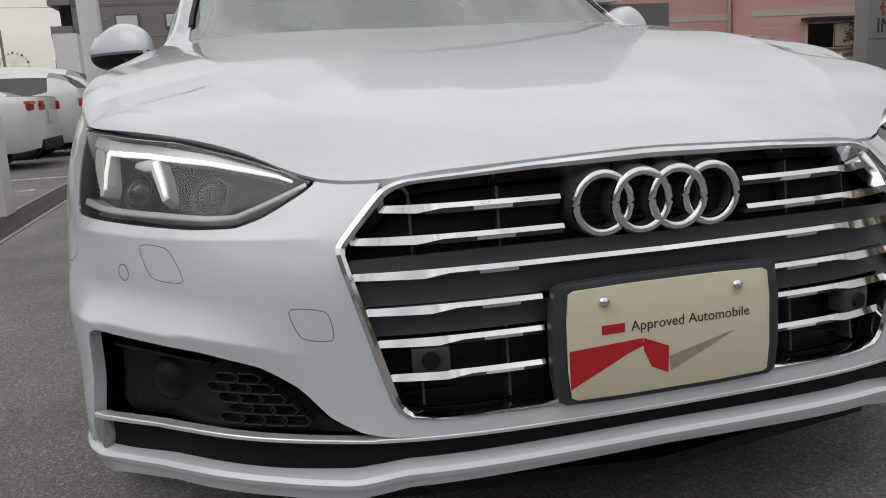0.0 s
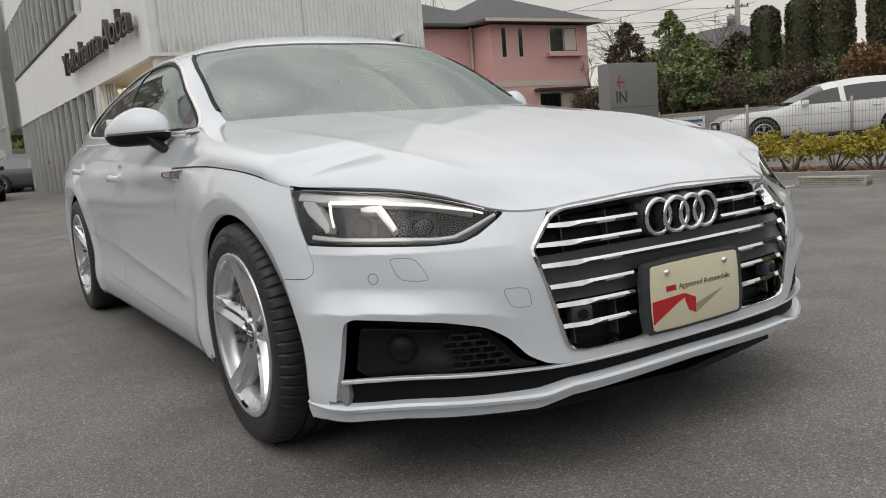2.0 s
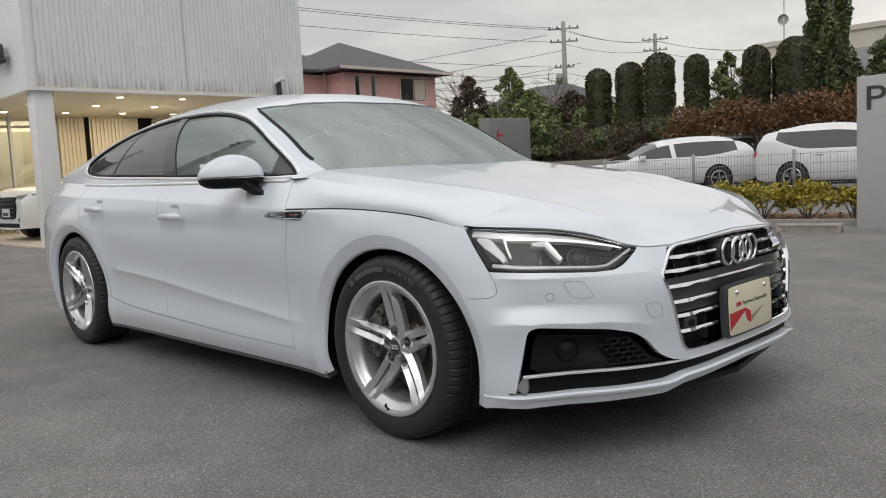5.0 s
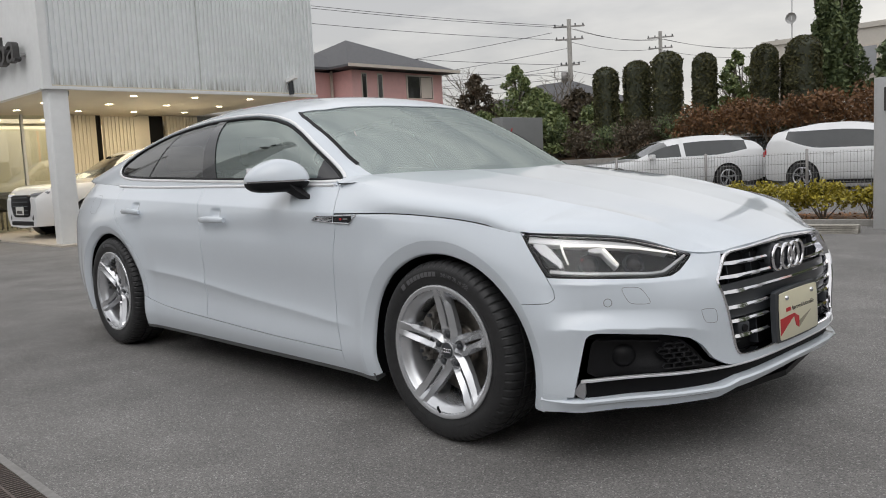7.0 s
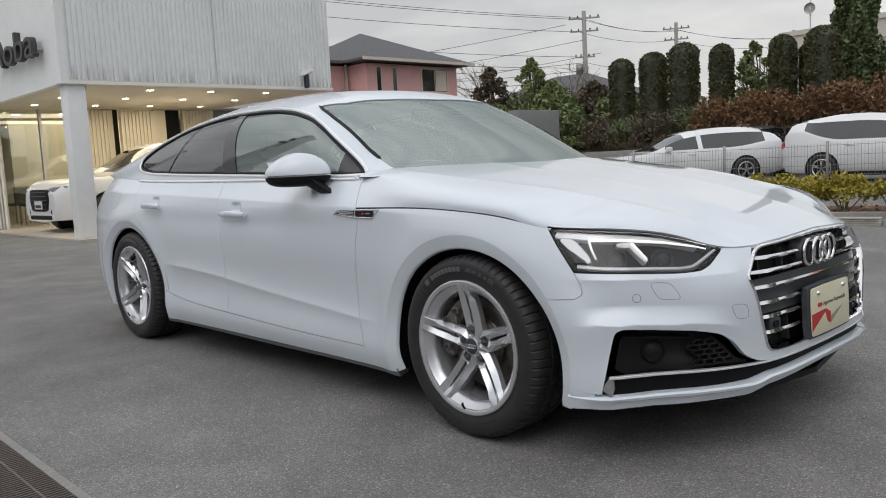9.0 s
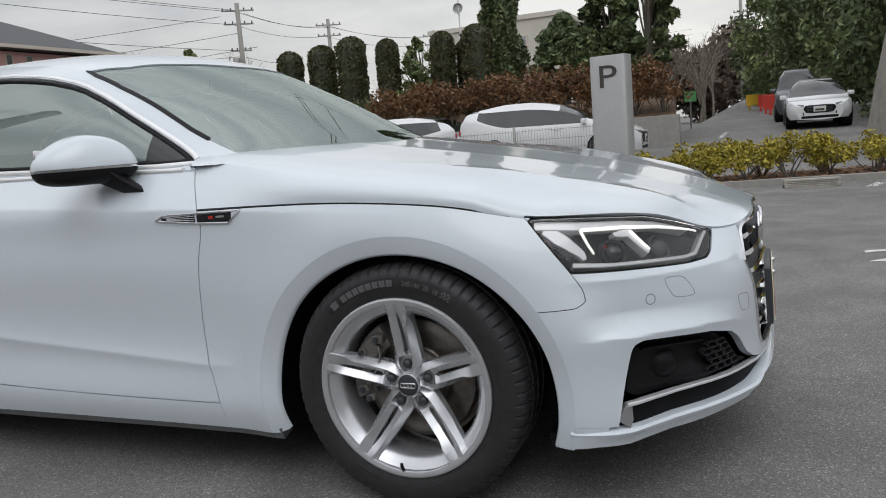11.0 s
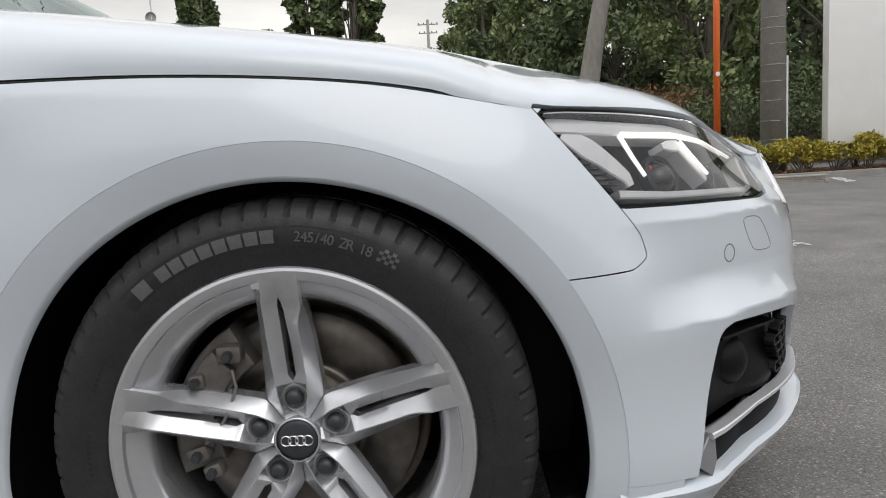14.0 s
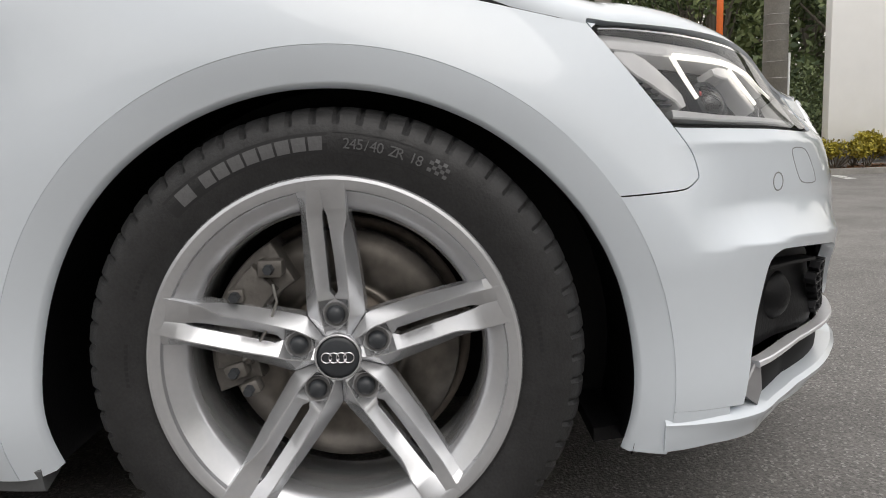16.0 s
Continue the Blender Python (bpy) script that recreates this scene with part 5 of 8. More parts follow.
# raised writing on the tyre wall; the maker's name stays a plain block
MARK = mat("tyre_mark_grey", (0.11, 0.11, 0.114), 0.55, 0, 0, 0.1, 200, 0.1)
MARK_DARK = mat("tyre_mark_black", (0.012, 0.012, 0.013), 0.6, 0, 0, 0, 200, 0.1)


def wall_arc(name, a0, a1, r0, r1, material, lift=0.0009):
    n = max(3, int(abs(a1 - a0) / 2) + 2)
    bm, rows = bmesh.new(), []
    for d in np.linspace(a0, a1, n):
        c, s = math.sin(radians(d)), math.cos(radians(d))
        rr = [r0, (r0 + r1) / 2, r1]
        xs = [-float(np.interp(r, [0.241, 0.26, 0.286, 0.303, 0.313], [0.902, 0.9105, 0.9125, 0.908, 0.900])) - lift for r in rr]
        rows.append([bm.verts.new((x, -r * c, r * s)) for r, x in zip(rr, xs)])
    for a, b in zip(rows[:-1], rows[1:]):
        for i in range(2):
            bm.faces.new((a[i], a[i + 1], b[i + 1], b[i]))
    bmesh.ops.recalc_face_normals(bm, faces=bm.faces)
    return part(name, bm, material, wheel)


wall_arc("name_field", -44, 0.8, 0.2665, 0.2925, MARK_DARK, 0.0006)
for k in range(8):
    wall_arc("name_block", -33.0 + 4.15 * k, -29.5 + 4.15 * k, 0.2710, 0.2880, MARK, 0.0012)
wall_arc("name_symbol", -40.5, -36, 0.270, 0.289, MARK, 0.0012)
wall_arc("size_line", 2, 27, 0.2925, 0.2937, MARK_DARK, 0.0010)
wall_arc("size_line", 2, 30, 0.2660, 0.2670, MARK_DARK, 0.0010)
for i, ch in enumerate("245/40 ZR 18"):
    if ch != " ":
        d = 5.6 + 1.72 * i
        m = pose(0, 0, 0, d, 0, 0) @ pose(-0.9130, 0, 0.2735, 0, 0, 0) @ pose(0, 0, 0, 90, 0, -90)
        part("size_letter", turned(letters(ch, 0.0185, 0.0012), m), MARK, wheel)
for i in range(5):
    for j in range(4):
        if (i + j) % 2 == 0:
            wall_arc("check_mark", 27.0 + 1.1 * i, 28.1 + 1.1 * i, 0.273 + 0.0045 * j, 0.2775 + 0.0045 * j, MARK, 0.0010)
for d0, n in ((55, 6), (74, 9), (100, 7), (-70, 6), (-95, 8), (150, 9), (200, 10)):
    for k in range(n):
        wall_arc("small_mark", d0 + 1.6 * k, d0 + 1.6 * k + 1.0, 0.262, 0.2665, MARK_DARK, 0.0008)
for m in (pose(0, WHEELBASE, 0.326, 24), pose(0, 0, 0.326, 0, 0, 180), pose(0, WHEELBASE, 0.326, 10, 0, 180)):
    copy_thing(wheel, m)

# ---- door mirrors ----
def mirror_shape(lo, hi, grow=0.0):
    bm = bmesh.new()
    bmesh.ops.create_uvsphere(bm, u_segments=36, v_segments=24, radius=1.0)
    for v in bm.verts:
        x, y, z = v.co
        f = lambda a, k: math.copysign(abs(a) ** k, a)
        x, y, z = f(x, 0.55), f(y, 0.6), f(z, 0.80)
        zz = z * (0.091 if z > 0 else 0.054) * (1 - 0.25 * max(0, x) ** 2 * (z > 0)) * (1 - 0.55 * max(0, -x) ** 1.3 * (z > 0))
        yy = y * (0.100 + 0.03 * x if y < 0 else 0.085) * (1 - 0.25 * max(0, -x) ** 2) * (1 - 0.2 * max(0, z))
        v.co = (-0.908 + x * 0.106, 0.985 + yy - 0.045 * x, 0.955 + zz)
    for co, no in (((0, 0, lo), (0, 0, -1)), ((0, 0, hi), (0, 0, 1))):
        r = bmesh.ops.bisect_plane(bm, geom=bm.verts[:] + bm.edges[:] + bm.faces[:], plane_co=co, plane_no=no, clear_outer=True)
        es = [e for e in r["geom_cut"] if isinstance(e, bmesh.types.BMEdge)]
        if es:
            bmesh.ops.edgeloop_fill(bm, edges=es)
    return bm


for s in (-1, 1):
    flip = Matrix.Identity(4) if s < 0 else Matrix.Diagonal((-1, 1, 1, 1))
    def mir(bm):
        turned(bm, flip)
        bmesh.ops.recalc_face_normals(bm, faces=bm.faces)
        return bm
    mirror = part("door_mirror", mir(mirror_shape(0.9525, 1.2)), PAINT, car, "white door mirror with black underside", 35)
    part("mirror_line", mir(mirror_shape(0.9455, 0.9515)), CHROME, mirror, "thin bright line", 35)
    part("mirror_base", mir(mirror_shape(0.5, 0.9445)), BLACK_PLASTIC, mirror, "black plastic underside", 35)
    bm = bmesh.new()
    secs = [((-0.880, 0.945), 0.060, 0.050, 0.940), ((-0.865, 0.915), 0.052, 0.044, 0.912), ((-0.846, 0.875), 0.044, 0.036, 0.884), ((-0.832, 0.850), 0.040, 0.032, 0.866)]
    rows = [[bm.verts.new((c[0] + a * hx * 0.5, c[1] + b * hy, z)) for a, b in ((-1, -1), (1, -1), (1, 1), (-1, 1))] for c, hy, hx, z in secs]
    for a, b in zip(rows[:-1], rows[1:]):
        for i in range(4):
            bm.faces.new((a[i], a[(i + 1) % 4], b[(i + 1) % 4], b[i]))
    bm.faces.new(rows[0][::-1])
    bm.faces.new(rows[-1])
    bmesh.ops.bevel(bm, geom=bm.edges[:], offset=0.005, segments=2, affect="EDGES", profile=0.5)
    part("mirror_foot", mir(bm), BLACK_PLASTIC, mirror, "black mirror foot", 35)
    part("mirror_glass", mir(cube(-1.0, 1.05, 0.93, -0.84, 1.056, 1.010, 0.002)), CHROME, mirror, "", 35)

# ---- cabin inside ----
part("cabin_tub", cube(-0.70, 0.55, 0.30, 0.70, 3.10, 0.36, 0.01), CLOTH, car)
part("dashboard", slab([(0.60, 0.60), (0.56, 0.88), (0.72, 0.925), (0.95, 0.94), (1.06, 0.88), (1.02, 0.60)], 1.20, lambda a, b, c: (-0.60 + c, a, b), bevel=0.01), CLOTH, car, "black dashboard", 35)
part("cowl_panel", slab([(0.36, 0.80), (0.36, 0.875), (0.60, 0.89), (0.60, 0.80)], 1.20, lambda a, b, c: (-0.60 + c, a, b)), BLACK_PLASTIC, car)
for s in (-1, 1):
    part("door_card", cube(s * 0.78 - 0.02, 0.75, 0.40, s * 0.78 + 0.02, 2.70, 0.90, 0.01), CLOTH, car)
    for y in (1.62, 2.52):
        seat = part("seat", slab(rounded([(0.0, 0.36), (0.0, 0.52), (0.42, 0.50), (0.58, 1.02), (0.72, 1.01), (0.60, 0.40)], 1, 0.15), 0.46, lambda a, b, c: (s * 0.37 - 0.23 + c, y - 0.35 + a, b), bevel=0.03), CLOTH, car, "dark leather seat", 40)
        part("headrest", cube(s * 0.37 - 0.12, y + 0.26, 1.03, s * 0.37 + 0.12, y + 0.36, 1.19, 0.03), CLOTH, seat, "", 40)
wheel_ring = tube([(-0.37 + 0.18 * math.cos(a), 1.13 + 0.05 * math.sin(a), 0.93 + 0.17 * math.sin(a)) for a in np.linspace(0, 2 * math.pi, 33)[:-1]], 0.015, 8, closed=True)
part("steering_wheel", wheel_ring, CLOTH, car, "", 60)
part("steering_hub", turned(cube(-0.09, -0.02, -0.06, 0.09, 0.03, 0.06, 0.02), pose(-0.37, 1.12, 0.93, -15)), CLOTH, car, "", 40)
part("inner_mirror", turned(cube(-0.11, -0.012, -0.03, 0.11, 0.012, 0.03, 0.01), pose(0.0, 1.10, 1.215, 8)), CLOTH, car, "", 40)


# ---- the ground and its markings ----
def height(x, y):
    """The lot is level; the road beyond the hedge climbs gently."""
    rise = 0.030 * np.maximum(np.asarray(x, float) - 15, 0) * np.clip((3.2 - np.asarray(y, float)) / 1.5, 0, 1)
    return np.minimum(rise, 2.6)


gx = np.concatenate([np.linspace(-500, -20, 10), np.linspace(-16, 100, 88), np.linspace(130, 600, 10)])
gy = np.concatenate([np.linspace(-500, -30, 10), np.linspace(-26, 60, 87), np.linspace(80, 600, 10)])
xx, yy = np.meshgrid(gx, gy, indexing="ij")
gv = np.stack([xx, yy, height(xx, yy)], -1).reshape(-1, 3)
ny = len(gy)
gf = [(i * ny + j, (i + 1) * ny + j, (i + 1) * ny + j + 1, i * ny + j + 1) for i in range(len(gx) - 1) for j in range(ny - 1)]
me = bpy.data.meshes.new("ground")
me.from_pydata([tuple(v) for v in gv], [], gf)
nt = ASPHALT.node_tree
nb = nt.nodes["Principled BSDF"]
# light and dark stone chips in the asphalt, and worn stains
tc = nt.nodes.new("ShaderNodeTexCoord")
vor = nt.nodes.new("ShaderNodeTexVoronoi")
vor.inputs["Scale"].default_value = 210
sep = nt.nodes.new("ShaderNodeSeparateColor")
chip = nt.nodes.new("ShaderNodeValToRGB")
els = chip.color_ramp.elements
els[0].position, els[0].color = 0.0, (0.60, 0.60, 0.60, 1)
els[1].position, els[1].color = 0.55, (0.95, 0.94, 0.93, 1)
for pos, v in ((0.90, 1.08), (0.97, 1.7)):
    e = els.new(pos)
    e.color = (v, v, v * 0.98, 1)
stain = nt.nodes.new("ShaderNodeTexNoise")
stain.inputs["Scale"].default_value, stain.inputs["Detail"].default_value, stain.inputs["Roughness"].default_value = 0.55, 7, 0.65
sr = nt.nodes.new("ShaderNodeMapRange")
sr.inputs["From Min"].default_value, sr.inputs["From Max"].default_value = 0.35, 0.65
sr.inputs["To Min"].default_value, sr.inputs["To Max"].default_value = 0.84, 1.12
old = nb.inputs["Base Color"].links[0].from_socket
m1, m2 = nt.nodes.new("ShaderNodeMix"), nt.nodes.new("ShaderNodeVectorMath")
m1.data_type, m1.blend_type = "RGBA", "MULTIPLY"
m1.inputs["Factor"].default_value = 1.0
m2.operation = "SCALE"
nt.links.new(tc.outputs["Object"], vor.inputs["Vector"])
nt.links.new(tc.outputs["Object"], stain.inputs["Vector"])
nt.links.new(vor.outputs["Color"], sep.inputs["Color"])
nt.links.new(sep.outputs[0], chip.inputs["Fac"])
nt.links.new(stain.outputs["Fac"], sr.inputs["Value"])
nt.links.new(old, m1.inputs[6])
nt.links.new(chip.outputs["Color"], m1.inputs[7])
nt.links.new(m1.outputs[2], m2.inputs[0])
nt.links.new(sr.outputs[0], m2.inputs["Scale"])
nt.links.new(m2.outputs[0], nb.inputs["Base Color"])
me.materials.append(ASPHALT)
tagged(new("ground", me), "worn grey asphalt of a car park and road", "ground", kind="structure")

ROAD_PAINT = mat("worn_road_paint", (0.66, 0.66, 0.64), 0.7, 0, 0, 0.3, 60, 0.25, 0.4, 3)
STOP = mat("ribbed_concrete", (0.36, 0.34, 0.30), 0.9, 0, 0, 0.5, 50, 0.25)
STEEL = mat("galvanised_steel", (0.30, 0.29, 0.28), 0.5, 0.7, 0, 0.1, 50, 0.2)
SOIL = mat("leaf_litter_soil", (0.12, 0.075, 0.045), 0.95, 0, 0, 0.9, 30, 0.5)
tagged(part("stall_number", turned(letters("2", 0.62, 0.003), pose(2.66, -1.62, 0.004, 0, 0, -90) @ Matrix.Diagonal((1.4, 1, 1, 1))), ROAD_PAINT), "worn white painted number on the asphalt", "road marking", kind="structure")


def worn_line(x0, y0, x1, y1, width, seed):
    rng = random.Random(seed)
    bm = bmesh.new()
    n = max(6, int(math.hypot(x1 - x0, y1 - y0) / 0.06))
    dx, dy = (x1 - x0) / n, (y1 - y0) / n
    ln = math.hypot(dx, dy)
    px, py = -dy / ln, dx / ln
    for i in range(n):
        for k in range(4):
            if rng.random() < 0.8:
                a, b = -width / 2 + width * k / 4, -width / 2 + width * (k + rng.uniform(0.7, 1.0)) / 4
                s0, s1 = i + rng.uniform(0, 0.2), i + 1.02
                q = [(x0 + dx * s0 + px * a, y0 + dy * s0 + py * a), (x0 + dx * s1 + px * a, y0 + dy * s1 + py * a), (x0 + dx * s1 + px * b, y0 + dy * s1 + py * b), (x0 + dx * s0 + px * b, y0 + dy * s0 + py * b)]
                bm.faces.new([bm.verts.new((c[0], c[1], 0.004 + float(height(c[0], c[1])))) for c in q])
    return tagged(part("stall_line", bm, ROAD_PAINT), "worn white painted line on the asphalt", "road marking", "stall lines", "structure")


for k, (a, b, c, d, w) in enumerate(((3.85, -2.23, 2.85, -2.31, 0.12), (7.45, -1.95, 7.9, -2.1, 0.12), (7.95, -5.15, 8.9, -5.38, 0.14), (6.2, 3.2, 7.2, 3.0, 0.12), (-2.55, 5.6, -3.1, 5.65, 0.14), (-2.5, 8.3, -4.6, 8.45, 0.13), (-2.55, 6.9, -3.2, 6.85, 0.16), (-2.5, 10.6, -2.9, 10.6, 0.16), (-2.5, 12.6, -4.8, 12.8, 0.13), (22, 0.4, 25, 0.35, 0.12))):
    worn_line(a, b, c, d, w, k)

# drain grating along the row of posts
gr = empty("drain_channel", -2.19, 5, 0, "rusty steel drain grating set in the asphalt", "drain grating", kind="structure")
part("channel_frame", box(cube(-2.045, -6, -0.02, -2.015, 22, 0.006), -2.365, -6, -0.02, -2.335, 22, 0.006), STEEL, None).parent = gr
gr.children[0].location = (2.19, -5, 0)
GRATE = mat("rusty_grate_steel", (0.15, 0.12, 0.105), 0.6, 0.5, 0, 0.2, 60, 0.25)
bar = cube(-0.15, -0.004, -0.02, 0.15, 0.004, 0.004)
me_bar = part("grate_bar", bar, GRATE, gr)
me_bar.location = (0, -7, 0)
for k in range(1, 280):
    o = new("grate_bar", me_bar.data)
    o.parent, o.location = gr, (0, -7 + 0.02 * k, 0)
bm = bmesh.new()
for k in range(560):
    y = -1.4 + 0.042 * k
    box(bm, -0.15, y - 0.006, -0.02, 0.15, y + 0.006, 0.003)
tagged(part("far_grate", bm, GRATE, gr), kind="stuff")
for x in (-0.075, 0.075):
    part("grate_rail", cube(x - 0.004, -11, -0.02, x + 0.004, 17, 0.0045), GRATE, gr)
part("channel_bed", cube(-0.15, -11, -0.05, 0.15, 17, 0.0012), BLACK_PLASTIC, gr)


def wheel_stop(x, y, length, rz):
    st = empty("wheel_stop", x, y, float(height(x, y)), "ribbed light concrete wheel stop on the asphalt", "wheel stop", "wheel stops", rz=rz)
    part("block", slab([(-0.075, 0), (0.075, 0), (0.06, 0.10), (-0.06, 0.10)], length, lambda a, b, c: (a, c - length / 2, b), bevel=0.008), STOP, st)
    for k in range(4):
        part("rib", cube(-0.0765, -length / 2 + 0.03, 0.018 + 0.022 * k, -0.060, length / 2 - 0.03, 0.026 + 0.022 * k, 0.002), STOP, st)
    for s in (-1, 1):
        part("end_foot", cube(-0.085, s * (length / 2 - 0.03) - 0.03, 0, 0.085, s * (length / 2 - 0.03) + 0.03, 0.05, 0.006), STOP, st)


for x, y, l in ((6.75, 1.45, 0.70), (6.55, 2.75, 0.75), (7.95, -3.0, 0.62), (8.12, -4.52, 0.82), (7.75, -1.35, 0.62), (8.5, -6.4, 0.8)):
    wheel_stop(x, y, l, 9)


# ---- plants ----
def leaf_material(name, a, b, rough=0.55):
    m = bpy.data.materials.new(name)
    m.use_nodes = True
    n, l = m.node_tree.nodes, m.node_tree.links
    bs = n["Principled BSDF"]
    bs.inputs["Roughness"].default_value, bs.inputs["Specular IOR Level"].default_value = rough, 0.35
    g = n.new("ShaderNodeNewGeometry")
    r = n.new("ShaderNodeValToRGB")
    r.color_ramp.elements[0].color, r.color_ramp.elements[1].color = (*a, 1), (*b, 1)
    l.new(g.outputs["Random Per Island"], r.inputs["Fac"])
    l.new(r.outputs["Color"], bs.inputs["Base Color"])
    return m


LEAF_DARK = leaf_material("dark_evergreen_leaf", (0.050, 0.076, 0.036), (0.18, 0.22, 0.095))
LEAF_MID = leaf_material("green_leaf", (0.068, 0.105, 0.038), (0.26, 0.30, 0.125))
LEAF_YELLOW = leaf_material("yellow_green_leaf", (0.17, 0.15, 0.022), (0.48, 0.40, 0.05))
LEAF_RED = leaf_material("red_brown_leaf", (0.085, 0.045, 0.022), (0.23, 0.115, 0.048))
LEAF_BROWN = leaf_material("dull_brown_leaf", (0.050, 0.040, 0.026), (0.13, 0.10, 0.065))
LEAF_DRY = leaf_material("dry_fallen_leaf", (0.16, 0.07, 0.03), (0.36, 0.18, 0.09), 0.9)
LEAF_TOPIARY = leaf_material("clipped_hedge_leaf", (0.038, 0.041, 0.018), (0.115, 0.108, 0.045))


def leaves(points, size, rng, flat=False):
    """One small folded blade at each point."""
    n = len(points)
    d = rng.normal(size=(n, 3))
    if flat:
        d[:, 2] *= 0.15
    d /= np.linalg.norm(d, axis=1, keepdims=True)
    e = rng.normal(size=(n, 3))
    if flat:
        e[:, 2] *= 0.2
    e = np.cross(d, e)
    e /= np.maximum(np.linalg.norm(e, axis=1, keepdims=True), 1e-6)
    if flat:
        e = np.cross(np.array([0, 0, 1.0]) + 0.25 * rng.normal(size=(n, 3)), d)
        e /= np.linalg.norm(e, axis=1, keepdims=True)
    s = size * rng.uniform(0.6, 1.3, (n, 1))
    p = np.asarray(points)
    v = np.stack([p - d * s, p + e * s * 0.5, p + d * s, p - e * s * 0.5], 1).reshape(-1, 3)
    return v, [(4 * i, 4 * i + 1, 4 * i + 2, 4 * i + 3) for i in range(n)]


def foliage(name, points, size, material, parent, rng, flat=False, kind=""):
    v, f = leaves(points, size, rng, flat)
    me = bpy.data.meshes.new(name)
    me.from_pydata([tuple(c) for c in v], [], f)
    me.materials.append(material)
    ob = new(name, me)
    ob.parent = parent
    return tagged(ob, kind=kind)


def clump(rng, n, centre, radii, shell=0.55):
    d = rng.normal(size=(n, 3))
    d /= np.linalg.norm(d, axis=1, keepdims=True)
    r = rng.uniform(shell, 1.0, (n, 1)) ** 0.7
    return np.asarray(centre) + d * r * np.asarray(radii)


def limbs(rng, base, tips, r0, material, name, parent, bend=0.15):
    bm = bmesh.new()
    for k, tip in enumerate(tips):
        a, b = np.array(base), np.array(tip)
        mid = (a + b) / 2 + rng.normal(size=3) * bend * np.linalg.norm(b - a) * np.array([1, 1, 0.3])
        t = np.linspace(0, 1, 7)[:, None]
        tube((1 - t) ** 2 * a + 2 * t * (1 - t) * mid + t * t * b, np.linspace(r0, r0 * 0.25, 7), 6, bm)
    return part(name, bm, material, parent, "", 60)


def shrub(x, y, r, h, leaf, seed, name, label, group, n=1500, size=0.03):
    rng = np.random.default_rng(seed)
    z = float(height(x, y))
    ob = empty(name, x, y, z, label, "shrub", group)
    tips = [(rng.uniform(-r, r) * 0.8, rng.uniform(-r, r) * 0.8, h * rng.uniform(0.5, 0.9)) for _ in range(9)]
    limbs(rng, (0, 0, 0), tips, 0.012, BARK, "stemwork", ob)
    pts = np.concatenate([clump(rng, n // 9, (t[0], t[1], t[2]), (r * 0.42, r * 0.42, h * 0.24), 0.2) for t in tips])
    foliage("leafage", pts, size, leaf, ob, rng)
    return ob


hedge_x = lambda y: 8.55 - 0.20 * y
k = 0
for y in np.arange(4.6, -9.6, -0.52):
    if 0.62 < y < 1.2 or 4.62 < y:
        k += 1
        continue
    rng = random.Random(k)
    leaf = LEAF_YELLOW if rng.random() < 0.97 else LEAF_MID
    shrub(hedge_x(y) + rng.uniform(-0.1, 0.1), y, 0.36, rng.uniform(0.46, 0.60), leaf, 50 + k, "hedge_shrub", "low yellow-green hedge shrub in a leaf-strewn bed", "hedge shrubs")
    k += 1
# second thin row behind
for y in np.arange(0.0, -9.6, -0.8):
    k += 1
    shrub(hedge_x(y) + 0.55, y, 0.40, 0.52, LEAF_YELLOW if k % 7 else LEAF_MID, 150 + k, "hedge_shrub", "low yellow-green hedge shrub in a leaf-strewn bed", "hedge shrubs", 1100)
bed = slab([(hedge_x(-10) - 0.55, -10), (hedge_x(-10) + 1.2, -10), (hedge_x(5) + 1.0, 5), (hedge_x(5) - 0.45, 5)], 0.07, lambda a, b, c: (a, b, c - 0.03))
tagged(part("planting_bed", bed, SOIL), "brown soil bed under the hedge", "planting bed", kind="structure")
edge = slab([(hedge_x(-10) - 0.68, -10), (hedge_x(-10) - 0.56, -10), (hedge_x(5) - 0.46, 5), (hedge_x(5) - 0.58, 5)], 0.11, lambda a, b, c: (a, b, c - 0.03))
tagged(part("bed_kerb", edge, CONCRETE), "weathered concrete kerb of the planting bed", "kerb", kind="structure")
rng = np.random.default_rng(7)
py_ = rng.uniform(-9.8, 4.8, 5200)
pts = np.stack([hedge_x(py_) + rng.uniform(-0.5, 1.0, 5200), py_, np.full(5200, 0.052) + rng.uniform(0, 0.02, 5200)], 1)
tagged(foliage("fallen_leaves", pts, 0.032, LEAF_DRY, None, rng, True), "dry brown fallen leaves on the bed", "fallen leaves", kind="stuff")


# ---- signs and posts by the hedge ----
SIGN_GREY = mat("satin_sign_silver", (0.42, 0.42, 0.42), 0.42, 0.25, 0, 0.05, 40, 0.05)
SIGN_DARK = mat("sign_grey", (0.20, 0.205, 0.205), 0.5, 0.1, 0, 0.05, 40, 0.06)
sg = empty("parking_sign", 7.45, 0.90, 0, "silver pylon sign with a dark letter P", "sign")
part("pylon", slab(rounded([(-0.14, -0.235), (0.16, -0.235), (0.16, 0.235), (-0.14, 0.235)], 3, 0.10), 1.755, lambda a, b, c: (a, b, c), bevel=0.006), SIGN_GREY, sg, "", 30)
part("sign_letter", turned(letters("P", 0.39, 0.006), pose(-0.143, 0.0, 1.37, 90, 0, -90) @ Matrix.Diagonal((1.3, 1, 1, 1))), INK_DARK, sg, "dark letter")
sg.rotation_euler[2] = radians(-9)
sn = empty("entrance_sign", 7.78, 6.85, 0, "grey pylon sign with a red arrow and the word IN", "sign")
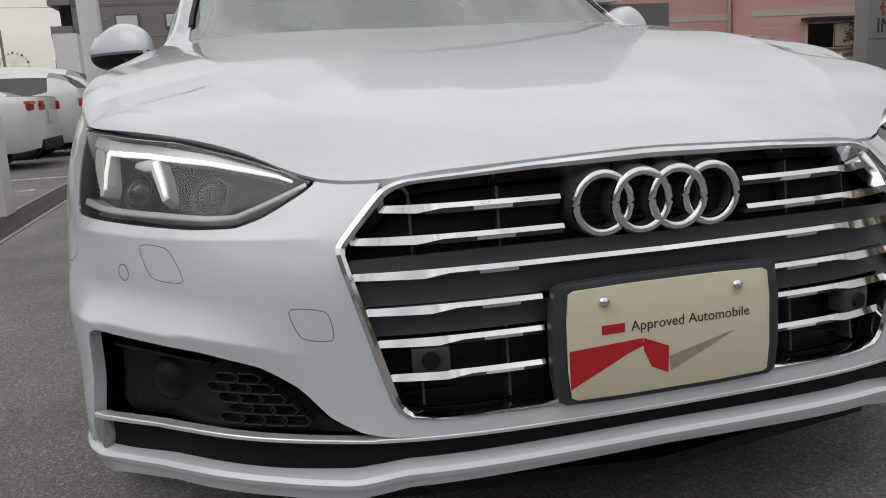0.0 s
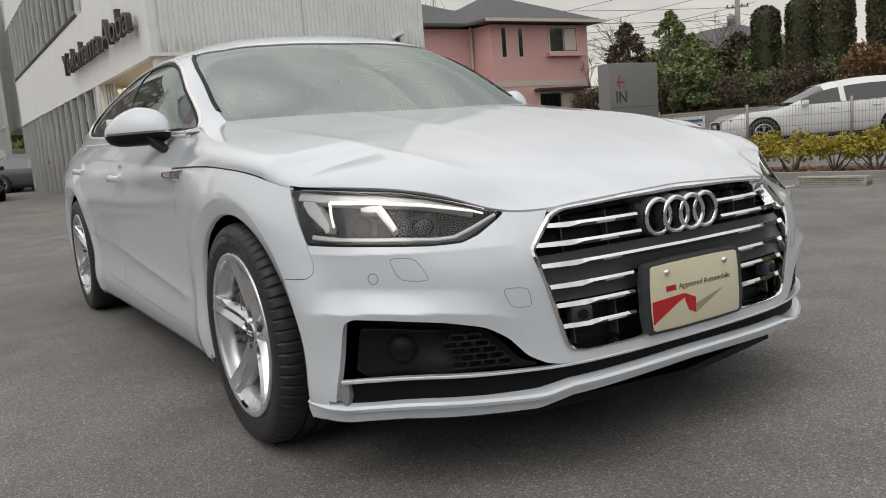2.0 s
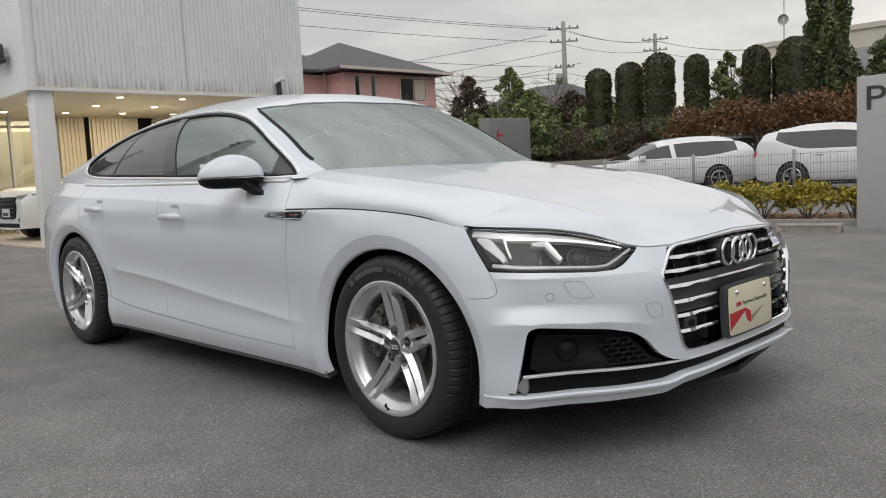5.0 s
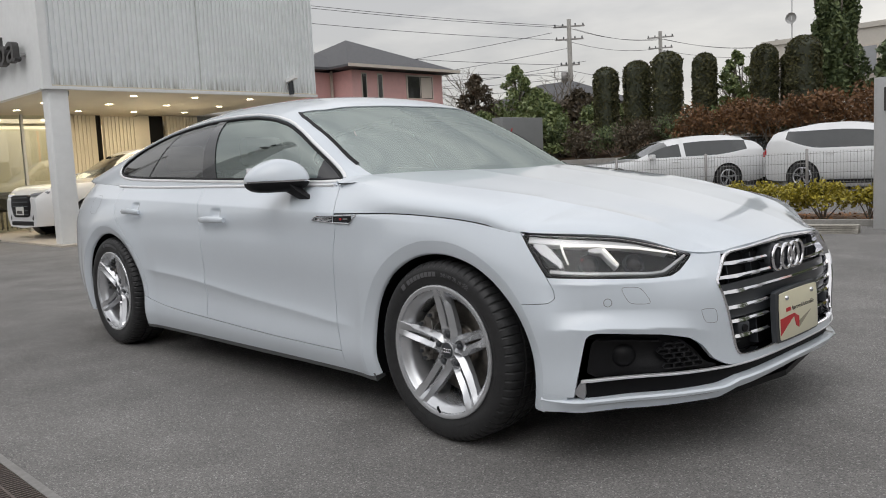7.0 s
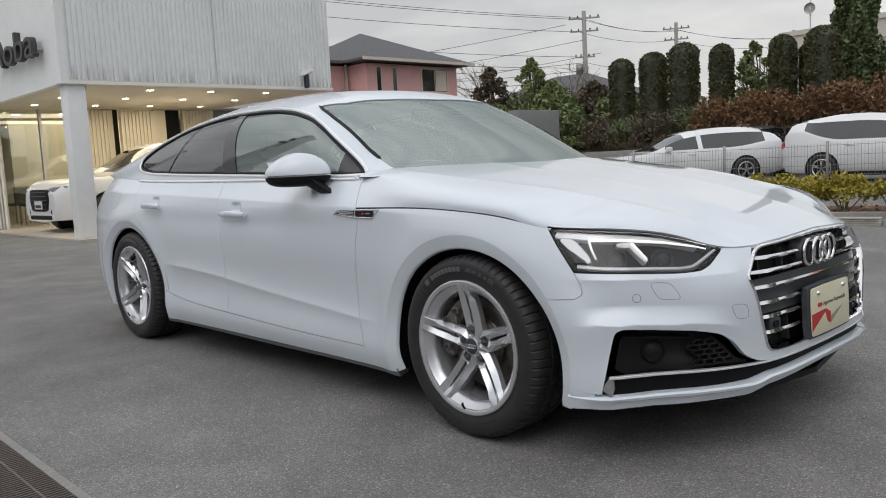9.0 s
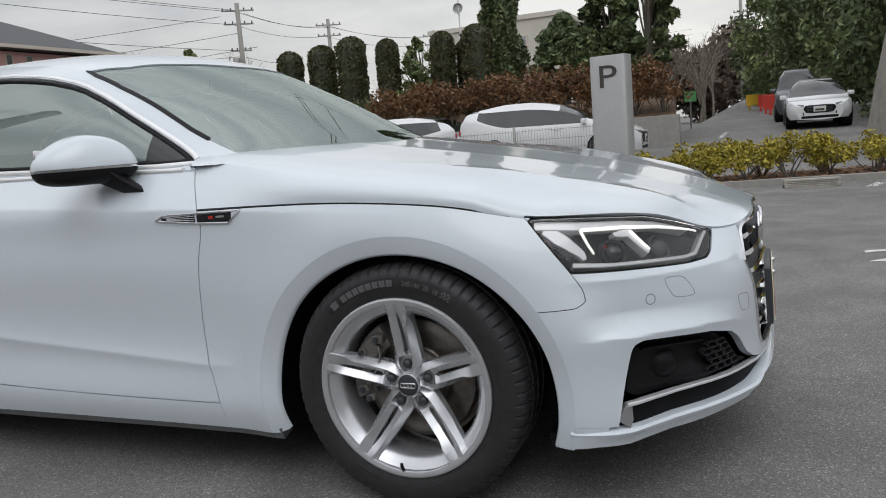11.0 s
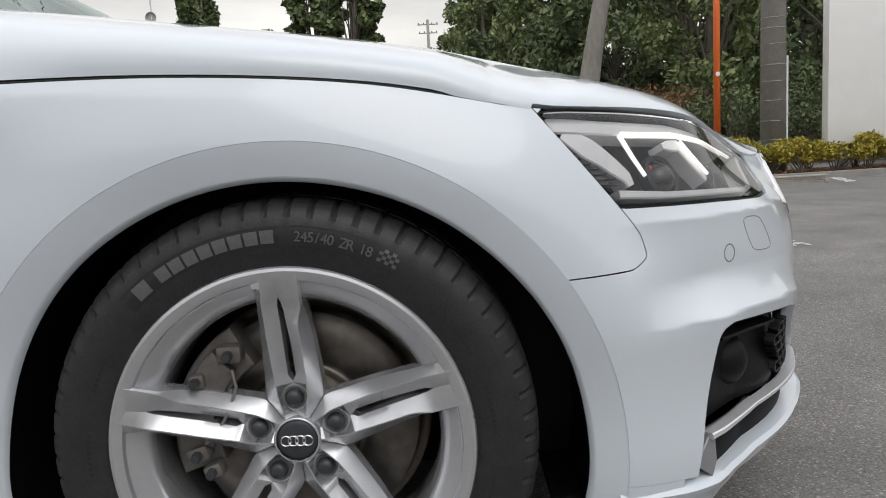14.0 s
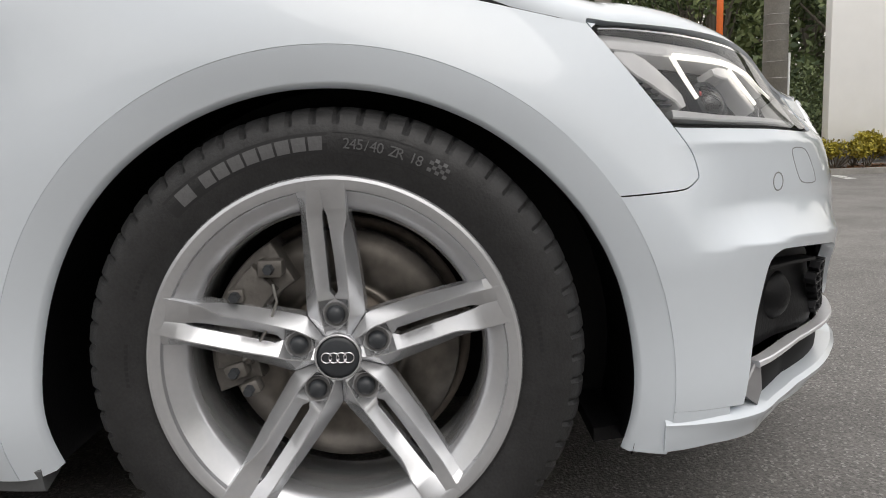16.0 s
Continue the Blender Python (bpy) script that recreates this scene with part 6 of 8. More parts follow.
part("pylon", cube(-0.53, -0.12, 0, 0.53, 0.12, 1.74, 0.012), SIGN_DARK, sn, "", 40)
part("sign_word", turned(letters("IN", 0.25, 0.006), pose(-0.28, -0.123, 1.15, 90, 0, 0)), INK_DARK, sn, "dark word")
part("sign_rule", cube(-0.50, -0.124, 1.07, 0.50, -0.120, 1.075), INK_DARK, sn)
ar = bmesh.new()
box(ar, -0.36, -0.126, 1.447, -0.20, -0.121, 1.468)
for s in (-1, 1):
    q = [(-0.365, 1.457), (-0.345, 1.457), (-0.285, 1.457 + s * 0.105), (-0.305, 1.457 + s * 0.105)]
    slab(q, 0.005, lambda a, b, c: (a, -0.126 + c, b), ar)
part("sign_arrow", ar, INK_RED, sn, "red arrow")
bn = empty("banner_board", 11.6, 8.9, 0, "white notice board with blue printed bars", "notice board")
part("board", cube(-0.45, -0.02, 0.35, 0.45, 0.02, 0.85, 0.004), WHITE_WALL, bn)
BLUE = mat("blue_print", (0.03, 0.10, 0.35), 0.5, 0, 0, 0, 30, 0.05)
for z, w in ((0.74, 0.36), (0.64, 0.30), (0.40, 0.42)):
    part("printed_bar", cube(-w, -0.026, z, w, -0.021, z + 0.045), BLUE, bn)
for x in (-0.4, 0.4):
    part("leg", cube(x - 0.015, -0.015, 0, x + 0.015, 0.015, 0.36), STEEL, bn)

ORANGE = mat("orange_post_paint", (0.75, 0.16, 0.03), 0.45, 0, 0.2, 0.05, 20, 0.06)
op = empty("orange_post", 10.0, -4.18, 0, "tall orange painted steel post behind the hedge", "post")
part("pole", lathe([(0.0, 0), (0.048, 0), (0.046, 5.0), (0.0, 5.0)], 24, "z"), ORANGE, op, "", 40)
part("reflector", lathe([(0.0, -0.054), (0.03, -0.054), (0.034, -0.045)], 20, "x"), WHITE_WALL, op).location = (0.0, 0, 1.52)
cp = empty("utility_pole", 10.25, -5.10, 0, "weathered concrete utility pole with steel bands", "utility pole")
part("pole", lathe([(0.0, -0.02), (0.185, -0.02), (0.150, 9.0), (0.0, 9.0)], 32, "z"), CONCRETE, cp, "", 40)
for z in (0.52, 0.80, 1.10, 1.38, 1.62, 1.92, 2.15, 2.30, 2.55):
    part("band", lathe([(0.187 - 0.004 * z, 0), (0.191 - 0.004 * z, 0), (0.191 - 0.004 * z, 0.012), (0.186 - 0.004 * z, 0.012)], 24, "z"), STEEL, cp, "", 30).location = (0, 0, z)
part("conduit", tube([(-0.10, -0.165, 0), (-0.10, -0.165, 1.75)], 0.018, 8), WHITE_WALL, cp)
wb = empty("white_panel_sign", 10.05, -7.1, 0, "large plain white panel sign on posts", "sign")
part("panel", cube(-0.10, -1.35, 0.42, 0.10, 1.32, 4.6, 0.01), mat("white_sign_enamel", (0.90, 0.90, 0.89), 0.35, 0, 0.2, 0, 5, 0.03), wb, "", 40)
for y in (-1.1, 1.05):
    part("leg", cube(-0.06, y - 0.06, 0, 0.06, y + 0.06, 0.43), STEEL, wb)


# ---- fence between the lots ----
fn = empty("mesh_fence", 0, 0, 0, "low grey welded-wire mesh fence", "fence")
FENCE = mat("fence_wire", (0.22, 0.22, 0.21), 0.5, 0.5, 0, 0, 40, 0.1)
fa, fb = np.array([9.35, 9.6]), np.array([11.15, 1.6])
flen = float(np.linalg.norm(fb - fa))
post = part("fence_post", lathe([(0.0, 0), (0.024, 0), (0.024, 0.97), (0.0, 0.98)], 12, "z"), STEEL, fn, "", 40)
post.location = (*fa, 0)
for k in range(1, 6):
    o = new("fence_post", post.data)
    o.parent, o.location = fn, (*(fa + (fb - fa) * k / 5), 0)
for k in range(5):
    bm = bmesh.new()
    a, b = fa + (fb - fa) * k / 5, fa + (fb - fa) * (k + 1) / 5
    for j in range(33):
        c = a + (b - a) * j / 33
        tube([(*c, 0.10), (*c, 0.93)], 0.0025, 4, bm)
    for z in (0.10, 0.26, 0.42, 0.58, 0.74, 0.90):
        tube([(*a, z), (*b, z)], 0.003, 4, bm)
    part("mesh_panel", bm, FENCE, fn)


# ---- other cars ----
CAR_WHITE = mat("white_car_lacquer", (0.74, 0.75, 0.76), 0.3, 0, 0.8, 0, 40, 0.02)
CAR_BLACK = mat("black_car_lacquer", (0.012, 0.012, 0.014), 0.2, 0, 0.9, 0, 40, 0.1)
CAR_ORANGE = mat("orange_car_lacquer", (0.42, 0.10, 0.05), 0.3, 0, 0.8, 0, 40, 0.05)
CAR_GREY = mat("grey_car_lacquer", (0.10, 0.11, 0.12), 0.3, 0.2, 0.8, 0, 40, 0.05)
CAR_GLASS = mat("dark_car_glass", (0.030, 0.034, 0.035), 0.06, 0, 0.6, 0, 40, 0.1, 0.6)
RED_LAMP = mat("red_lamp_plastic", (0.40, 0.01, 0.015), 0.2, 0, 0.5, 0, 40, 0.1)
PLATE_WHITE = mat("white_number_plate", (0.66, 0.66, 0.62), 0.5, 0, 0, 0, 40, 0.02)

STYLES = {
    "estate": dict(kick=0.13, L=4.95, W=1.88, H=1.49, belt=0.93, ys=[0, .03, .10, .30, .40, .55, .75, .90, .97, 1.0], top=[.66, .74, .84, .96, 1.22, 1.43, 1.47, 1.38, 1.16, .90], screen=(.29, .46), rear=(.885, .975), win=(.34, .90), doors=(.34, .53, .70, .90), wheels=(.175, .775)),
    "hatch": dict(kick=0.24, L=4.60, W=1.76, H=1.58, belt=0.98, ys=[0, .03, .10, .22, .36, .50, .75, .90, .97, 1.0], top=[.62, .74, .86, 1.02, 1.34, 1.52, 1.57, 1.49, 1.24, .82], screen=(.21, .42), rear=(.88, .975), win=(.26, .88), doors=(.27, .50, .70, .88), wheels=(.19, .785)),
    "sedan": dict(kick=0.02, L=4.55, W=1.78, H=1.45, belt=0.90, ys=[0, .03, .10, .30, .42, .55, .70, .84, .90, 1.0], top=[.62, .72, .80, .94, 1.32, 1.44, 1.43, 1.12, 1.02, .98], screen=(.29, .46), rear=(.70, .86), win=(.35, .80), doors=(.36, .54, .70, .80), wheels=(.19, .77)),
    "suv": dict(kick=0.10, L=4.68, W=1.90, H=1.66, belt=1.08, ys=[0, .03, .09, .28, .40, .52, .75, .90, .97, 1.0], top=[.74, .88, .98, 1.09, 1.44, 1.62, 1.63, 1.52, 1.25, .95], screen=(.27, .43), rear=(.885, .975), win=(.31, .90), doors=(.32, .52, .70, .90), wheels=(.185, .79)),
    "van": dict(kick=0.00, L=3.4, W=1.50, H=1.85, belt=1.08, ys=[0, .03, .08, .16, .26, .40, .70, .92, .98, 1.0], top=[.75, .92, 1.02, 1.20, 1.65, 1.84, 1.85, 1.82, 1.60, 1.0], screen=(.13, .31), rear=(.93, .99), win=(.19, .93), doors=(.20, .45, .70, .93), wheels=(.16, .83)),
}


def other_car(style, paint, label, x, y, rz, z=0.0, dark_rear=False, plate_front=True):
    """A parked car; its nose points along -y before it is turned by rz."""
    st = STYLES[style]
    L, W, H = st["L"], st["W"], st["H"]
    ob = empty("parked_car", x, y, z, label, "car", "parked cars", rz=rz)
    f = np.unique(np.round(np.concatenate([np.linspace(0, 1, 41), [0.985, 0.993], st["doors"], st["screen"], st["rear"]]), 4))
    top = np.minimum(spline(st["ys"], st["top"])(f), H)
    # the window line kicks up behind the rear door
    belt_z = np.full(len(f), st["belt"]) + 0.05 * (f - 0.5) + st["kick"] * np.clip((f - st["doors"][2]) / (st["win"][1] - st["doors"][2]), 0, 1) ** 1.6
    hw = W / 2 * (1 - 0.30 * np.clip((0.10 - f) / 0.10, 0, 1) ** 2.4 - 0.10 * np.clip((f - 0.92) / 0.08, 0, 1) ** 2 - 0.14 * np.clip((f - 0.965) / 0.035, 0, 1) ** 3)
    low = 0.20 + 0.06 * np.clip((f - 0.93) / 0.07, 0, 1)
    shoulder = np.minimum(belt_z, top - 0.05)
    secs = []
    for k in range(len(f)):
        yk = (f[k] - 0.5) * L
        cab = np.clip((top[k] - st["belt"]) / (H - st["belt"]), 0, 1)
        r = hw[k] * (0.93 - 0.20 * cab)
        rail = shoulder[k] + (top[k] - shoulder[k]) * 0.70
        zs = [low[k], low[k] + 0.03, low[k] + 0.16, (low[k] + shoulder[k]) / 2 + 0.08, shoulder[k] - 0.07, shoulder[k], rail, top[k] - 0.012, top[k]]
        xs = [0.0, hw[k] - 0.10, hw[k] - 0.015, hw[k], hw[k] - 0.008, hw[k] * 0.955, r, r * 0.72, 0.0]
        secs.append([(a, yk, c) for a, c in zip(xs, zs)])
    groups = {}

    def put(name, quad):
        groups.setdefault(name, []).append(quad)
    wr = 0.335
    for k in range(len(f) - 1):
        fm = (f[k] + f[k + 1]) / 2
        for i in range(8):
            q = [secs[k][i], secs[k][i + 1], secs[k + 1][i + 1], secs[k + 1][i]]
            name = "body"
            if i == 5 and st["win"][0] < fm < st["win"][1]:
                if not any(abs(fm - d) < 0.011 for d in st["doors"]):
                    name = ("side_window", sum(fm > d for d in st["doors"]))
            if i in (6, 7) and st["screen"][0] < fm < st["screen"][1]:
                name = "windscreen"
            if i in (6, 7) and st["rear"][0] < fm < st["rear"][1]:
                name = "rear_window"
            mirrored = [(-a, b, c) for a, b, c in q][::-1]
            put(name if isinstance(name, str) else (*name, 1), (q, 1))
            put(name if isinstance(name, str) else (*name, -1), (mirrored, -1))
    for kk in (0, -1):
        ring = secs[kk]
        q = ring + [(-a, b, c) for a, b, c in ring[::-1][1:-1]]
        put("body", (q if kk else q[::-1], 0))
    for key in groups:
        name = key if isinstance(key, str) else key[0]
        bm = bmesh.new()
        cache = {}
        for q, side in groups[key]:
            vs = []
            for c in q:
                spot = (round(c[0], 5), round(c[1], 5), round(c[2], 5))
                if spot not in cache:
                    cache[spot] = bm.verts.new(c)
                if cache[spot] not in vs:
                    vs.append(cache[spot])
            if len(vs) > 2 and not bm.faces.get(vs):
                bm.faces.new(vs)
        bmesh.ops.recalc_face_normals(bm, faces=bm.faces)
        material = paint if name == "body" else CAR_GLASS
        part(name, bm, material, ob, "" if name == "body" else "dark glass", 32)
    for fw in st["wheels"]:
        yk = (fw - 0.5) * L
        for s in (-1, 1):
            part("arch", turned(lathe([(0.0, 0.0), (wr + 0.05, 0.0), (wr + 0.05, -0.30)], 28), pose(s * (W / 2 + 0.003), yk, wr, 0, 0, 0 if s > 0 else 180)), BLACK_PLASTIC, ob, "black wheel arch")
            hub = pose(s * (W / 2 + 0.006), yk, wr, 0, 0, 0 if s > 0 else 180)
            w = part("wheel", turned(lathe([(0.0, 0.004), (0.19, 0.0), (0.196, 0.014), (0.212, 0.022), (0.222, 0.016), (0.225, 0.0)], 32), hub), ALLOY, ob, "silver alloy wheel", 30)
            # flat black disc that draws the shade between the spokes
            part("wheel_well", turned(lathe([(0.03, 0.0062), (0.192, 0.0058)], 24), hub), BLACK_PLASTIC, w)
            part("tyre", turned(lathe([(0.215, -0.01), (0.225, 0.020), (0.29, 0.026), (wr, 0.0), (wr, -0.19), (0.22, -0.2)], 36), hub), RUBBER, w, "", 30)
            for j in range(5):
                for lean in (-1, 1):
                    part("spoke", turned(slab([(-0.012, 0.02), (0.012, 0.02), (0.009 + 0.022 * lean, 0.198), (-0.009 + 0.022 * lean, 0.198)], 0.018, lambda a, b, c: (0.008 + c, a, b)), hub @ pose(0, 0, 0, 72 * j, 0, 0)), ALLOY, w)
    zf = float(np.interp(0.045, f, top)) - 0.10
    zt = st["belt"] - 0.02
    for s in (-1, 1):
        yl = -L / 2
        part("headlamp", turned(slab(rounded([(-0.20, -0.035), (0.20, 0.005), (0.22, 0.055), (-0.16, 0.030)], 1, 0.15), -0.12, lambda a, b, c: (s * a, 0.10 + c, b), bevel=0.01), pose(s * (W / 2 - 0.30), yl + 0.085, zf - 0.02, 0, 0, s * 30)), LENS_GREY, ob, "clear headlamp", 35)
        part("fog_intake", turned(slab(rounded([(-0.15, -0.10), (0.13, -0.10), (0.10, 0.09), (-0.06, 0.11)], 1, 0.15), -0.08, lambda a, b, c: (s * a, 0.06 + c, b), bevel=0.008), pose(s * (W / 2 - 0.36), yl + 0.06, 0.44, 0, 0, s * 26)), BLACK_PLASTIC, ob, "black side intake", 35)
        part("tail_lamp", turned(cube(-0.19, -0.12, -0.065, 0.19, 0.05, 0.065, 0.02), pose(s * (W / 2 - 0.23), L / 2 - 0.055, zt - 0.03, 0, 0, -s * 20)), RED_LAMP, ob, "red tail lamp", 35)
        m = part("mirror", turned(cube(-0.10, -0.06, -0.065, 0.10, 0.06, 0.065, 0.03), pose(s * (W / 2 + 0.06), (st["screen"][0] + 0.07 - 0.5) * L, st["belt"] + 0.03)), paint, ob, "", 35)
        part("sill", cube(s * (W / 2 - 0.06) - 0.05, (st["wheels"][0] - 0.5) * L + 0.4, 0.16, s * (W / 2 - 0.06) + 0.05, (st["wheels"][1] - 0.5) * L - 0.4, 0.25, 0.01), BLACK_PLASTIC, ob)
        for d in st["doors"][:2]:
            part("door_handle", cube(s * (W / 2 - 0.005) - 0.02, (d + 0.13 - 0.5) * L, st["belt"] - 0.14, s * (W / 2 - 0.005) + 0.02, (d + 0.13 - 0.5) * L + 0.2, st["belt"] - 0.11, 0.008), paint, ob)
    gw, gz = 0.44, (zf - 0.02 - 0.40)
    face = rounded([(-gw * 0.8, 0.40), (gw * 0.8, 0.40), (gw, 0.40 + gz * 0.55), (gw * 0.86, 0.40 + gz), (-gw * 0.86, 0.40 + gz), (-gw, 0.40 + gz * 0.55)], 1, 0.12)
    grid = part("grille", slab(face, -0.11, lambda a, b, c: (a, -L / 2 + 0.095 + c, b), bevel=0.008), BLACK_PLASTIC, ob, "black mesh grille", 35)
    for k in range(5):
        zk = 0.40 + gz * (k + 0.6) / 5.2
        part("grille_bar", cube(-gw * 0.76, -L / 2 - 0.022, zk - 0.006, gw * 0.76, -L / 2 - 0.010, zk + 0.006), CAR_GREY, grid)
    part("front_intake", cube(-0.50, -L / 2 - 0.006, 0.24, 0.50, -L / 2 + 0.12, 0.33, 0.02), BLACK_PLASTIC, ob)
    part("rear_bumper_insert", cube(-0.66, L / 2 - 0.12, 0.24, 0.66, L / 2 + 0.01, 0.40, 0.02), BLACK_PLASTIC, ob)
    part("number_plate", cube(-0.165, -L / 2 - 0.036, 0.44, 0.165, -L / 2 - 0.023, 0.59, 0.003), PLATE_WHITE, ob, "white plate with plain dark bars")
    part("plate_bar", cube(-0.12, -L / 2 - 0.040, 0.465, 0.12, -L / 2 - 0.036, 0.52), INK_DARK, ob)
    part("rear_plate", cube(-0.165, L / 2 + 0.005, 0.62, 0.165, L / 2 + 0.02, 0.78, 0.003), PLATE_WHITE, ob)
    return ob


LENS_GREY = mat("lamp_lens_grey", (0.32, 0.33, 0.35), 0.15, 0.3, 0.6, 0, 40, 0.1)
other_car("estate", CAR_WHITE, "white estate car parked beyond the fence", 16.65, 9.2, -128.5)
other_car("hatch", CAR_WHITE, "white hatchback with dark glass parked beyond the fence", 17.45, 4.2, 0)
other_car("hatch", CAR_WHITE, "white hatchback parked behind the estate car", 21.6, 9.2, -30)
other_car("suv", CAR_WHITE, "white sport utility car with mesh grille under the canopy", 4.3, 14.05, -86, 0.03)
evo = other_car("sedan", CAR_WHITE, "white saloon car parked at the roadside", 25.6, -2.3, -90, float(height(25.6, -2.3)))
other_car("van", CAR_GREY, "small dark van parked at the roadside", 30.5, -1.9, -90, float(height(30.5, -1.9)))
other_car("van", CAR_WHITE, "small white van far up the road", 96, 2.0, -90, float(height(96, 2.0)))
other_car("sedan", CAR_BLACK, "black saloon car facing the lot", -0.75, 25.2, 0)
other_car("hatch", CAR_ORANGE, "salmon-orange hatchback on show behind the showroom glass", 2.75, 27.5, 0, 0.026)
other_car("sedan", CAR_GREY, "dark grey saloon by the far wall", 2.1, 32.5, 70)
for k, (x, y, st) in enumerate(((-5.35, 10.8, "sedan"), (-5.35, 13.4, "estate"), (-5.4, 16.2, "suv"), (-5.4, 19.0, "estate"), (-5.3, 22.0, "sedan"), (-5.3, 25.0, "hatch"))):
    other_car(st, CAR_WHITE, "white car parked in the row with its tail out", x, y, -90 + 2 * (k % 2))

# ---- row of white posts along the drain ----
for k, (x, y) in enumerate(((-2.45, 4.95), (-2.44, 11.3))):
    ps = empty("white_post", x, y, 0, "slim white square post with small lamps", "post", "white posts")
    part("shaft", cube(-0.14, -0.14, 0, 0.14, 0.14, 4.6, 0.008), WHITE_WALL, ps, "", 40)
    part("lamp", cube(0.14, -0.06, 2.95, 0.26, 0.06, 3.06, 0.01), STEEL, ps)
    part("lamp_box", cube(0.14, -0.05, 3.25, 0.22, 0.05, 3.40, 0.01), DARK_GREY, ps)


# ---- the showroom building ----
CLAD = mat("white_metal_cladding", (0.82, 0.84, 0.85), 0.42, 0.1, 0, 0.03, 6, 0.06)
CREAM = mat("cream_soffit", (0.66, 0.60, 0.48), 0.6, 0, 0, 0.05, 20, 0.04)
TILE = mat("beige_floor_tile", (0.48, 0.43, 0.36), 0.4, 0, 0, 0.05, 12, 0.08)
MULLION = mat("pale_mullion", (0.55, 0.56, 0.55), 0.45, 0.3, 0, 0, 30, 0.05)
WARM = glow("warm_downlight", (1.0, 0.86, 0.62), 9.0)
SIGN_LETTER = mat("dark_sign_letter", (0.055, 0.052, 0.052), 0.5, 0.2, 0, 0.1, 30, 0.2)
PANE = glass("showroom_glass", (0.88, 0.92, 0.90))
X0, X1, Y0, Y1, ZS, ZT = 1.72, 6.95, 11.40, 42.0, 2.55, 8.2
b = empty("showroom_building", 0, 0, 0, "white car showroom with ribbed cladding over a lit canopy", "building")
part("upper_wall", cube(X0 + 0.10, Y0 + 0.10, ZS + 0.02, X1 - 0.05, Y1, ZT, 0), WHITE_WALL, b)
# ribbed cladding on the short side: a folded sheet
bm, pitch = bmesh.new(), 0.084
n = int((X1 - X0 - 0.10) / pitch)
prof = []
for k in range(n):
    x = X0 + 0.10 + pitch * k
    prof += [(x, Y0 + 0.02), (x + pitch * 0.42, Y0 + 0.02), (x + pitch * 0.50, Y0 + 0.052), (x + pitch * 0.92, Y0 + 0.052)]
prof.append((X1, Y0 + 0.02))
lo = [bm.verts.new((x, y, ZS)) for x, y in prof]
hi = [bm.verts.new((x, y, ZT)) for x, y in prof]
for i in range(len(prof) - 1):
    bm.faces.new((lo[i], lo[i + 1], hi[i + 1], hi[i]))
cn, cl = CLAD.node_tree.nodes, CLAD.node_tree.links
tcc, mpc, nzc, spc = cn.new("ShaderNodeTexCoord"), cn.new("ShaderNodeMapping"), cn.new("ShaderNodeTexNoise"), cn.new("ShaderNodeSeparateXYZ")
mpc.inputs["Scale"].default_value = (9.0, 9.0, 0.9)
nzc.inputs["Scale"].default_value, nzc.inputs["Detail"].default_value = 2.0, 5
cl.new(tcc.outputs["Object"], mpc.inputs["Vector"])
cl.new(mpc.outputs["Vector"], nzc.inputs["Vector"])
cl.new(tcc.outputs["Object"], spc.inputs[0])
# rain streaks that rise from the foot of the sheet
near_foot, streak, grime, cmix = cn.new("ShaderNodeMapRange"), cn.new("ShaderNodeMapRange"), cn.new("ShaderNodeMath"), cn.new("ShaderNodeMix")
near_foot.inputs["From Min"].default_value, near_foot.inputs["From Max"].default_value = ZS + 0.30, ZS
streak.inputs["From Min"].default_value, streak.inputs["From Max"].default_value = 0.42, 0.72
grime.operation = "MULTIPLY"
cmix.data_type = "RGBA"
cl.new(spc.outputs["Z"], near_foot.inputs["Value"])
cl.new(nzc.outputs["Fac"], streak.inputs["Value"])
cl.new(near_foot.outputs[0], grime.inputs[0])
cl.new(streak.outputs[0], grime.inputs[1])
clad_base = cn["Principled BSDF"].inputs["Base Color"]
cl.new(grime.outputs[0], cmix.inputs["Factor"])
cl.new(clad_base.links[0].from_socket, cmix.inputs[6])
cmix.inputs[7].default_value = (0.34, 0.33, 0.30, 1)
cl.new(cmix.outputs[2], clad_base)
part("ribbed_cladding", bm, CLAD, b, "ribbed white metal cladding")
part("corner_post", cube(X0 - 0.01, Y0 - 0.01, ZS - 0.03, X0 + 0.12, Y0 + 0.16, ZT), WHITE_WALL, b)
part("cladding_foot", cube(X0 - 0.012, Y0 - 0.012, ZS - 0.05, X1 + 0.01, Y0 + 0.10, ZS - 0.001), WHITE_WALL, b)
part("cladding_joint", cube(4.42, Y0 + 0.012, ZS + 0.002, 4.436, Y0 + 0.03, ZT), MULLION, b)
# flat panels on the long side, with seams
for k in range(9):
    y0 = Y0 + 0.17 + 2.35 * k
    y1 = min(y0 + 2.342, Y1)
    part("wall_panel", cube(X0, y0, ZS, X0 + 0.09, y1, 4.18 if y1 > 17.6 else 6.2, 0.004), WHITE_WALL, b)
part("panel_foot", cube(X0 - 0.012, Y0 + 0.16, ZS - 0.05, X0 + 0.10, 34, ZS - 0.001), WHITE_WALL, b)
part("upper_panel", cube(X0, Y0 + 0.17, 6.21, X0 + 0.09, 34, ZT, 0.004), WHITE_WALL, b)
rib = part("upper_window", cube(X0 + 0.02, 17.75, 4.30, X0 + 0.05, 32.5, 6.15), PANE, b, "ribbon of window panes")
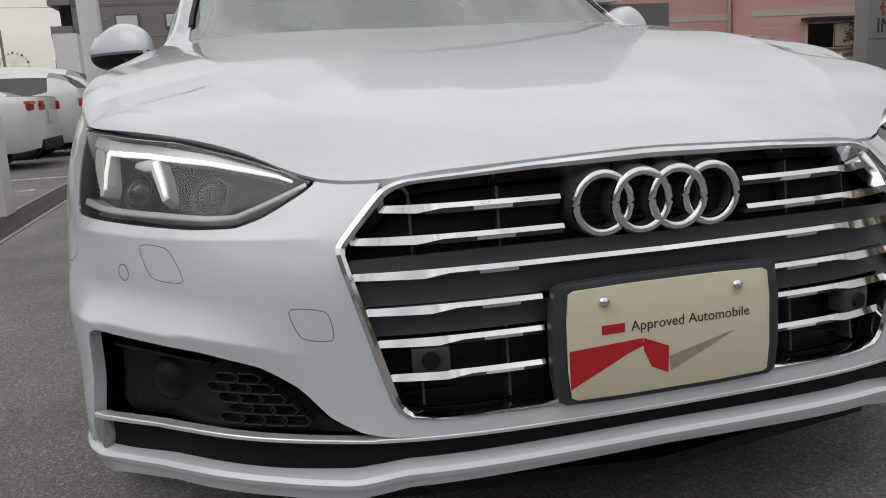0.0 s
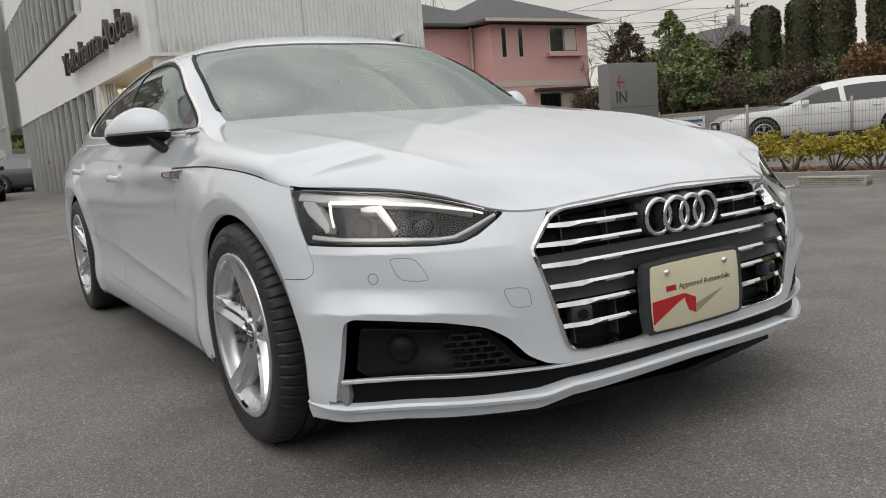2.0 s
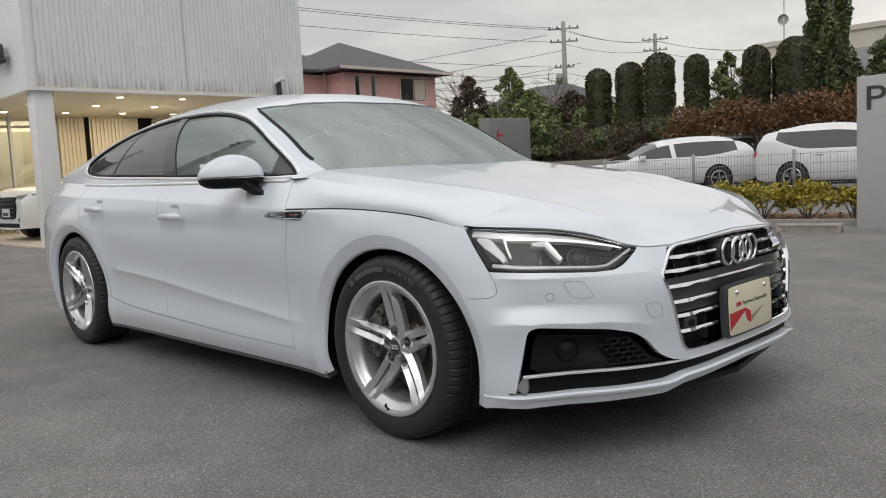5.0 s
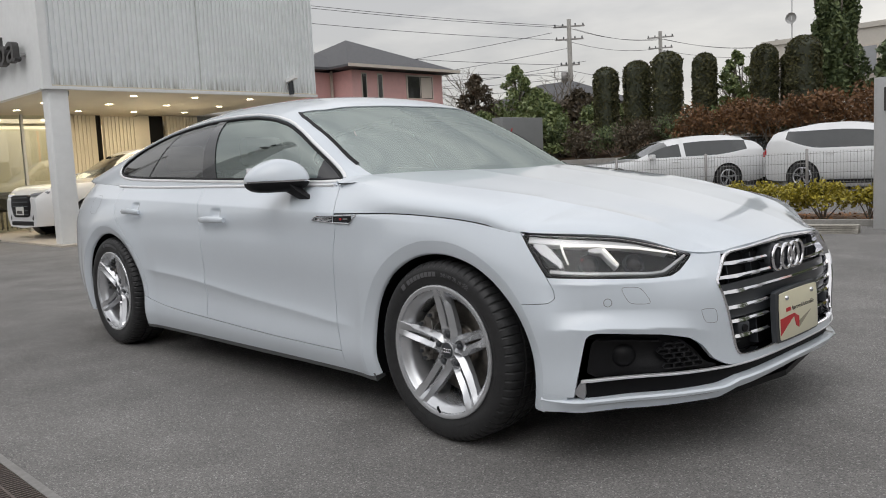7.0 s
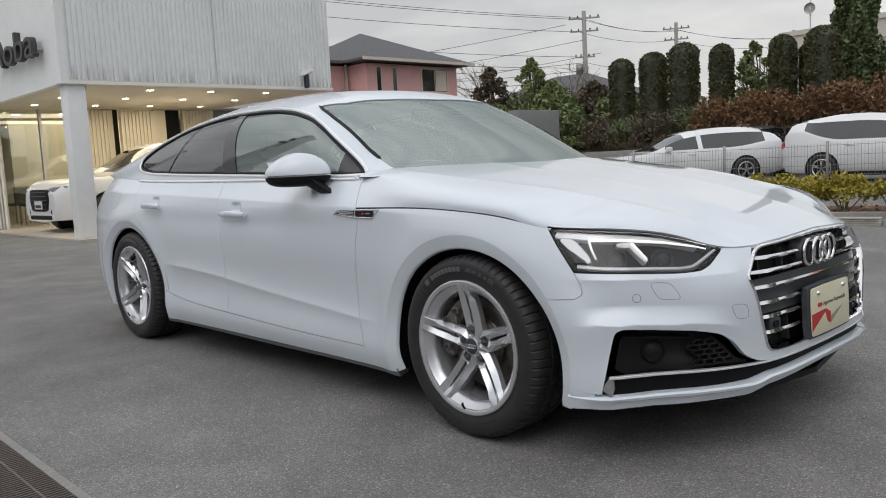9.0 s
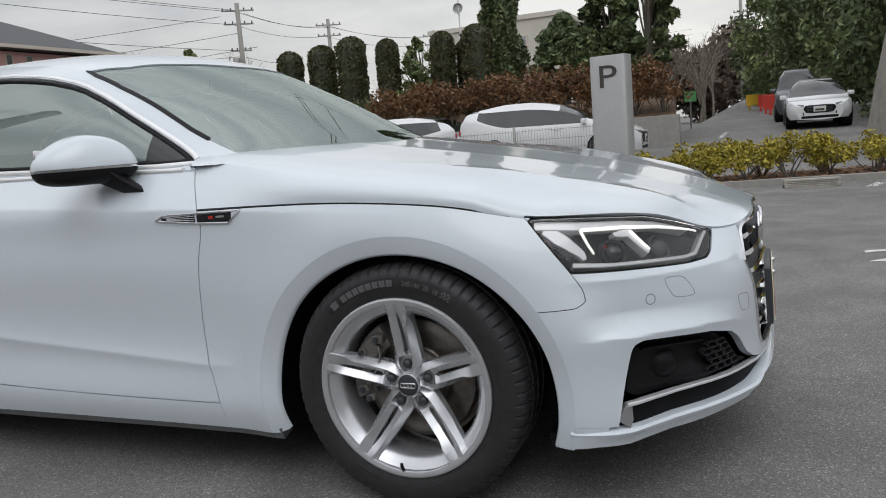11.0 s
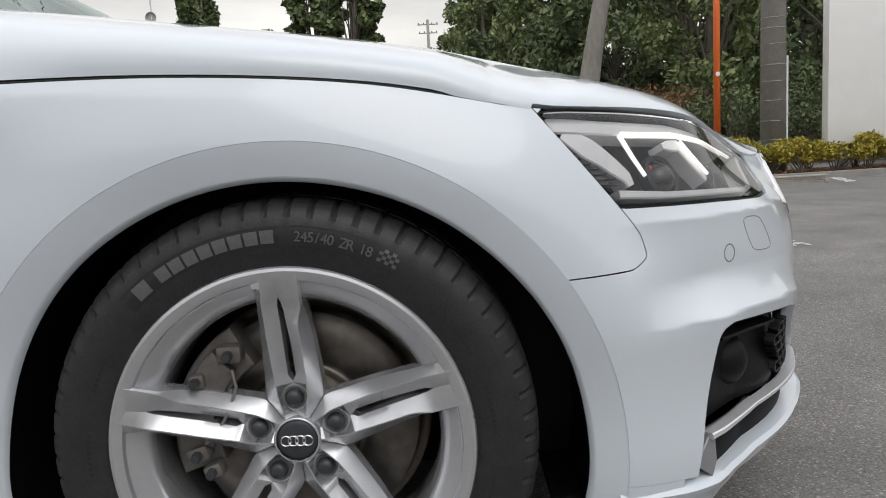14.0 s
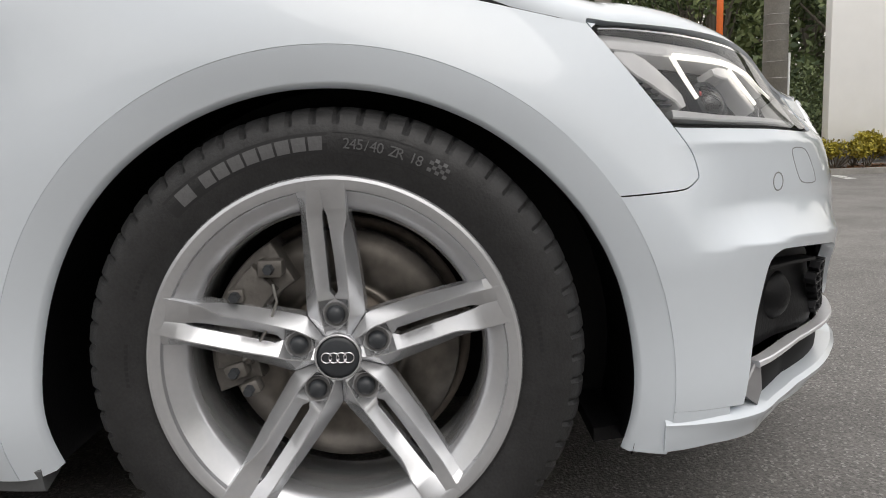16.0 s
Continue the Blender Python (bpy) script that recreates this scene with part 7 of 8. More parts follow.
for y in np.arange(17.7, 32.7, 1.05):
    part("mullion", cube(X0 - 0.03, y - 0.03, 4.19, X0 + 0.08, y + 0.03, 6.2), MULLION, b)
part("window_sill", cube(X0 - 0.03, 17.7, 4.18, X0 + 0.09, 32.6, 4.25), BLACK_PLASTIC, b)
# letters on brackets
word = letters("Yokohama Aoba", 1.0, 0.10)
wide = max(v.co.x for v in word.verts) - min(v.co.x for v in word.verts)
turned(word, pose(X0 - 0.14, 15.75, 3.0, 90, 0, -90) @ Matrix.Diagonal((7.5 / wide, 0.72, 1, 1)))
part("sign_word", word, SIGN_LETTER, b, "dark raised letters")
for y in np.arange(12.1, 19.4, 0.61):
    part("letter_bracket", cube(X0 - 0.09, y - 0.03, 3.10, X0 - 0.002, y + 0.03, 3.14, 0.004), SIGN_GREY, b)
# canopy, column, floor
part("soffit", cube(X0 + 0.01, Y0 + 0.01, ZS - 0.03, X1 - 0.01, 20.0, ZS + 0.02), CREAM, b, "cream canopy ceiling")
col = part("column", cube(1.80, 11.46, 0, 2.10, 11.76, ZS - 0.03, 0.006), WHITE_WALL, b, "white square column", 40)
part("column_collar", cube(2.10, 11.50, ZS - 0.14, 2.13, 11.56, ZS - 0.06), STEEL, b)
part("canopy_floor", cube(X0 - 0.05, 11.15, -0.02, 7.4, 16.45, 0.028), TILE, b, "beige tiled floor")
for x in (2.35, 3.55, 4.75, 5.95):
    for y in (12.3, 13.9, 15.5):
        part("downlight", turned(lathe([(0.0, 0), (0.048, 0), (0.058, -0.004), (0.062, 0.0)], 20, "z"), pose(x + 0.2 * (y > 13), y, ZS - 0.033)), WARM, b, "round warm downlight")
for y in (12.8, 15.0):
    lp = new("canopy_lamp", bpy.data.lights.new("canopy_lamp", "AREA"))
    lp.data.energy, lp.data.size, lp.data.size_y, lp.data.shape, lp.data.color = 45, 4.0, 1.2, "RECTANGLE", (1.0, 0.83, 0.58)
    lp.matrix_world = look((4.3, y, ZS - 0.06), (4.3, y, 0))
# security camera at the eave
cm = empty("security_camera", 6.30, Y0 - 0.10, ZS - 0.02, "small white security camera under the eave", "camera")
part("housing", turned(cube(-0.05, -0.12, -0.04, 0.05, 0.12, 0.04, 0.01), pose(0, 0, 0.30, -18, 0, 20)), WHITE_WALL, cm)
part("arm", cube(-0.02, -0.02, 0.0, 0.02, 0.10, 0.28, 0.004), DARK_GREY, cm)
# showroom front under the canopy
part("end_pier", cube(X0, 16.35, 0, X0 + 0.12, 16.75, ZS - 0.03), CLAD, b)
for k in range(4):
    part("pier_rib", cube(X0 + 0.125 + 0.058 * k, 16.36, 0.02, X0 + 0.155 + 0.058 * k, 16.42, ZS - 0.03), CLAD, b)
part("pier_back", cube(X0 + 0.12, 16.42, 0, X0 + 0.36, 16.75, ZS - 0.03), CLAD, b)
for x0, x1 in ((2.10, 2.90), (2.95, 3.84)):
    part("shop_pane", cube(x0, 16.50, 0.05, x1, 16.515, ZS - 0.05), PANE, b, "clear shop window pane")
for x in (2.10, 2.925, 3.86):
    part("shop_mullion", cube(x - 0.025, 16.46, 0, x + 0.025, 16.55, ZS - 0.03), MULLION, b)


def ribbed(name, x0, x1, y, z0, z1, material):
    for k in range(int((x1 - x0) / 0.085)):
        part("wall_slat", cube(x0 + 0.085 * k, y - 0.02, z0, x0 + 0.085 * k + 0.05, y + 0.005, z1), material, b)
    part(name, cube(x0, y + 0.005, z0, x1, y + 0.12, z1), material, b)


ribbed("ribbed_wall", 3.90, 4.46, 16.42, 0.02, ZS - 0.04, CREAM)
# black sheet in place of the shade in the gap between the walls
part("dark_doorway", cube(4.46, 16.55, 0.0, 4.62, 16.60, ZS - 0.03), BLACK_PLASTIC, b)
ribbed("sliding_wall", 4.55, 5.38, 16.20, 0.05, ZS - 0.08, CREAM)
part("white_partition", cube(5.38, 16.3, 0, 5.65, 16.45, ZS - 0.04), CREAM, b)
# another black sheet, for the shade inside the opening
part("dark_opening", cube(5.65, 16.62, 0, 6.14, 16.70, ZS - 0.03), BLACK_PLASTIC, b)
ribbed("far_ribbed_wall", 6.14, 6.95, 16.42, 0.05, ZS - 0.04, CREAM)
part("side_shutter", cube(6.95, 16.5, 0, 10.2, 16.62, ZS - 0.04), SIGN_DARK, b, "grey rolling shutter")
part("rear_canopy", cube(X1 - 0.01, 15.9, ZS - 0.03, 8.6, 22, ZS + 0.12), WHITE_WALL, b)
# inside the showroom
part("showroom_floor", cube(X0 + 0.1, 16.46, -0.02, 11, Y1, 0.026), TILE, b)
part("showroom_ceiling", cube(X0 + 0.1, 20.01, ZS - 0.03, 11, Y1, ZS + 0.01), CREAM, b)
part("showroom_back", cube(X1 + 3.0, 16.76, 0, X1 + 3.1, Y1, ZS - 0.03), CREAM, b)
part("showroom_partition", cube(3.6, 24.0, 0.0, X1 + 3, 24.1, ZS - 0.03), CREAM, b)
part("inner_wall", cube(3.05, 19.2, 0.026, 6.8, 19.3, ZS - 0.03), CREAM, b)
part("display_wall", cube(2.3, 21.5, 0.026, 3.0, 21.6, 1.9), WHITE_WALL, b)
for k, y in enumerate((18.5, 26.0, 32.0)):
    lp = new("showroom_lamp", bpy.data.lights.new("showroom_lamp", "AREA"))
    lp.data.energy, lp.data.size, lp.data.size_y, lp.data.shape, lp.data.color = 90, 4.5, 3.0, "RECTANGLE", (1.0, 0.84, 0.60)
    lp.matrix_world = look((5.2, y, ZS - 0.08), (5.2, y, 0))
for x in (2.9, 3.9, 4.9, 5.9):
    for y in (18.0, 20.0, 22.3):
        part("downlight", turned(lathe([(0.0, 0), (0.05, 0), (0.065, -0.004), (0.07, 0.0)], 16, "z"), pose(x, y, ZS - 0.034)), WARM, b)
for x, y in ((2.9, 17.6), (3.3, 18.3), (2.8, 18.9)):
    ch = empty("office_chair", x, y, 0.026, "dark visitor chair behind the showroom glass", "chair", "visitor chairs")
    part("seat", cube(-0.22, -0.22, 0.42, 0.22, 0.22, 0.48, 0.02), CLOTH, ch)
    part("backrest", turned(cube(-0.22, 0.20, 0.48, 0.22, 0.25, 0.86, 0.02), pose(0, 0, 0, 0, 0, 40)), CLOTH, ch)
    for sx in (-0.19, 0.19):
        for sy in (-0.19, 0.19):
            part("leg", cube(sx - 0.012, sy - 0.012, 0, sx + 0.012, sy + 0.012, 0.42), STEEL, ch)
dk = empty("showroom_desk", 3.6, 17.9, 0.026, "pale desk behind the showroom glass", "desk")
part("desktop", cube(-0.5, -0.35, 0.70, 0.5, 0.35, 0.74, 0.005), WHITE_WALL, dk)
part("desk_base", cube(-0.06, -0.06, 0, 0.06, 0.06, 0.70), STEEL, dk)
# glass front along the long side
for k, y in enumerate(np.arange(16.8, 33.5, 1.12)):
    part("front_pane", cube(X0 + 0.04, y + 0.03, 0.05, X0 + 0.055, y + 1.09, ZS - 0.06), PANE, b, "tall showroom pane")
    part("front_mullion", cube(X0 - 0.03, y - 0.03, 0, X0 + 0.08, y + 0.03, ZS - 0.05), MULLION, b)
# glazed stair tower at the far end
for k, y in enumerate(np.arange(33.6, 41.8, 0.9)):
    part("tower_pane", cube(X0 - 0.46, y + 0.03, 0.05, X0 - 0.44, y + 0.87, 8.1), PANE, b, "tall tower pane")
    part("tower_mullion", cube(X0 - 0.52, y - 0.03, 0, X0 - 0.40, y + 0.03, 8.15), MULLION, b)
for z in (2.6, 5.3, 8.1):
    part("tower_band", cube(X0 - 0.50, 33.5, z - 0.05, X0 - 0.42, 42, z + 0.05), MULLION, b)
part("tower_back", cube(X0 + 0.9, 34, 0, X0 + 1.0, 42, 8.1), CREAM, b)

# ---- pink house ----
h = empty("pink_house", 0, 0, 0, "pink sided two-storey house with grey hipped roof", "house")
SIDING = PINK
hx0, hx1, hy0, hy1, he = 17.95, 23.1, 24.0, 31.0, 5.10
part("front_wall", cube(hx0, hy0, 0, hx1, hy1, he), SIDING, h)
part("left_wing", cube(11.5, hy0 + 1.3, 0, hx0, hy1, he), SIDING, h)
for k in range(30):
    z = 0.15 + 0.165 * k
    part("siding_lap", cube(hx0 - 0.004, hy0 - 0.012, z, hx1 + 0.012, hy0 + 0.001, z + 0.155), SIDING, h)
    part("siding_lap", cube(11.5, hy0 + 1.288, z, hx0 - 0.005, hy0 + 1.301, z + 0.155), SIDING, h)
CREAMW = mat("cream_trim", (0.60, 0.54, 0.47), 0.6, 0, 0, 0, 20, 0.04)
part("storey_band", cube(hx0 - 0.03, hy0 - 0.03, 2.62, hx1 + 0.03, hy0, 2.84), CREAMW, h)
part("storey_band", cube(11.5, hy0 + 1.27, 2.62, hx0, hy0 + 1.3, 2.84), CREAMW, h)


def hip(name, x0, x1, y0, y1, z0, z1, over, run):
    bm = bmesh.new()
    a = [bm.verts.new(c) for c in ((x0 - over, y0 - over, z0), (x1 + over, y0 - over, z0), (x1 + over, y1 + over, z0), (x0 - over, y1 + over, z0))]
    c = [bm.verts.new(c) for c in ((x0 - over, y0 - over, z0 + 0.10), (x1 + over, y0 - over, z0 + 0.10), (x1 + over, y1 + over, z0 + 0.10), (x0 - over, y1 + over, z0 + 0.10))]
    r = [bm.verts.new((x0 + run, (y0 + y1) / 2, z1)), bm.verts.new((x1 - run, (y0 + y1) / 2, z1))]
    bm.faces.new(a[::-1])
    for i in range(4):
        bm.faces.new((a[i], a[(i + 1) % 4], c[(i + 1) % 4], c[i]))
    bm.faces.new((c[0], c[1], r[1], r[0]))
    bm.faces.new((c[1], c[2], r[1]))
    bm.faces.new((c[2], c[3], r[0], r[1]))
    bm.faces.new((c[3], c[0], r[0]))
    bmesh.ops.recalc_face_normals(bm, faces=bm.faces)
    return part(name, bm, GREYTILE, h, "dark grey slate roof")


rf = hip("roof", hx0, hx1, hy0, hy1, 5.15, 6.95, 0.55, 2.55)
hip("wing_roof", 11.5, hx0 + 1.5, hy0 + 1.3, hy1 + 0.5, 5.15, 6.7, 0.5, 2.2)
for k in range(14):
    t = (k + 0.5) / 14
    part("snow_guard", cube(hx0 + 0.2 + (hx1 - hx0 - 0.4) * t, hy0 - 0.10, 5.36, hx0 + 0.29 + (hx1 - hx0 - 0.4) * t, hy0 + 0.0, 5.44), DARK_GREY, rf)
part("gutter", cube(hx0 - 0.6, hy0 - 0.63, 5.14, hx1 + 0.6, hy0 - 0.55, 5.26), CREAMW, h)
part("downpipe", cube(17.78, hy0 + 1.15, 0, 17.86, hy0 + 1.25, 5.15), CREAMW, h)


def house_window(x0, x1, z0, z1, y):
    w = part("window", cube(x0, y - 0.05, z0, x1, y, z1), CREAMW, h, "cream framed window")
    part("pane", cube(x0 + 0.07, y - 0.056, z0 + 0.07, (x0 + x1) / 2 - 0.02, y - 0.051, z1 - 0.07), GLOSS_BLACK, w)
    part("pane", cube((x0 + x1) / 2 + 0.02, y - 0.056, z0 + 0.07, x1 - 0.07, y - 0.051, z1 - 0.07), GLOSS_BLACK, w)
    part("curtain", cube((x0 + x1) / 2 + 0.05, y - 0.059, z0 + 0.09, x1 - 0.1, y - 0.0565, z1 - 0.09), CREAMW, w)


house_window(20.9, 22.5, 3.95, 5.02, hy0 - 0.012)
part("window_box", cube(20.75, hy0 - 0.25, 3.80, 22.65, hy0, 3.95), SIDING, h)
for x in (18.42, 19.28):
    w = part("slit_window", cube(x, hy0 - 0.03, 3.75, x + 0.30, hy0 - 0.011, 5.0), CREAMW, h)
    part("pane", cube(x + 0.05, hy0 - 0.036, 3.82, x + 0.25, hy0 - 0.031, 4.95), GLOSS_BLACK, w)
house_window(20.2, 22.6, 1.35, 2.35, hy0 - 0.012)
part("awning", cube(20.0, hy0 - 0.45, 2.42, 22.8, hy0, 2.50), DARK_GREY, h)
house_window(13.2, 14.8, 3.9, 4.95, hy0 + 1.288)
an = empty("roof_antenna", 17.3, 27.0, 6.6, "thin steel roof antenna with stays", "antenna")
an.location[2] = 6.4
part("mast", tube([(0, 0, -0.3), (0, 0, 1.9)], 0.025, 6), STEEL, an)
for a in range(4):
    part("stay", tube([(0, 0, 0.7), (0.5 * math.cos(a * 1.57 + .7), 0.5 * math.sin(a * 1.57 + .7), -0.25)], 0.01, 5), STEEL, an)
for z in (1.3, 1.6):
    part("element", tube([(-0.4, 0, z), (0.4, 0, z)], 0.012, 5), STEEL, an)

# ---- houses behind ----
def far_house(name, label, x0, y0, x1, y1, z, roof, wall, windows):
    o = empty(name, (x0 + x1) / 2, (y0 + y1) / 2, 0, label, "house")
    cx, cy = (x0 + x1) / 2, (y0 + y1) / 2
    part("wall", cube(x0 - cx, y0 - cy, 0, x1 - cx, y1 - cy, z), wall, o)
    if roof:
        bm = bmesh.new()
        a = [bm.verts.new(c) for c in ((x0 - cx - .6, y0 - cy - .6, z), (x1 - cx + .6, y0 - cy - .6, z), (x1 - cx + .6, y1 - cy + .6, z), (x0 - cx - .6, y1 - cy + .6, z))]
        r = [bm.verts.new((0, (y0 - cy) * 0.35, z + roof)), bm.verts.new((0, (y1 - cy) * 0.35, z + roof))]
        for q in ((a[0], a[1], r[0]), (a[1], a[2], r[1], r[0]), (a[2], a[3], r[1]), (a[3], a[0], r[0], r[1])):
            bm.faces.new(q)
        bm.faces.new(a[::-1])
        bmesh.ops.recalc_face_normals(bm, faces=bm.faces)
        part("roof", bm, GREYTILE, o, "grey hipped roof")
    else:
        part("parapet", cube(x0 - cx - 0.1, y0 - cy - 0.1, z, x1 - cx + 0.1, y1 - cy + 0.1, z + 0.25), wall, o)
    for side, a, zz, w, hh in windows:
        if side == "x":
            fr = part("window", cube(x0 - cx - 0.04, a - w / 2, zz, x0 - cx, a + w / 2, zz + hh), CREAMW, o)
            part("pane", cube(x0 - cx - 0.05, a - w / 2 + 0.08, zz + 0.08, x0 - cx - 0.041, a + w / 2 - 0.08, zz + hh - 0.08), LENS_GREY, fr)
    return o


BEIGE = mat("beige_render_wall", (0.60, 0.565, 0.51), 0.8, 0, 0, 0.1, 10, 0.06)
TAUPE = mat("taupe_render_wall", (0.24, 0.21, 0.18), 0.8, 0, 0, 0.1, 10, 0.08)
far_house("grey_roofed_house", "low house with a grey hipped roof behind shrubs", 40, 29, 47, 37, 4.85, 1.65, TAUPE, [("x", -1, 3.2, 1.6, 1.0)])
far_house("beige_house", "beige flat-roofed house behind conifers", 40, 9.1, 48, 13.2, 6.7, 0, BEIGE, [("x", 0.2, 4.4, 0.8, 1.5), ("x", -1.3, 4.4, 0.6, 1.5)])
far_house("beige_annex", "low beige flat-roofed annex", 41, 13.3, 48, 17.0, 6.6, 0, BEIGE, [("x", 0.9, 4.2, 1.0, 1.0)])

# ---- planted bank behind the second lot ----
tagged(part("bank_wall", cube(20.4, 1.36, -0.1, 20.65, 24, 1.0, 0.01), CONCRETE), "low dark concrete retaining wall", "wall", kind="structure")
bm = bmesh.new()
plan = [(20.65, 1.45, 0.85), (24.0, 1.85, 1.6), (32.0, 2.6, 1.9), (32.0, 24.0, 1.9), (24.0, 24.0, 1.6), (20.65, 24.0, 0.85)]
foot, crown_ring = [bm.verts.new((x, y, -0.05)) for x, y, z in plan], [bm.verts.new(c) for c in plan]
for k in range(6):
    bm.faces.new((foot[k], foot[(k + 1) % 6], crown_ring[(k + 1) % 6], crown_ring[k]))
bm.faces.new((crown_ring[0], crown_ring[1], crown_ring[4], crown_ring[5]))
bm.faces.new((crown_ring[1], crown_ring[2], crown_ring[3], crown_ring[4]))
tagged(part("planted_bank", bm, SOIL), "soil bank under the shrubs", "bank", kind="structure")
rng = np.random.default_rng(31)
bank_z = lambda x: np.interp(x, [20.6, 24, 32], [0.85, 1.6, 1.9])
for k, y in enumerate(np.arange(1.95, 23, 0.80)):
    leaf = LEAF_RED if y < 11.5 else (LEAF_BROWN if k % 3 else LEAF_DARK)
    o = empty("bank_shrub", 21.6 + rng.uniform(-0.3, 0.3), y, float(bank_z(21.6)), {LEAF_RED: "rust-red leafy shrub on the bank", LEAF_BROWN: "dull brown winter shrub on the bank"}.get(leaf, "dark green shrub on the bank"), "shrub", "bank shrubs")
    hgt = 1.65 if y < 11.5 else 1.15
    tips = [(rng.uniform(-.6, .6), rng.uniform(-.5, .5), hgt * rng.uniform(0.35, 0.85)) for _ in range(10)]
    limbs(rng, (0, 0, -0.1), tips, 0.02, BARK, "stemwork", o)
    foliage("leafage", np.concatenate([clump(rng, 150, t, (0.42, 0.42, 0.36), 0.2) for t in tips]), 0.06, leaf, o, rng)
for k, (y, r, zt, leaf) in enumerate(((15.85, .52, 4.55, 0), (14.45, .55, 4.62, 0), (13.2, .60, 4.80, 0), (11.75, .44, 4.55, 0), (9.62, .47, 4.55, 0), (9.05, .36, 4.3, 0), (8.35, .58, 4.65, 0))):
    x = 24.0 + (0.8 if k == 5 else 0)
    o = empty("clipped_tree", x, y, float(bank_z(x)) - 0.05, "evergreen clipped into a tall round-topped column", "tree", "clipped column trees")
    hh = zt - float(bank_z(x))
    part("trunk", tube([(0, 0, -0.1), (0.02, 0, hh * 0.8)], 0.08, 8), BARK, o, "", 60)
    core = [(0.001, 0.05)] + [(r * 0.86 * float(np.clip((hh - z) / (r * 0.55), 0.0, 1)) ** 0.42, z) for z in np.concatenate([np.linspace(0.05, hh - 0.4, 8), np.linspace(hh - 0.33, hh - 0.05, 7)])] + [(0.001, hh - 0.05)]
    part("inner_growth", lathe(core, 24, "z"), LEAF, o, "dark inner growth", 50)
    n = 7000
    th, zz = rng.uniform(0, 2 * np.pi, n), rng.uniform(0.05, hh, n)
    dome = np.clip((hh - zz) / (r * 0.55), 0.0, 1) ** 0.42
    rr = r * dome * (0.93 + 0.05 * np.sin(3 * th + k) + 0.03 * np.sin(9 * zz)) * rng.uniform(0.80, 1.02, n)
    foliage("crown", np.stack([rr * np.cos(th), rr * np.sin(th), zz], 1), 0.06, LEAF_TOPIARY, o, rng)


# ---- trees ----
def leafy_tree(x, y, hgt, spread, leaf, label, seed, n=9000, size=0.16, trunk=0.18, conifer=False, low=0.12):
    rng = np.random.default_rng(seed)
    z = float(height(x, y)) if y < 2.0 else (float(bank_z(x)) if x < 33 and y > 2 else 0.0)
    o = empty("conifer_tree" if conifer else "evergreen_tree", x, y, z - 0.05, label, "tree", "evergreen trees")
    part("trunk", tube([(0, 0, -0.1), (rng.uniform(-.1, .1), 0, hgt * 0.4), (0, rng.uniform(-.1, .1), hgt * 0.85)], [trunk, trunk * 0.7, trunk * 0.2], 8), BARK, o, "", 60)
    cs, tips = [], []
    m = 110 if conifer else 70
    for k in range(m):
        t = low + (1 - low) * (k + rng.uniform(0, 1)) / m
        a = rng.uniform(0, 2 * np.pi)
        prof = (1 - t) ** 0.8 if conifer else np.sin(np.pi * min(1, 0.25 + 0.75 * t)) ** 0.7
        rad = spread * prof * rng.uniform(0.12 if conifer else 0.45, 1.0)
        c = np.array([rad * np.cos(a), rad * np.sin(a), hgt * t * 0.96])
        tips.append(c)
        s = spread * rng.uniform(0.22, 0.36) * (0.35 + 0.65 * prof)
        cs.append(clump(rng, n // m, c, (s, s, s * (0.7 if conifer else 0.8)), 0.3))
    limbs(rng, (0, 0, hgt * 0.25), [tuple(t) for t in tips[::3]], trunk * 0.25, BARK, "branchwork", o, 0.08)
    crown = np.concatenate(cs)
    if conifer:
        t, a = low + (1 - low) * rng.uniform(0, 1, n) ** 1.25, rng.uniform(0, 2 * np.pi, n)
        tier = 0.80 + 0.20 * np.sin(26 * t + 2.5 * np.sin(3 * a))
        rad = spread * (1 - t) ** 0.7 * tier * (0.30 + 0.70 * rng.uniform(0, 1, n) ** 0.5) * (0.9 + 0.15 * np.sin(5 * a + 9 * t))
        crown = np.stack([rad * np.cos(a), rad * np.sin(a), hgt * t - 0.16 * rad], 1)
    foliage("crown", crown, size, leaf, o, rng)
    return o


leafy_tree(28, 8.75, 9.6, 1.3, LEAF_DARK, "tall dark green conifer behind the clipped trees", 3, 24000, 0.10, conifer=True)
leafy_tree(26.5, 5.9, 3.3, 1.3, LEAF_DARK, "dark green evergreen tree on the bank", 4, 9000, 0.13)
leafy_tree(27.5, 4.3, 6.6, 1.25, LEAF_DARK, "broad evergreen tree on the bank", 5, 12000, 0.13)
leafy_tree(27.0, 2.95, 6.8, 1.05, LEAF_DARK, "dark broadleaved evergreen on the bank", 6, 12000, 0.13)
leafy_tree(24.3, 10.7, 3.0, 0.75, LEAF_MID, "young light green tree between clipped trees", 8, 2500, 0.09)
leafy_tree(23.3, 18.4, 2.1, 1.3, LEAF_MID, "bushy green tree behind the second lot", 9, 5000, 0.10)
leafy_tree(22.5, 21.0, 2.0, 1.2, LEAF_MID, "bushy green tree behind the second lot", 10, 5000, 0.10)
leafy_tree(25.0, 20.0, 2.6, 1.1, LEAF_MID, "bushy green tree behind the second lot", 11, 3500, 0.10)
for k, (y, hh) in enumerate(((18.6, 2.2), (20.4, 2.6), (22.3, 2.2), (24.2, 2.5), (26.4, 2.3))):
    leafy_tree(28 + 0.6 * (k % 2), y, hh + (1.7 if y > 24 else 0), 1.25, (LEAF_MID, LEAF_BROWN, LEAF_DARK)[k % 3], "bushy winter-green tree in front of the far house", 60 + k, 4500, 0.10)
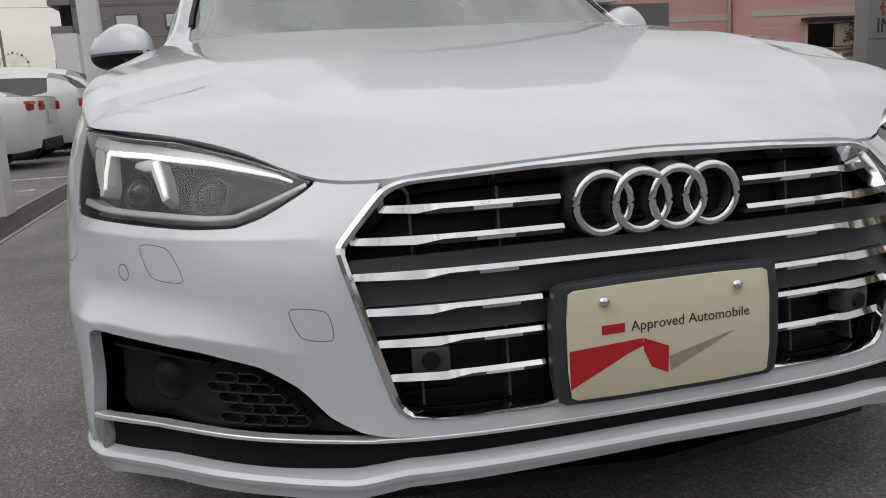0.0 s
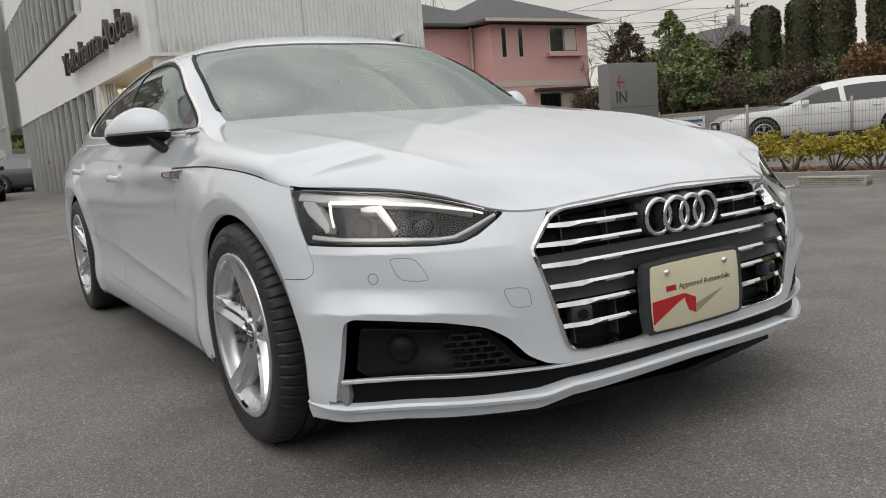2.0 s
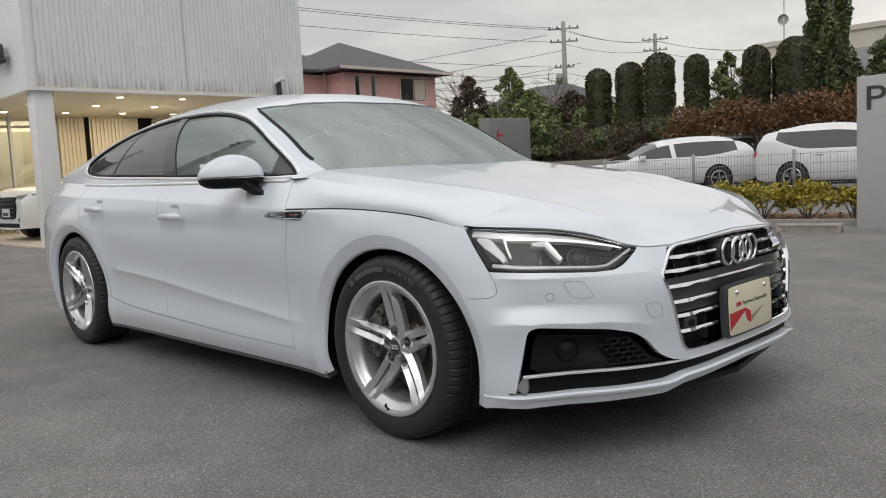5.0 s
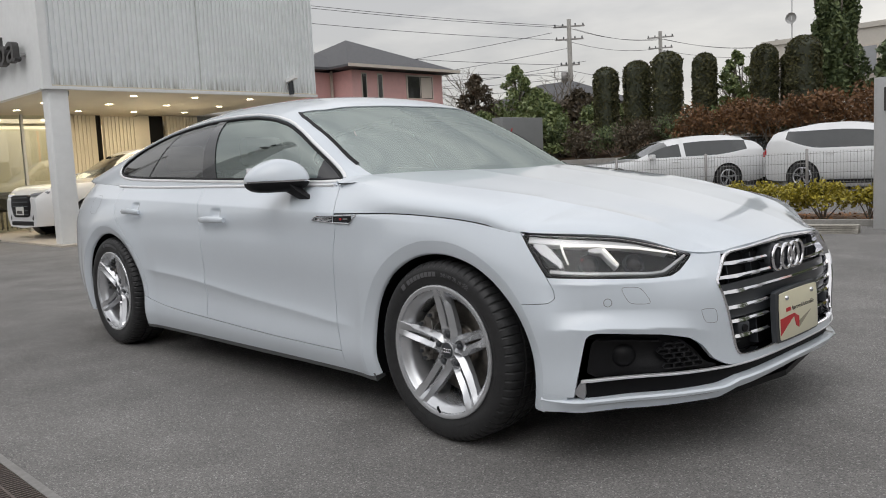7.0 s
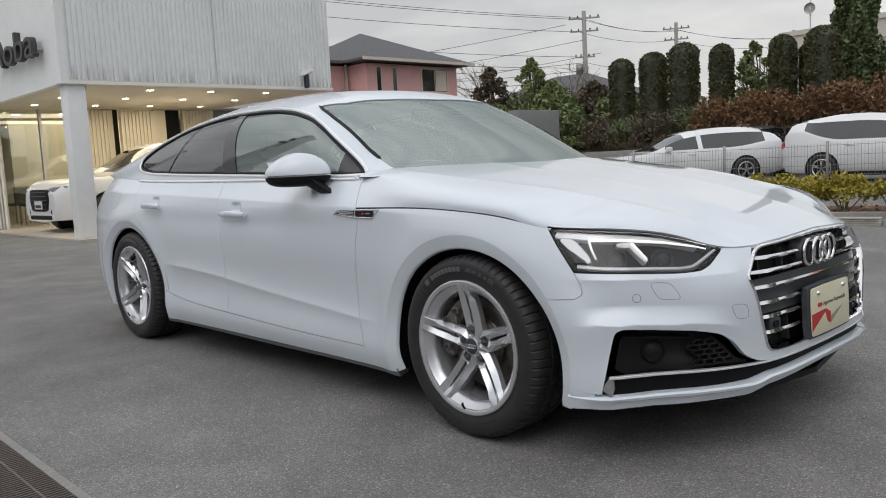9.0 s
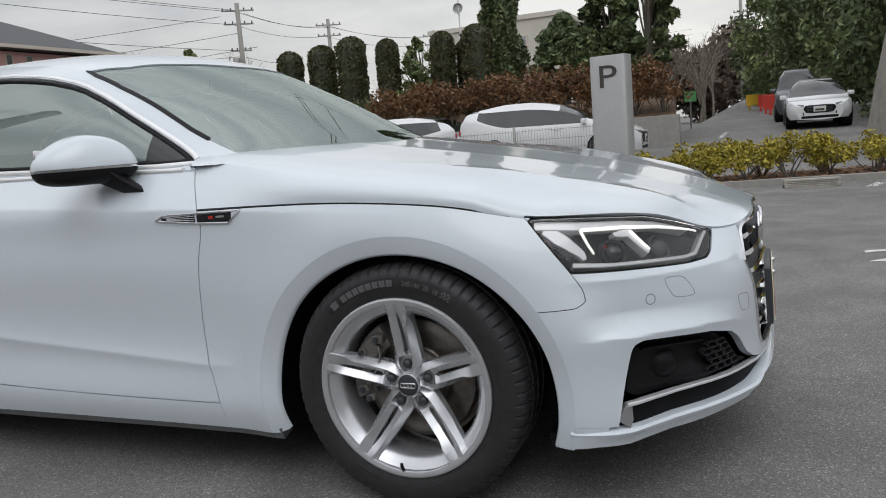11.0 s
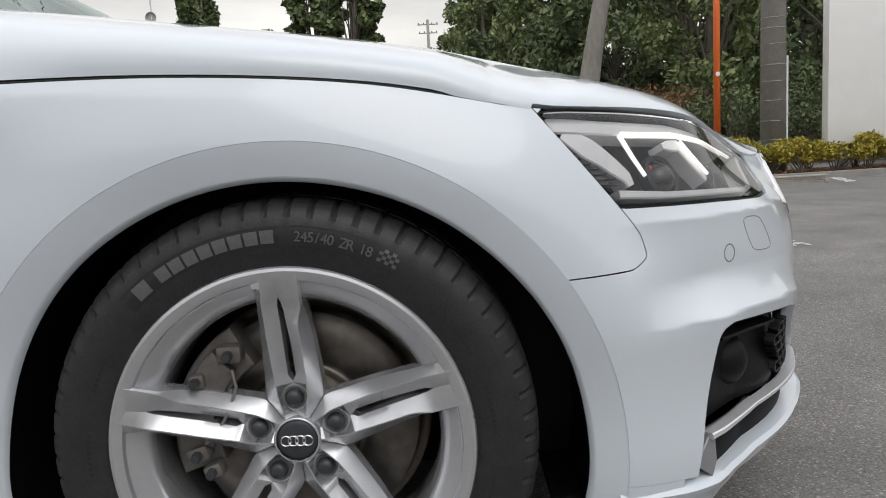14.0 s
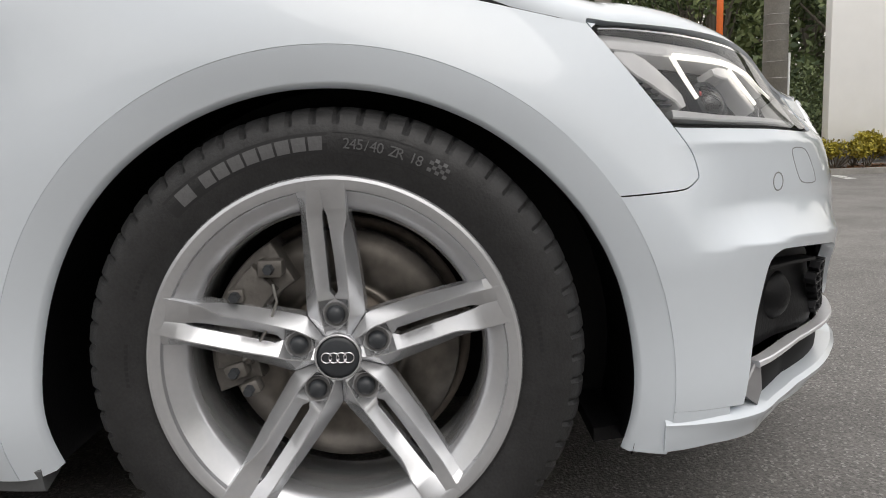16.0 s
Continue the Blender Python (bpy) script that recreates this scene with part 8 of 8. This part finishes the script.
leafy_tree(21.8, 16.8, 1.8, 1.1, LEAF_MID, "bushy green shrub tree by the entrance", 12, 5000, 0.09)
for k, (x, y, hh, sp, leaf) in enumerate(((40, -3.6, 9.5, 2.6, LEAF_DARK), (34, -5.2, 10, 3.0, LEAF_MID), (28, -6.5, 9.0, 3.0, LEAF_DARK), (46, -2.5, 10, 2.8, LEAF_MID), (54, -2.1, 11, 3.0, LEAF_DARK), (24, -8.0, 9.5, 3.0, LEAF_DARK), (19.5, -7.2, 7.5, 2.4, LEAF_MID), (20.5, -10.2, 9.5, 3.0, LEAF_DARK), (16.0, -9.6, 7.0, 2.3, LEAF_DARK), (17.5, -12.5, 9.0, 3.0, LEAF_MID), (14.0, -12.5, 7.5, 2.5, LEAF_DARK), (63, -2.6, 11, 3.0, LEAF_MID), (24, -12, 11, 3.5, LEAF_DARK), (31, -10, 12, 3.5, LEAF_DARK))):
    leafy_tree(x, y, hh, sp, leaf, "dense dark evergreen tree along the road", 40 + k, 13000, 0.15 if x > 26 else 0.10, 0.22, low=0.02)
rng = np.random.default_rng(77)
for k, (x, y) in enumerate(((18.0, -4.9), (16.4, -5.4), (20.5, -4.8), (15.2, -6.3), (22.5, -4.7), (14.0, -7.4), (13.0, -8.6))):
    o = empty("understorey_shrub", x, y, float(height(x, y)), "bare twiggy brown shrub at the wood's edge" if k < 3 else "dark green shrub at the wood's edge", "shrub", "understorey shrubs")
    tips = [(rng.uniform(-.9, .9), rng.uniform(-.9, .9), rng.uniform(0.7, 1.6)) for _ in range(34)]
    limbs(rng, (0, 0, -0.05), tips, 0.014, BARK, "twigwork", o, 0.25)
    foliage("leafage", np.concatenate([clump(rng, 60 if k < 3 else 180, t, (0.4, 0.4, 0.35), 0.1) for t in tips[::2]]), 0.05, LEAF_RED if k < 3 else LEAF_DARK, o, rng)
# leaning bare trunk by the hedge
lt = empty("leaning_trunk", 13.5, -2.75, 0, "smooth grey leaning bare tree trunk", "tree")
part("trunk", tube([(0, 0, -0.2), (0.02, 0.0, 0.4), (0.05, -0.14, 1.4), (0.08, -0.37, 2.75), (0.1, -0.75, 4.6), (0.1, -1.1, 6.2)], [0.30, 0.235, 0.205, 0.165, 0.14, 0.12], 18), mat("smooth_grey_bark", (0.25, 0.235, 0.21), 0.85, 0, 0, 0.4, 14, 0.22, 0.3, 4, (1, 1, 0.35)), lt, "", 60)
limbs(rng, (0.1, -0.75, 4.4), [(0.6, -2.2, 6.5), (-0.5, 0.5, 6.8), (0.3, 1.4, 6.0), (0.2, -1.8, 7.5)], 0.06, BARK, "branchwork", lt)


# ---- bare winter trees ----
def bare_tree(x, y, hgt, seed):
    rng = np.random.default_rng(seed)
    z = float(height(x, y)) if y < 2 else 0.0
    o = empty("bare_tree", x, y, z, "leafless winter tree with fine twigs", "tree", "bare trees")
    bm = bmesh.new()

    def grow(p, d, ln, r, lvl):
        q = p + d * ln
        mid = (p + q) / 2 + rng.normal(size=3) * ln * 0.05
        tube([p, mid, q], [r, r * 0.85, r * 0.65], 5 if lvl < 2 else 3, bm)
        if lvl < 4:
            for _ in range(3 if lvl else 5):
                e = d + rng.normal(size=3) * 0.55
                e[2] = abs(e[2]) * 0.8 + 0.25
                e /= np.linalg.norm(e)
                grow(p + d * ln * rng.uniform(0.55, 1.0), e, ln * rng.uniform(0.55, 0.75), max(r * 0.55, 0.010), lvl + 1)
    grow(np.array([0, 0, -0.05]), np.array([0, 0, 1.0]), hgt * 0.36, hgt * 0.014, 0)
    part("branchwork", bm, BARK, o)
    return o


for k, (x, y, hh) in enumerate(((30, 28.3, 8.2), (31.5, 26.4, 7.6), (30, 22.6, 7.0), (33, 25.2, 7.4), (37, 16.5, 7.6), (36, 14.6, 7.8), (60, 3.4, 9.0), (72, 4.6, 10), (52, 3.1, 7.5), (84, 4.2, 11), (66, 6.5, 10), (23, 23.5, 4.5))):
    bare_tree(x, y, hh, 200 + k)
rng = np.random.default_rng(5)
pts = np.concatenate([clump(rng, 2600, (92 + rng.uniform(-6, 6), y, rng.uniform(3.0, 7.0)), (4, 3.5, 4.5), 0.1) for y in np.arange(-34, 30, 4.0)])
tagged(foliage("far_wood", pts, 0.45, leaf_material("bare_wood_brown", (0.10, 0.075, 0.055), (0.20, 0.155, 0.125)), None, rng), "hazy brown far wood", "wood", kind="stuff")
pts = np.concatenate([clump(rng, 1800, (70 + rng.uniform(-8, 8), y, rng.uniform(1.0, 3.4)), (4, 3.5, 2.6), 0.1) for y in np.arange(12, 64, 4.0)])
tagged(foliage("far_wood", pts, 0.35, leaf_material("far_green", (0.05, 0.06, 0.03), (0.13, 0.125, 0.07)), None, rng), "far green and brown wood", "wood", kind="stuff")

# ---- power poles and wires ----
WIRE = mat("black_cable", (0.02, 0.02, 0.02), 0.6, 0, 0, 0, 20, 0.1)


def power_pole(x, y, hgt, label, rz=0):
    o = empty("power_pole", x, y, 0, label, "utility pole", "power poles", rz=rz)
    part("shaft", lathe([(0.0, -0.02), (0.21, -0.02), (0.15, hgt), (0.0, hgt)], 16, "z"), CONCRETE, o, "", 40)
    for z, w in ((hgt - 0.5, 1.1), (hgt - 1.4, 1.0), (hgt - 3.2, 0.7)):
        part("crossarm", cube(-w, -0.05, z - 0.05, w, 0.05, z + 0.05), STEEL, o)
        for xx in (-w * 0.9, -w * 0.4, w * 0.4, w * 0.9):
            part("insulator", lathe([(0.0, 0.0), (0.05, 0.0), (0.05, 0.14), (0.0, 0.16)], 8, "z"), DARK_GREY, o).location = (xx, 0, z + 0.05)
    part("transformer", lathe([(0.0, 0), (0.24, 0), (0.24, 0.7), (0.0, 0.75)], 16, "z"), STEEL, o, "grey transformer", 40).location = (0.42, 0, hgt - 4.4)
    return o


power_pole(45, 32.8, 11.0, "concrete power pole with crossarms and transformer", 127)
power_pole(60, 34.2, 11.6, "far concrete power pole with crossarms", 120)
power_pole(75, 30.5, 11.5, "far concrete power pole with crossarms", 112)
power_pole(104, 4.4, 8.5, "concrete power pole up the road", 90)
power_pole(86, 1.4, 14, "concrete power pole far up the road", 90)
power_pole(3.2, 62, 12.0, "power pole beside the grey flats", 10)


def cables(name, a, b, sag, offsets):
    bm = bmesh.new()
    for dx, dz in offsets:
        t = np.linspace(0, 1, 17)[:, None]
        p = np.array(a) * (1 - t) + np.array(b) * t
        p[:, 2] += dz - sag * 4 * (t * (1 - t))[:, 0]
        p[:, 0] += dx
        tube(p, 0.015, 4, bm)
    return tagged(part(name, bm, WIRE), "black overhead cables", "cables", "overhead cables", "stuff")


cables("overhead_cable", (45, 32.8, 10.4), (-6, 46, 13.5), 0.9, ((0, 0), (0.5, 0.15), (-0.6, -0.9), (0.2, -2.6), (-0.3, -3.4)))
cables("overhead_cable", (45, 32.8, 10.4), (60, 34.2, 11.0), 0.4, ((0, 0), (0.7, 0), (-0.6, -0.9), (0.2, -3.0)))
cables("overhead_cable", (60, 34.2, 11.0), (75, 30.5, 11.0), 0.5, ((0, 0), (0.7, 0), (-0.6, -0.9)))
cables("overhead_cable", (75, 30.5, 11.0), (110, 8, 12), 0.9, ((0, 0), (0.9, -0.6)))
cables("overhead_cable", (45, 32.8, 7.4), (20, 46, 7.0), 0.5, ((0, 0), (0.3, -0.5), (0, -1.1)))
cables("overhead_cable", (45, 32.8, 9.0), (25, 60, 6.5), 0.5, ((0, 0), (2, -0.8), (-2, 0.9)))
cables("overhead_cable", (3.2, 62, 11.5), (-40, 58, 12.5), 0.6, ((0, 0), (0, -0.9), (0, -3.0), (0, -3.6)))
cables("overhead_cable", (-9, -14, 8.2), (14, 6.5, 8.6), 0.35, ((0, 0), (0.4, 0.2), (1.0, -0.3)))
dn = empty("dish_antenna", 30.0, 11.1, 0, "thin white mast with a small round dish", "antenna")
part("mast", tube([(0, 0, 0), (0, 0, 7.5)], 0.03, 6), WHITE_WALL, dn)
part("dish", turned(lathe([(0.0, 0.03), (0.14, 0.02), (0.22, -0.04)], 20, "x"), pose(-0.05, 0, 6.15)), SIGN_GREY, dn, "grey round dish")

# ---- road things ----
YEL = mat("yellow_barrier", (0.75, 0.48, 0.02), 0.5, 0, 0, 0, 20, 0.1)
REDB = mat("red_barrier", (0.60, 0.05, 0.03), 0.5, 0, 0, 0, 20, 0.1)
for x, y, m, w in ((46, -0.4, YEL, 1.2), (42.5, -0.9, REDB, 0.9), (38.5, -1.1, REDB, 0.8), (37.0, -1.3, REDB, 0.8)):
    o = empty("road_barrier", x, y, float(height(x, y)), ("yellow" if m is YEL else "red") + " plastic road barrier at the roadside", "barrier", "road barriers")
    part("panel", cube(-0.05, -w / 2, 0.25, 0.05, w / 2, 0.85, 0.01), m, o)
    for s in (-1, 1):
        part("foot", cube(-0.25, s * w * 0.35 - 0.05, 0, 0.25, s * w * 0.35 + 0.05, 0.26, 0.01), m, o)
gs = empty("green_sign", 30.5, 1.9, float(height(30.5, 1.9)), "small green roadside sign on a post", "sign")
part("post", tube([(0, 0, 0), (0, 0, 1.5)], 0.03, 6), STEEL, gs)
part("board", cube(-0.02, -0.22, 1.05, 0.02, 0.22, 1.45, 0.004), mat("green_board", (0.10, 0.32, 0.10), 0.5, 0, 0, 0, 20, 0.1), gs)
tagged(part("road_kerb", slab([(13.5, 0.62), (95, 2.9), (95, 3.15), (13.5, 0.85)], 0.12, lambda a, b, c: (a, b, float(height(a, b)) + c)), CONCRETE), "concrete kerb along the road", "kerb", kind="structure")

# ---- unseen plain walls added behind the path, to cut low skylight on the car ----
UNSEEN_WALL = mat("grey_render_wall", (0.30, 0.295, 0.285), 0.85, 0, 0, 0.2, 6, 0.1)
tagged(part("wall_west", cube(-13.2, -24, -0.1, -13.0, 30, 4.2, 0.01), UNSEEN_WALL), "plain grey wall out of view, added to block low skylight", "wall", kind="structure")
tagged(part("wall_south", cube(-13.2, -20.2, -0.1, 18, -20.0, 2.6, 0.01), UNSEEN_WALL), "plain grey wall out of view, added to block low skylight", "wall", kind="structure")

# ---- far side: wall, flats, tower ----
tagged(part("far_wall", cube(-30, 36, -0.1, 12, 36.2, 1.72), WHITE_WALL), "plain white boundary wall", "wall", kind="structure")
FLATS = mat("grey_brown_flats_tile", (0.23, 0.215, 0.205), 0.7, 0, 0, 0.15, 12, 0.08)
FLATS_D = mat("dark_flats_tile", (0.13, 0.125, 0.12), 0.7, 0, 0, 0.15, 12, 0.08)
ap = empty("apartment_block", -9.0, 78, 0, "grey tiled block of flats with balconies", "building")
part("block", cube(-4.2, 0, 0, 10.5, 14, 24), FLATS, ap)
for r in range(8):
    z = 1.6 + 2.95 * r
    for x in (-2.6, 0.4, 4.3, 7.3):
        wide = 2.1 if x in (-7.2, 0.4, 7.3) else 1.3
        fr = part("window", cube(x - wide / 2, -0.16, z, x + wide / 2, 0.0, z + 1.35), FLATS_D, ap, "dark framed window")
        part("pane", cube(x - wide / 2 + 0.16, -0.19, z + 0.16, x + wide / 2 - 0.16, -0.161, z + 1.22), PLATE_WHITE, fr, "curtained pane")
        part("vent_cap", cube(x + wide / 2 + 0.5, -0.12, z + 0.9, x + wide / 2 + 0.72, 0.0, z + 1.1), CONCRETE, ap)
    part("storey_joint", cube(-4.22, -0.02, z - 0.75, 10.52, 0.0, z - 0.68), FLATS_D, ap)
    part("balcony", cube(10.5, 1.0, z - 0.7, 12.2, 10.0, z + 0.45), FLATS, ap, "grey balcony front")
    part("side_balcony", cube(-6.0, -0.6, z - 0.7, -4.2, 9.0, z + 0.45), FLATS, ap, "grey balcony front")
    # black boxes stand in for the shade inside the balconies, on both sides
    part("side_balcony_shade", cube(-5.2, 0.2, z + 0.45, -4.2, 8.5, z + 2.2), BLACK_PLASTIC, ap)
    part("balcony_shade", cube(10.5, 1.5, z + 0.45, 11.4, 9.5, z + 2.2), BLACK_PLASTIC, ap)
tw = empty("white_tower", -12.7, 70, 0, "plain white slab tower", "building")
part("tower", cube(-0.9, 0, 0, 0.9, 3, 6.7), WHITE_WALL, tw)
fb2 = empty("far_block", -34, 160, 0, "distant low white block with windows", "building")
part("block", cube(-6, 0, 0, 7, 8, 8.0), WHITE_WALL, fb2)
for r in range(3):
    for k in range(4):
        part("window", cube(-5.2 + 3.1 * k, -0.1, 1.2 + 2.6 * r, -3.2 + 3.1 * k, 0.0, 2.4 + 2.6 * r), FLATS_D, fb2)
fw = empty("ferris_wheel", -57, 250, 0, "distant white ferris wheel with red and white cars", "ferris wheel")
part("rim", tube([(3.6 * math.cos(a), 0, 13 + 3.6 * math.sin(a)) for a in np.linspace(0, 2 * math.pi, 41)[:-1]], 0.12, 6, closed=True), WHITE_WALL, fw)
for k in range(20):
    a = 2 * math.pi * k / 20
    part("spoke", tube([(0, 0, 13), (3.6 * math.cos(a), 0, 13 + 3.6 * math.sin(a))], 0.04, 4), WHITE_WALL, fw)
    part("cabin", cube(3.9 * math.cos(a) - 0.25, -0.25, 13 + 3.9 * math.sin(a) - 0.3, 3.9 * math.cos(a) + 0.25, 0.25, 13 + 3.9 * math.sin(a) + 0.25, 0.06), RED_LAMP if k % 2 else WHITE_WALL, fw)
for s in (-1, 1):
    part("leg", tube([(s * 2.5, 0, 0), (0, 0, 13)], 0.16, 6), WHITE_WALL, fw)
for x, y, hh in ((-13.2, 52, 9.5), (-15.5, 62, 8.0)):
    o = empty("street_lamp", x, y, 0, "grey curved street lamp", "street lamp", "street lamps")
    part("pole", tube([(0, 0, 0), (0, 0, hh * 0.8), (-0.3, 0, hh * 0.93), (-1.2, 0, hh), (-2.2, 0, hh)], 0.07, 8), STEEL, o)
    part("head", cube(-2.8, -0.12, hh - 0.06, -2.1, 0.12, hh + 0.06, 0.03), STEEL, o)
leafy_tree(-24, 70, 5.0, 2.5, LEAF_MID, "distant green tree beside the flats", 90, 3000, 0.3)
leafy_tree(4.6, 58, 4.4, 2.4, LEAF_MID, "distant green tree beyond the wall", 91, 3000, 0.3)
# the wood across the street, which the lacquer and the lamps mirror
for k, (x, y, hh) in enumerate(((-14, -24, 7), (-9, -26, 8), (-4, -24, 7.5), (1, -26, 8.5), (6, -23, 7), (11, -25, 8))):
    leafy_tree(x, y, hh, 3.0, LEAF_DARK if k % 2 else LEAF_MID, "evergreen tree across the street, mirrored in the car", 120 + k, 4000, 0.28, low=0.05)
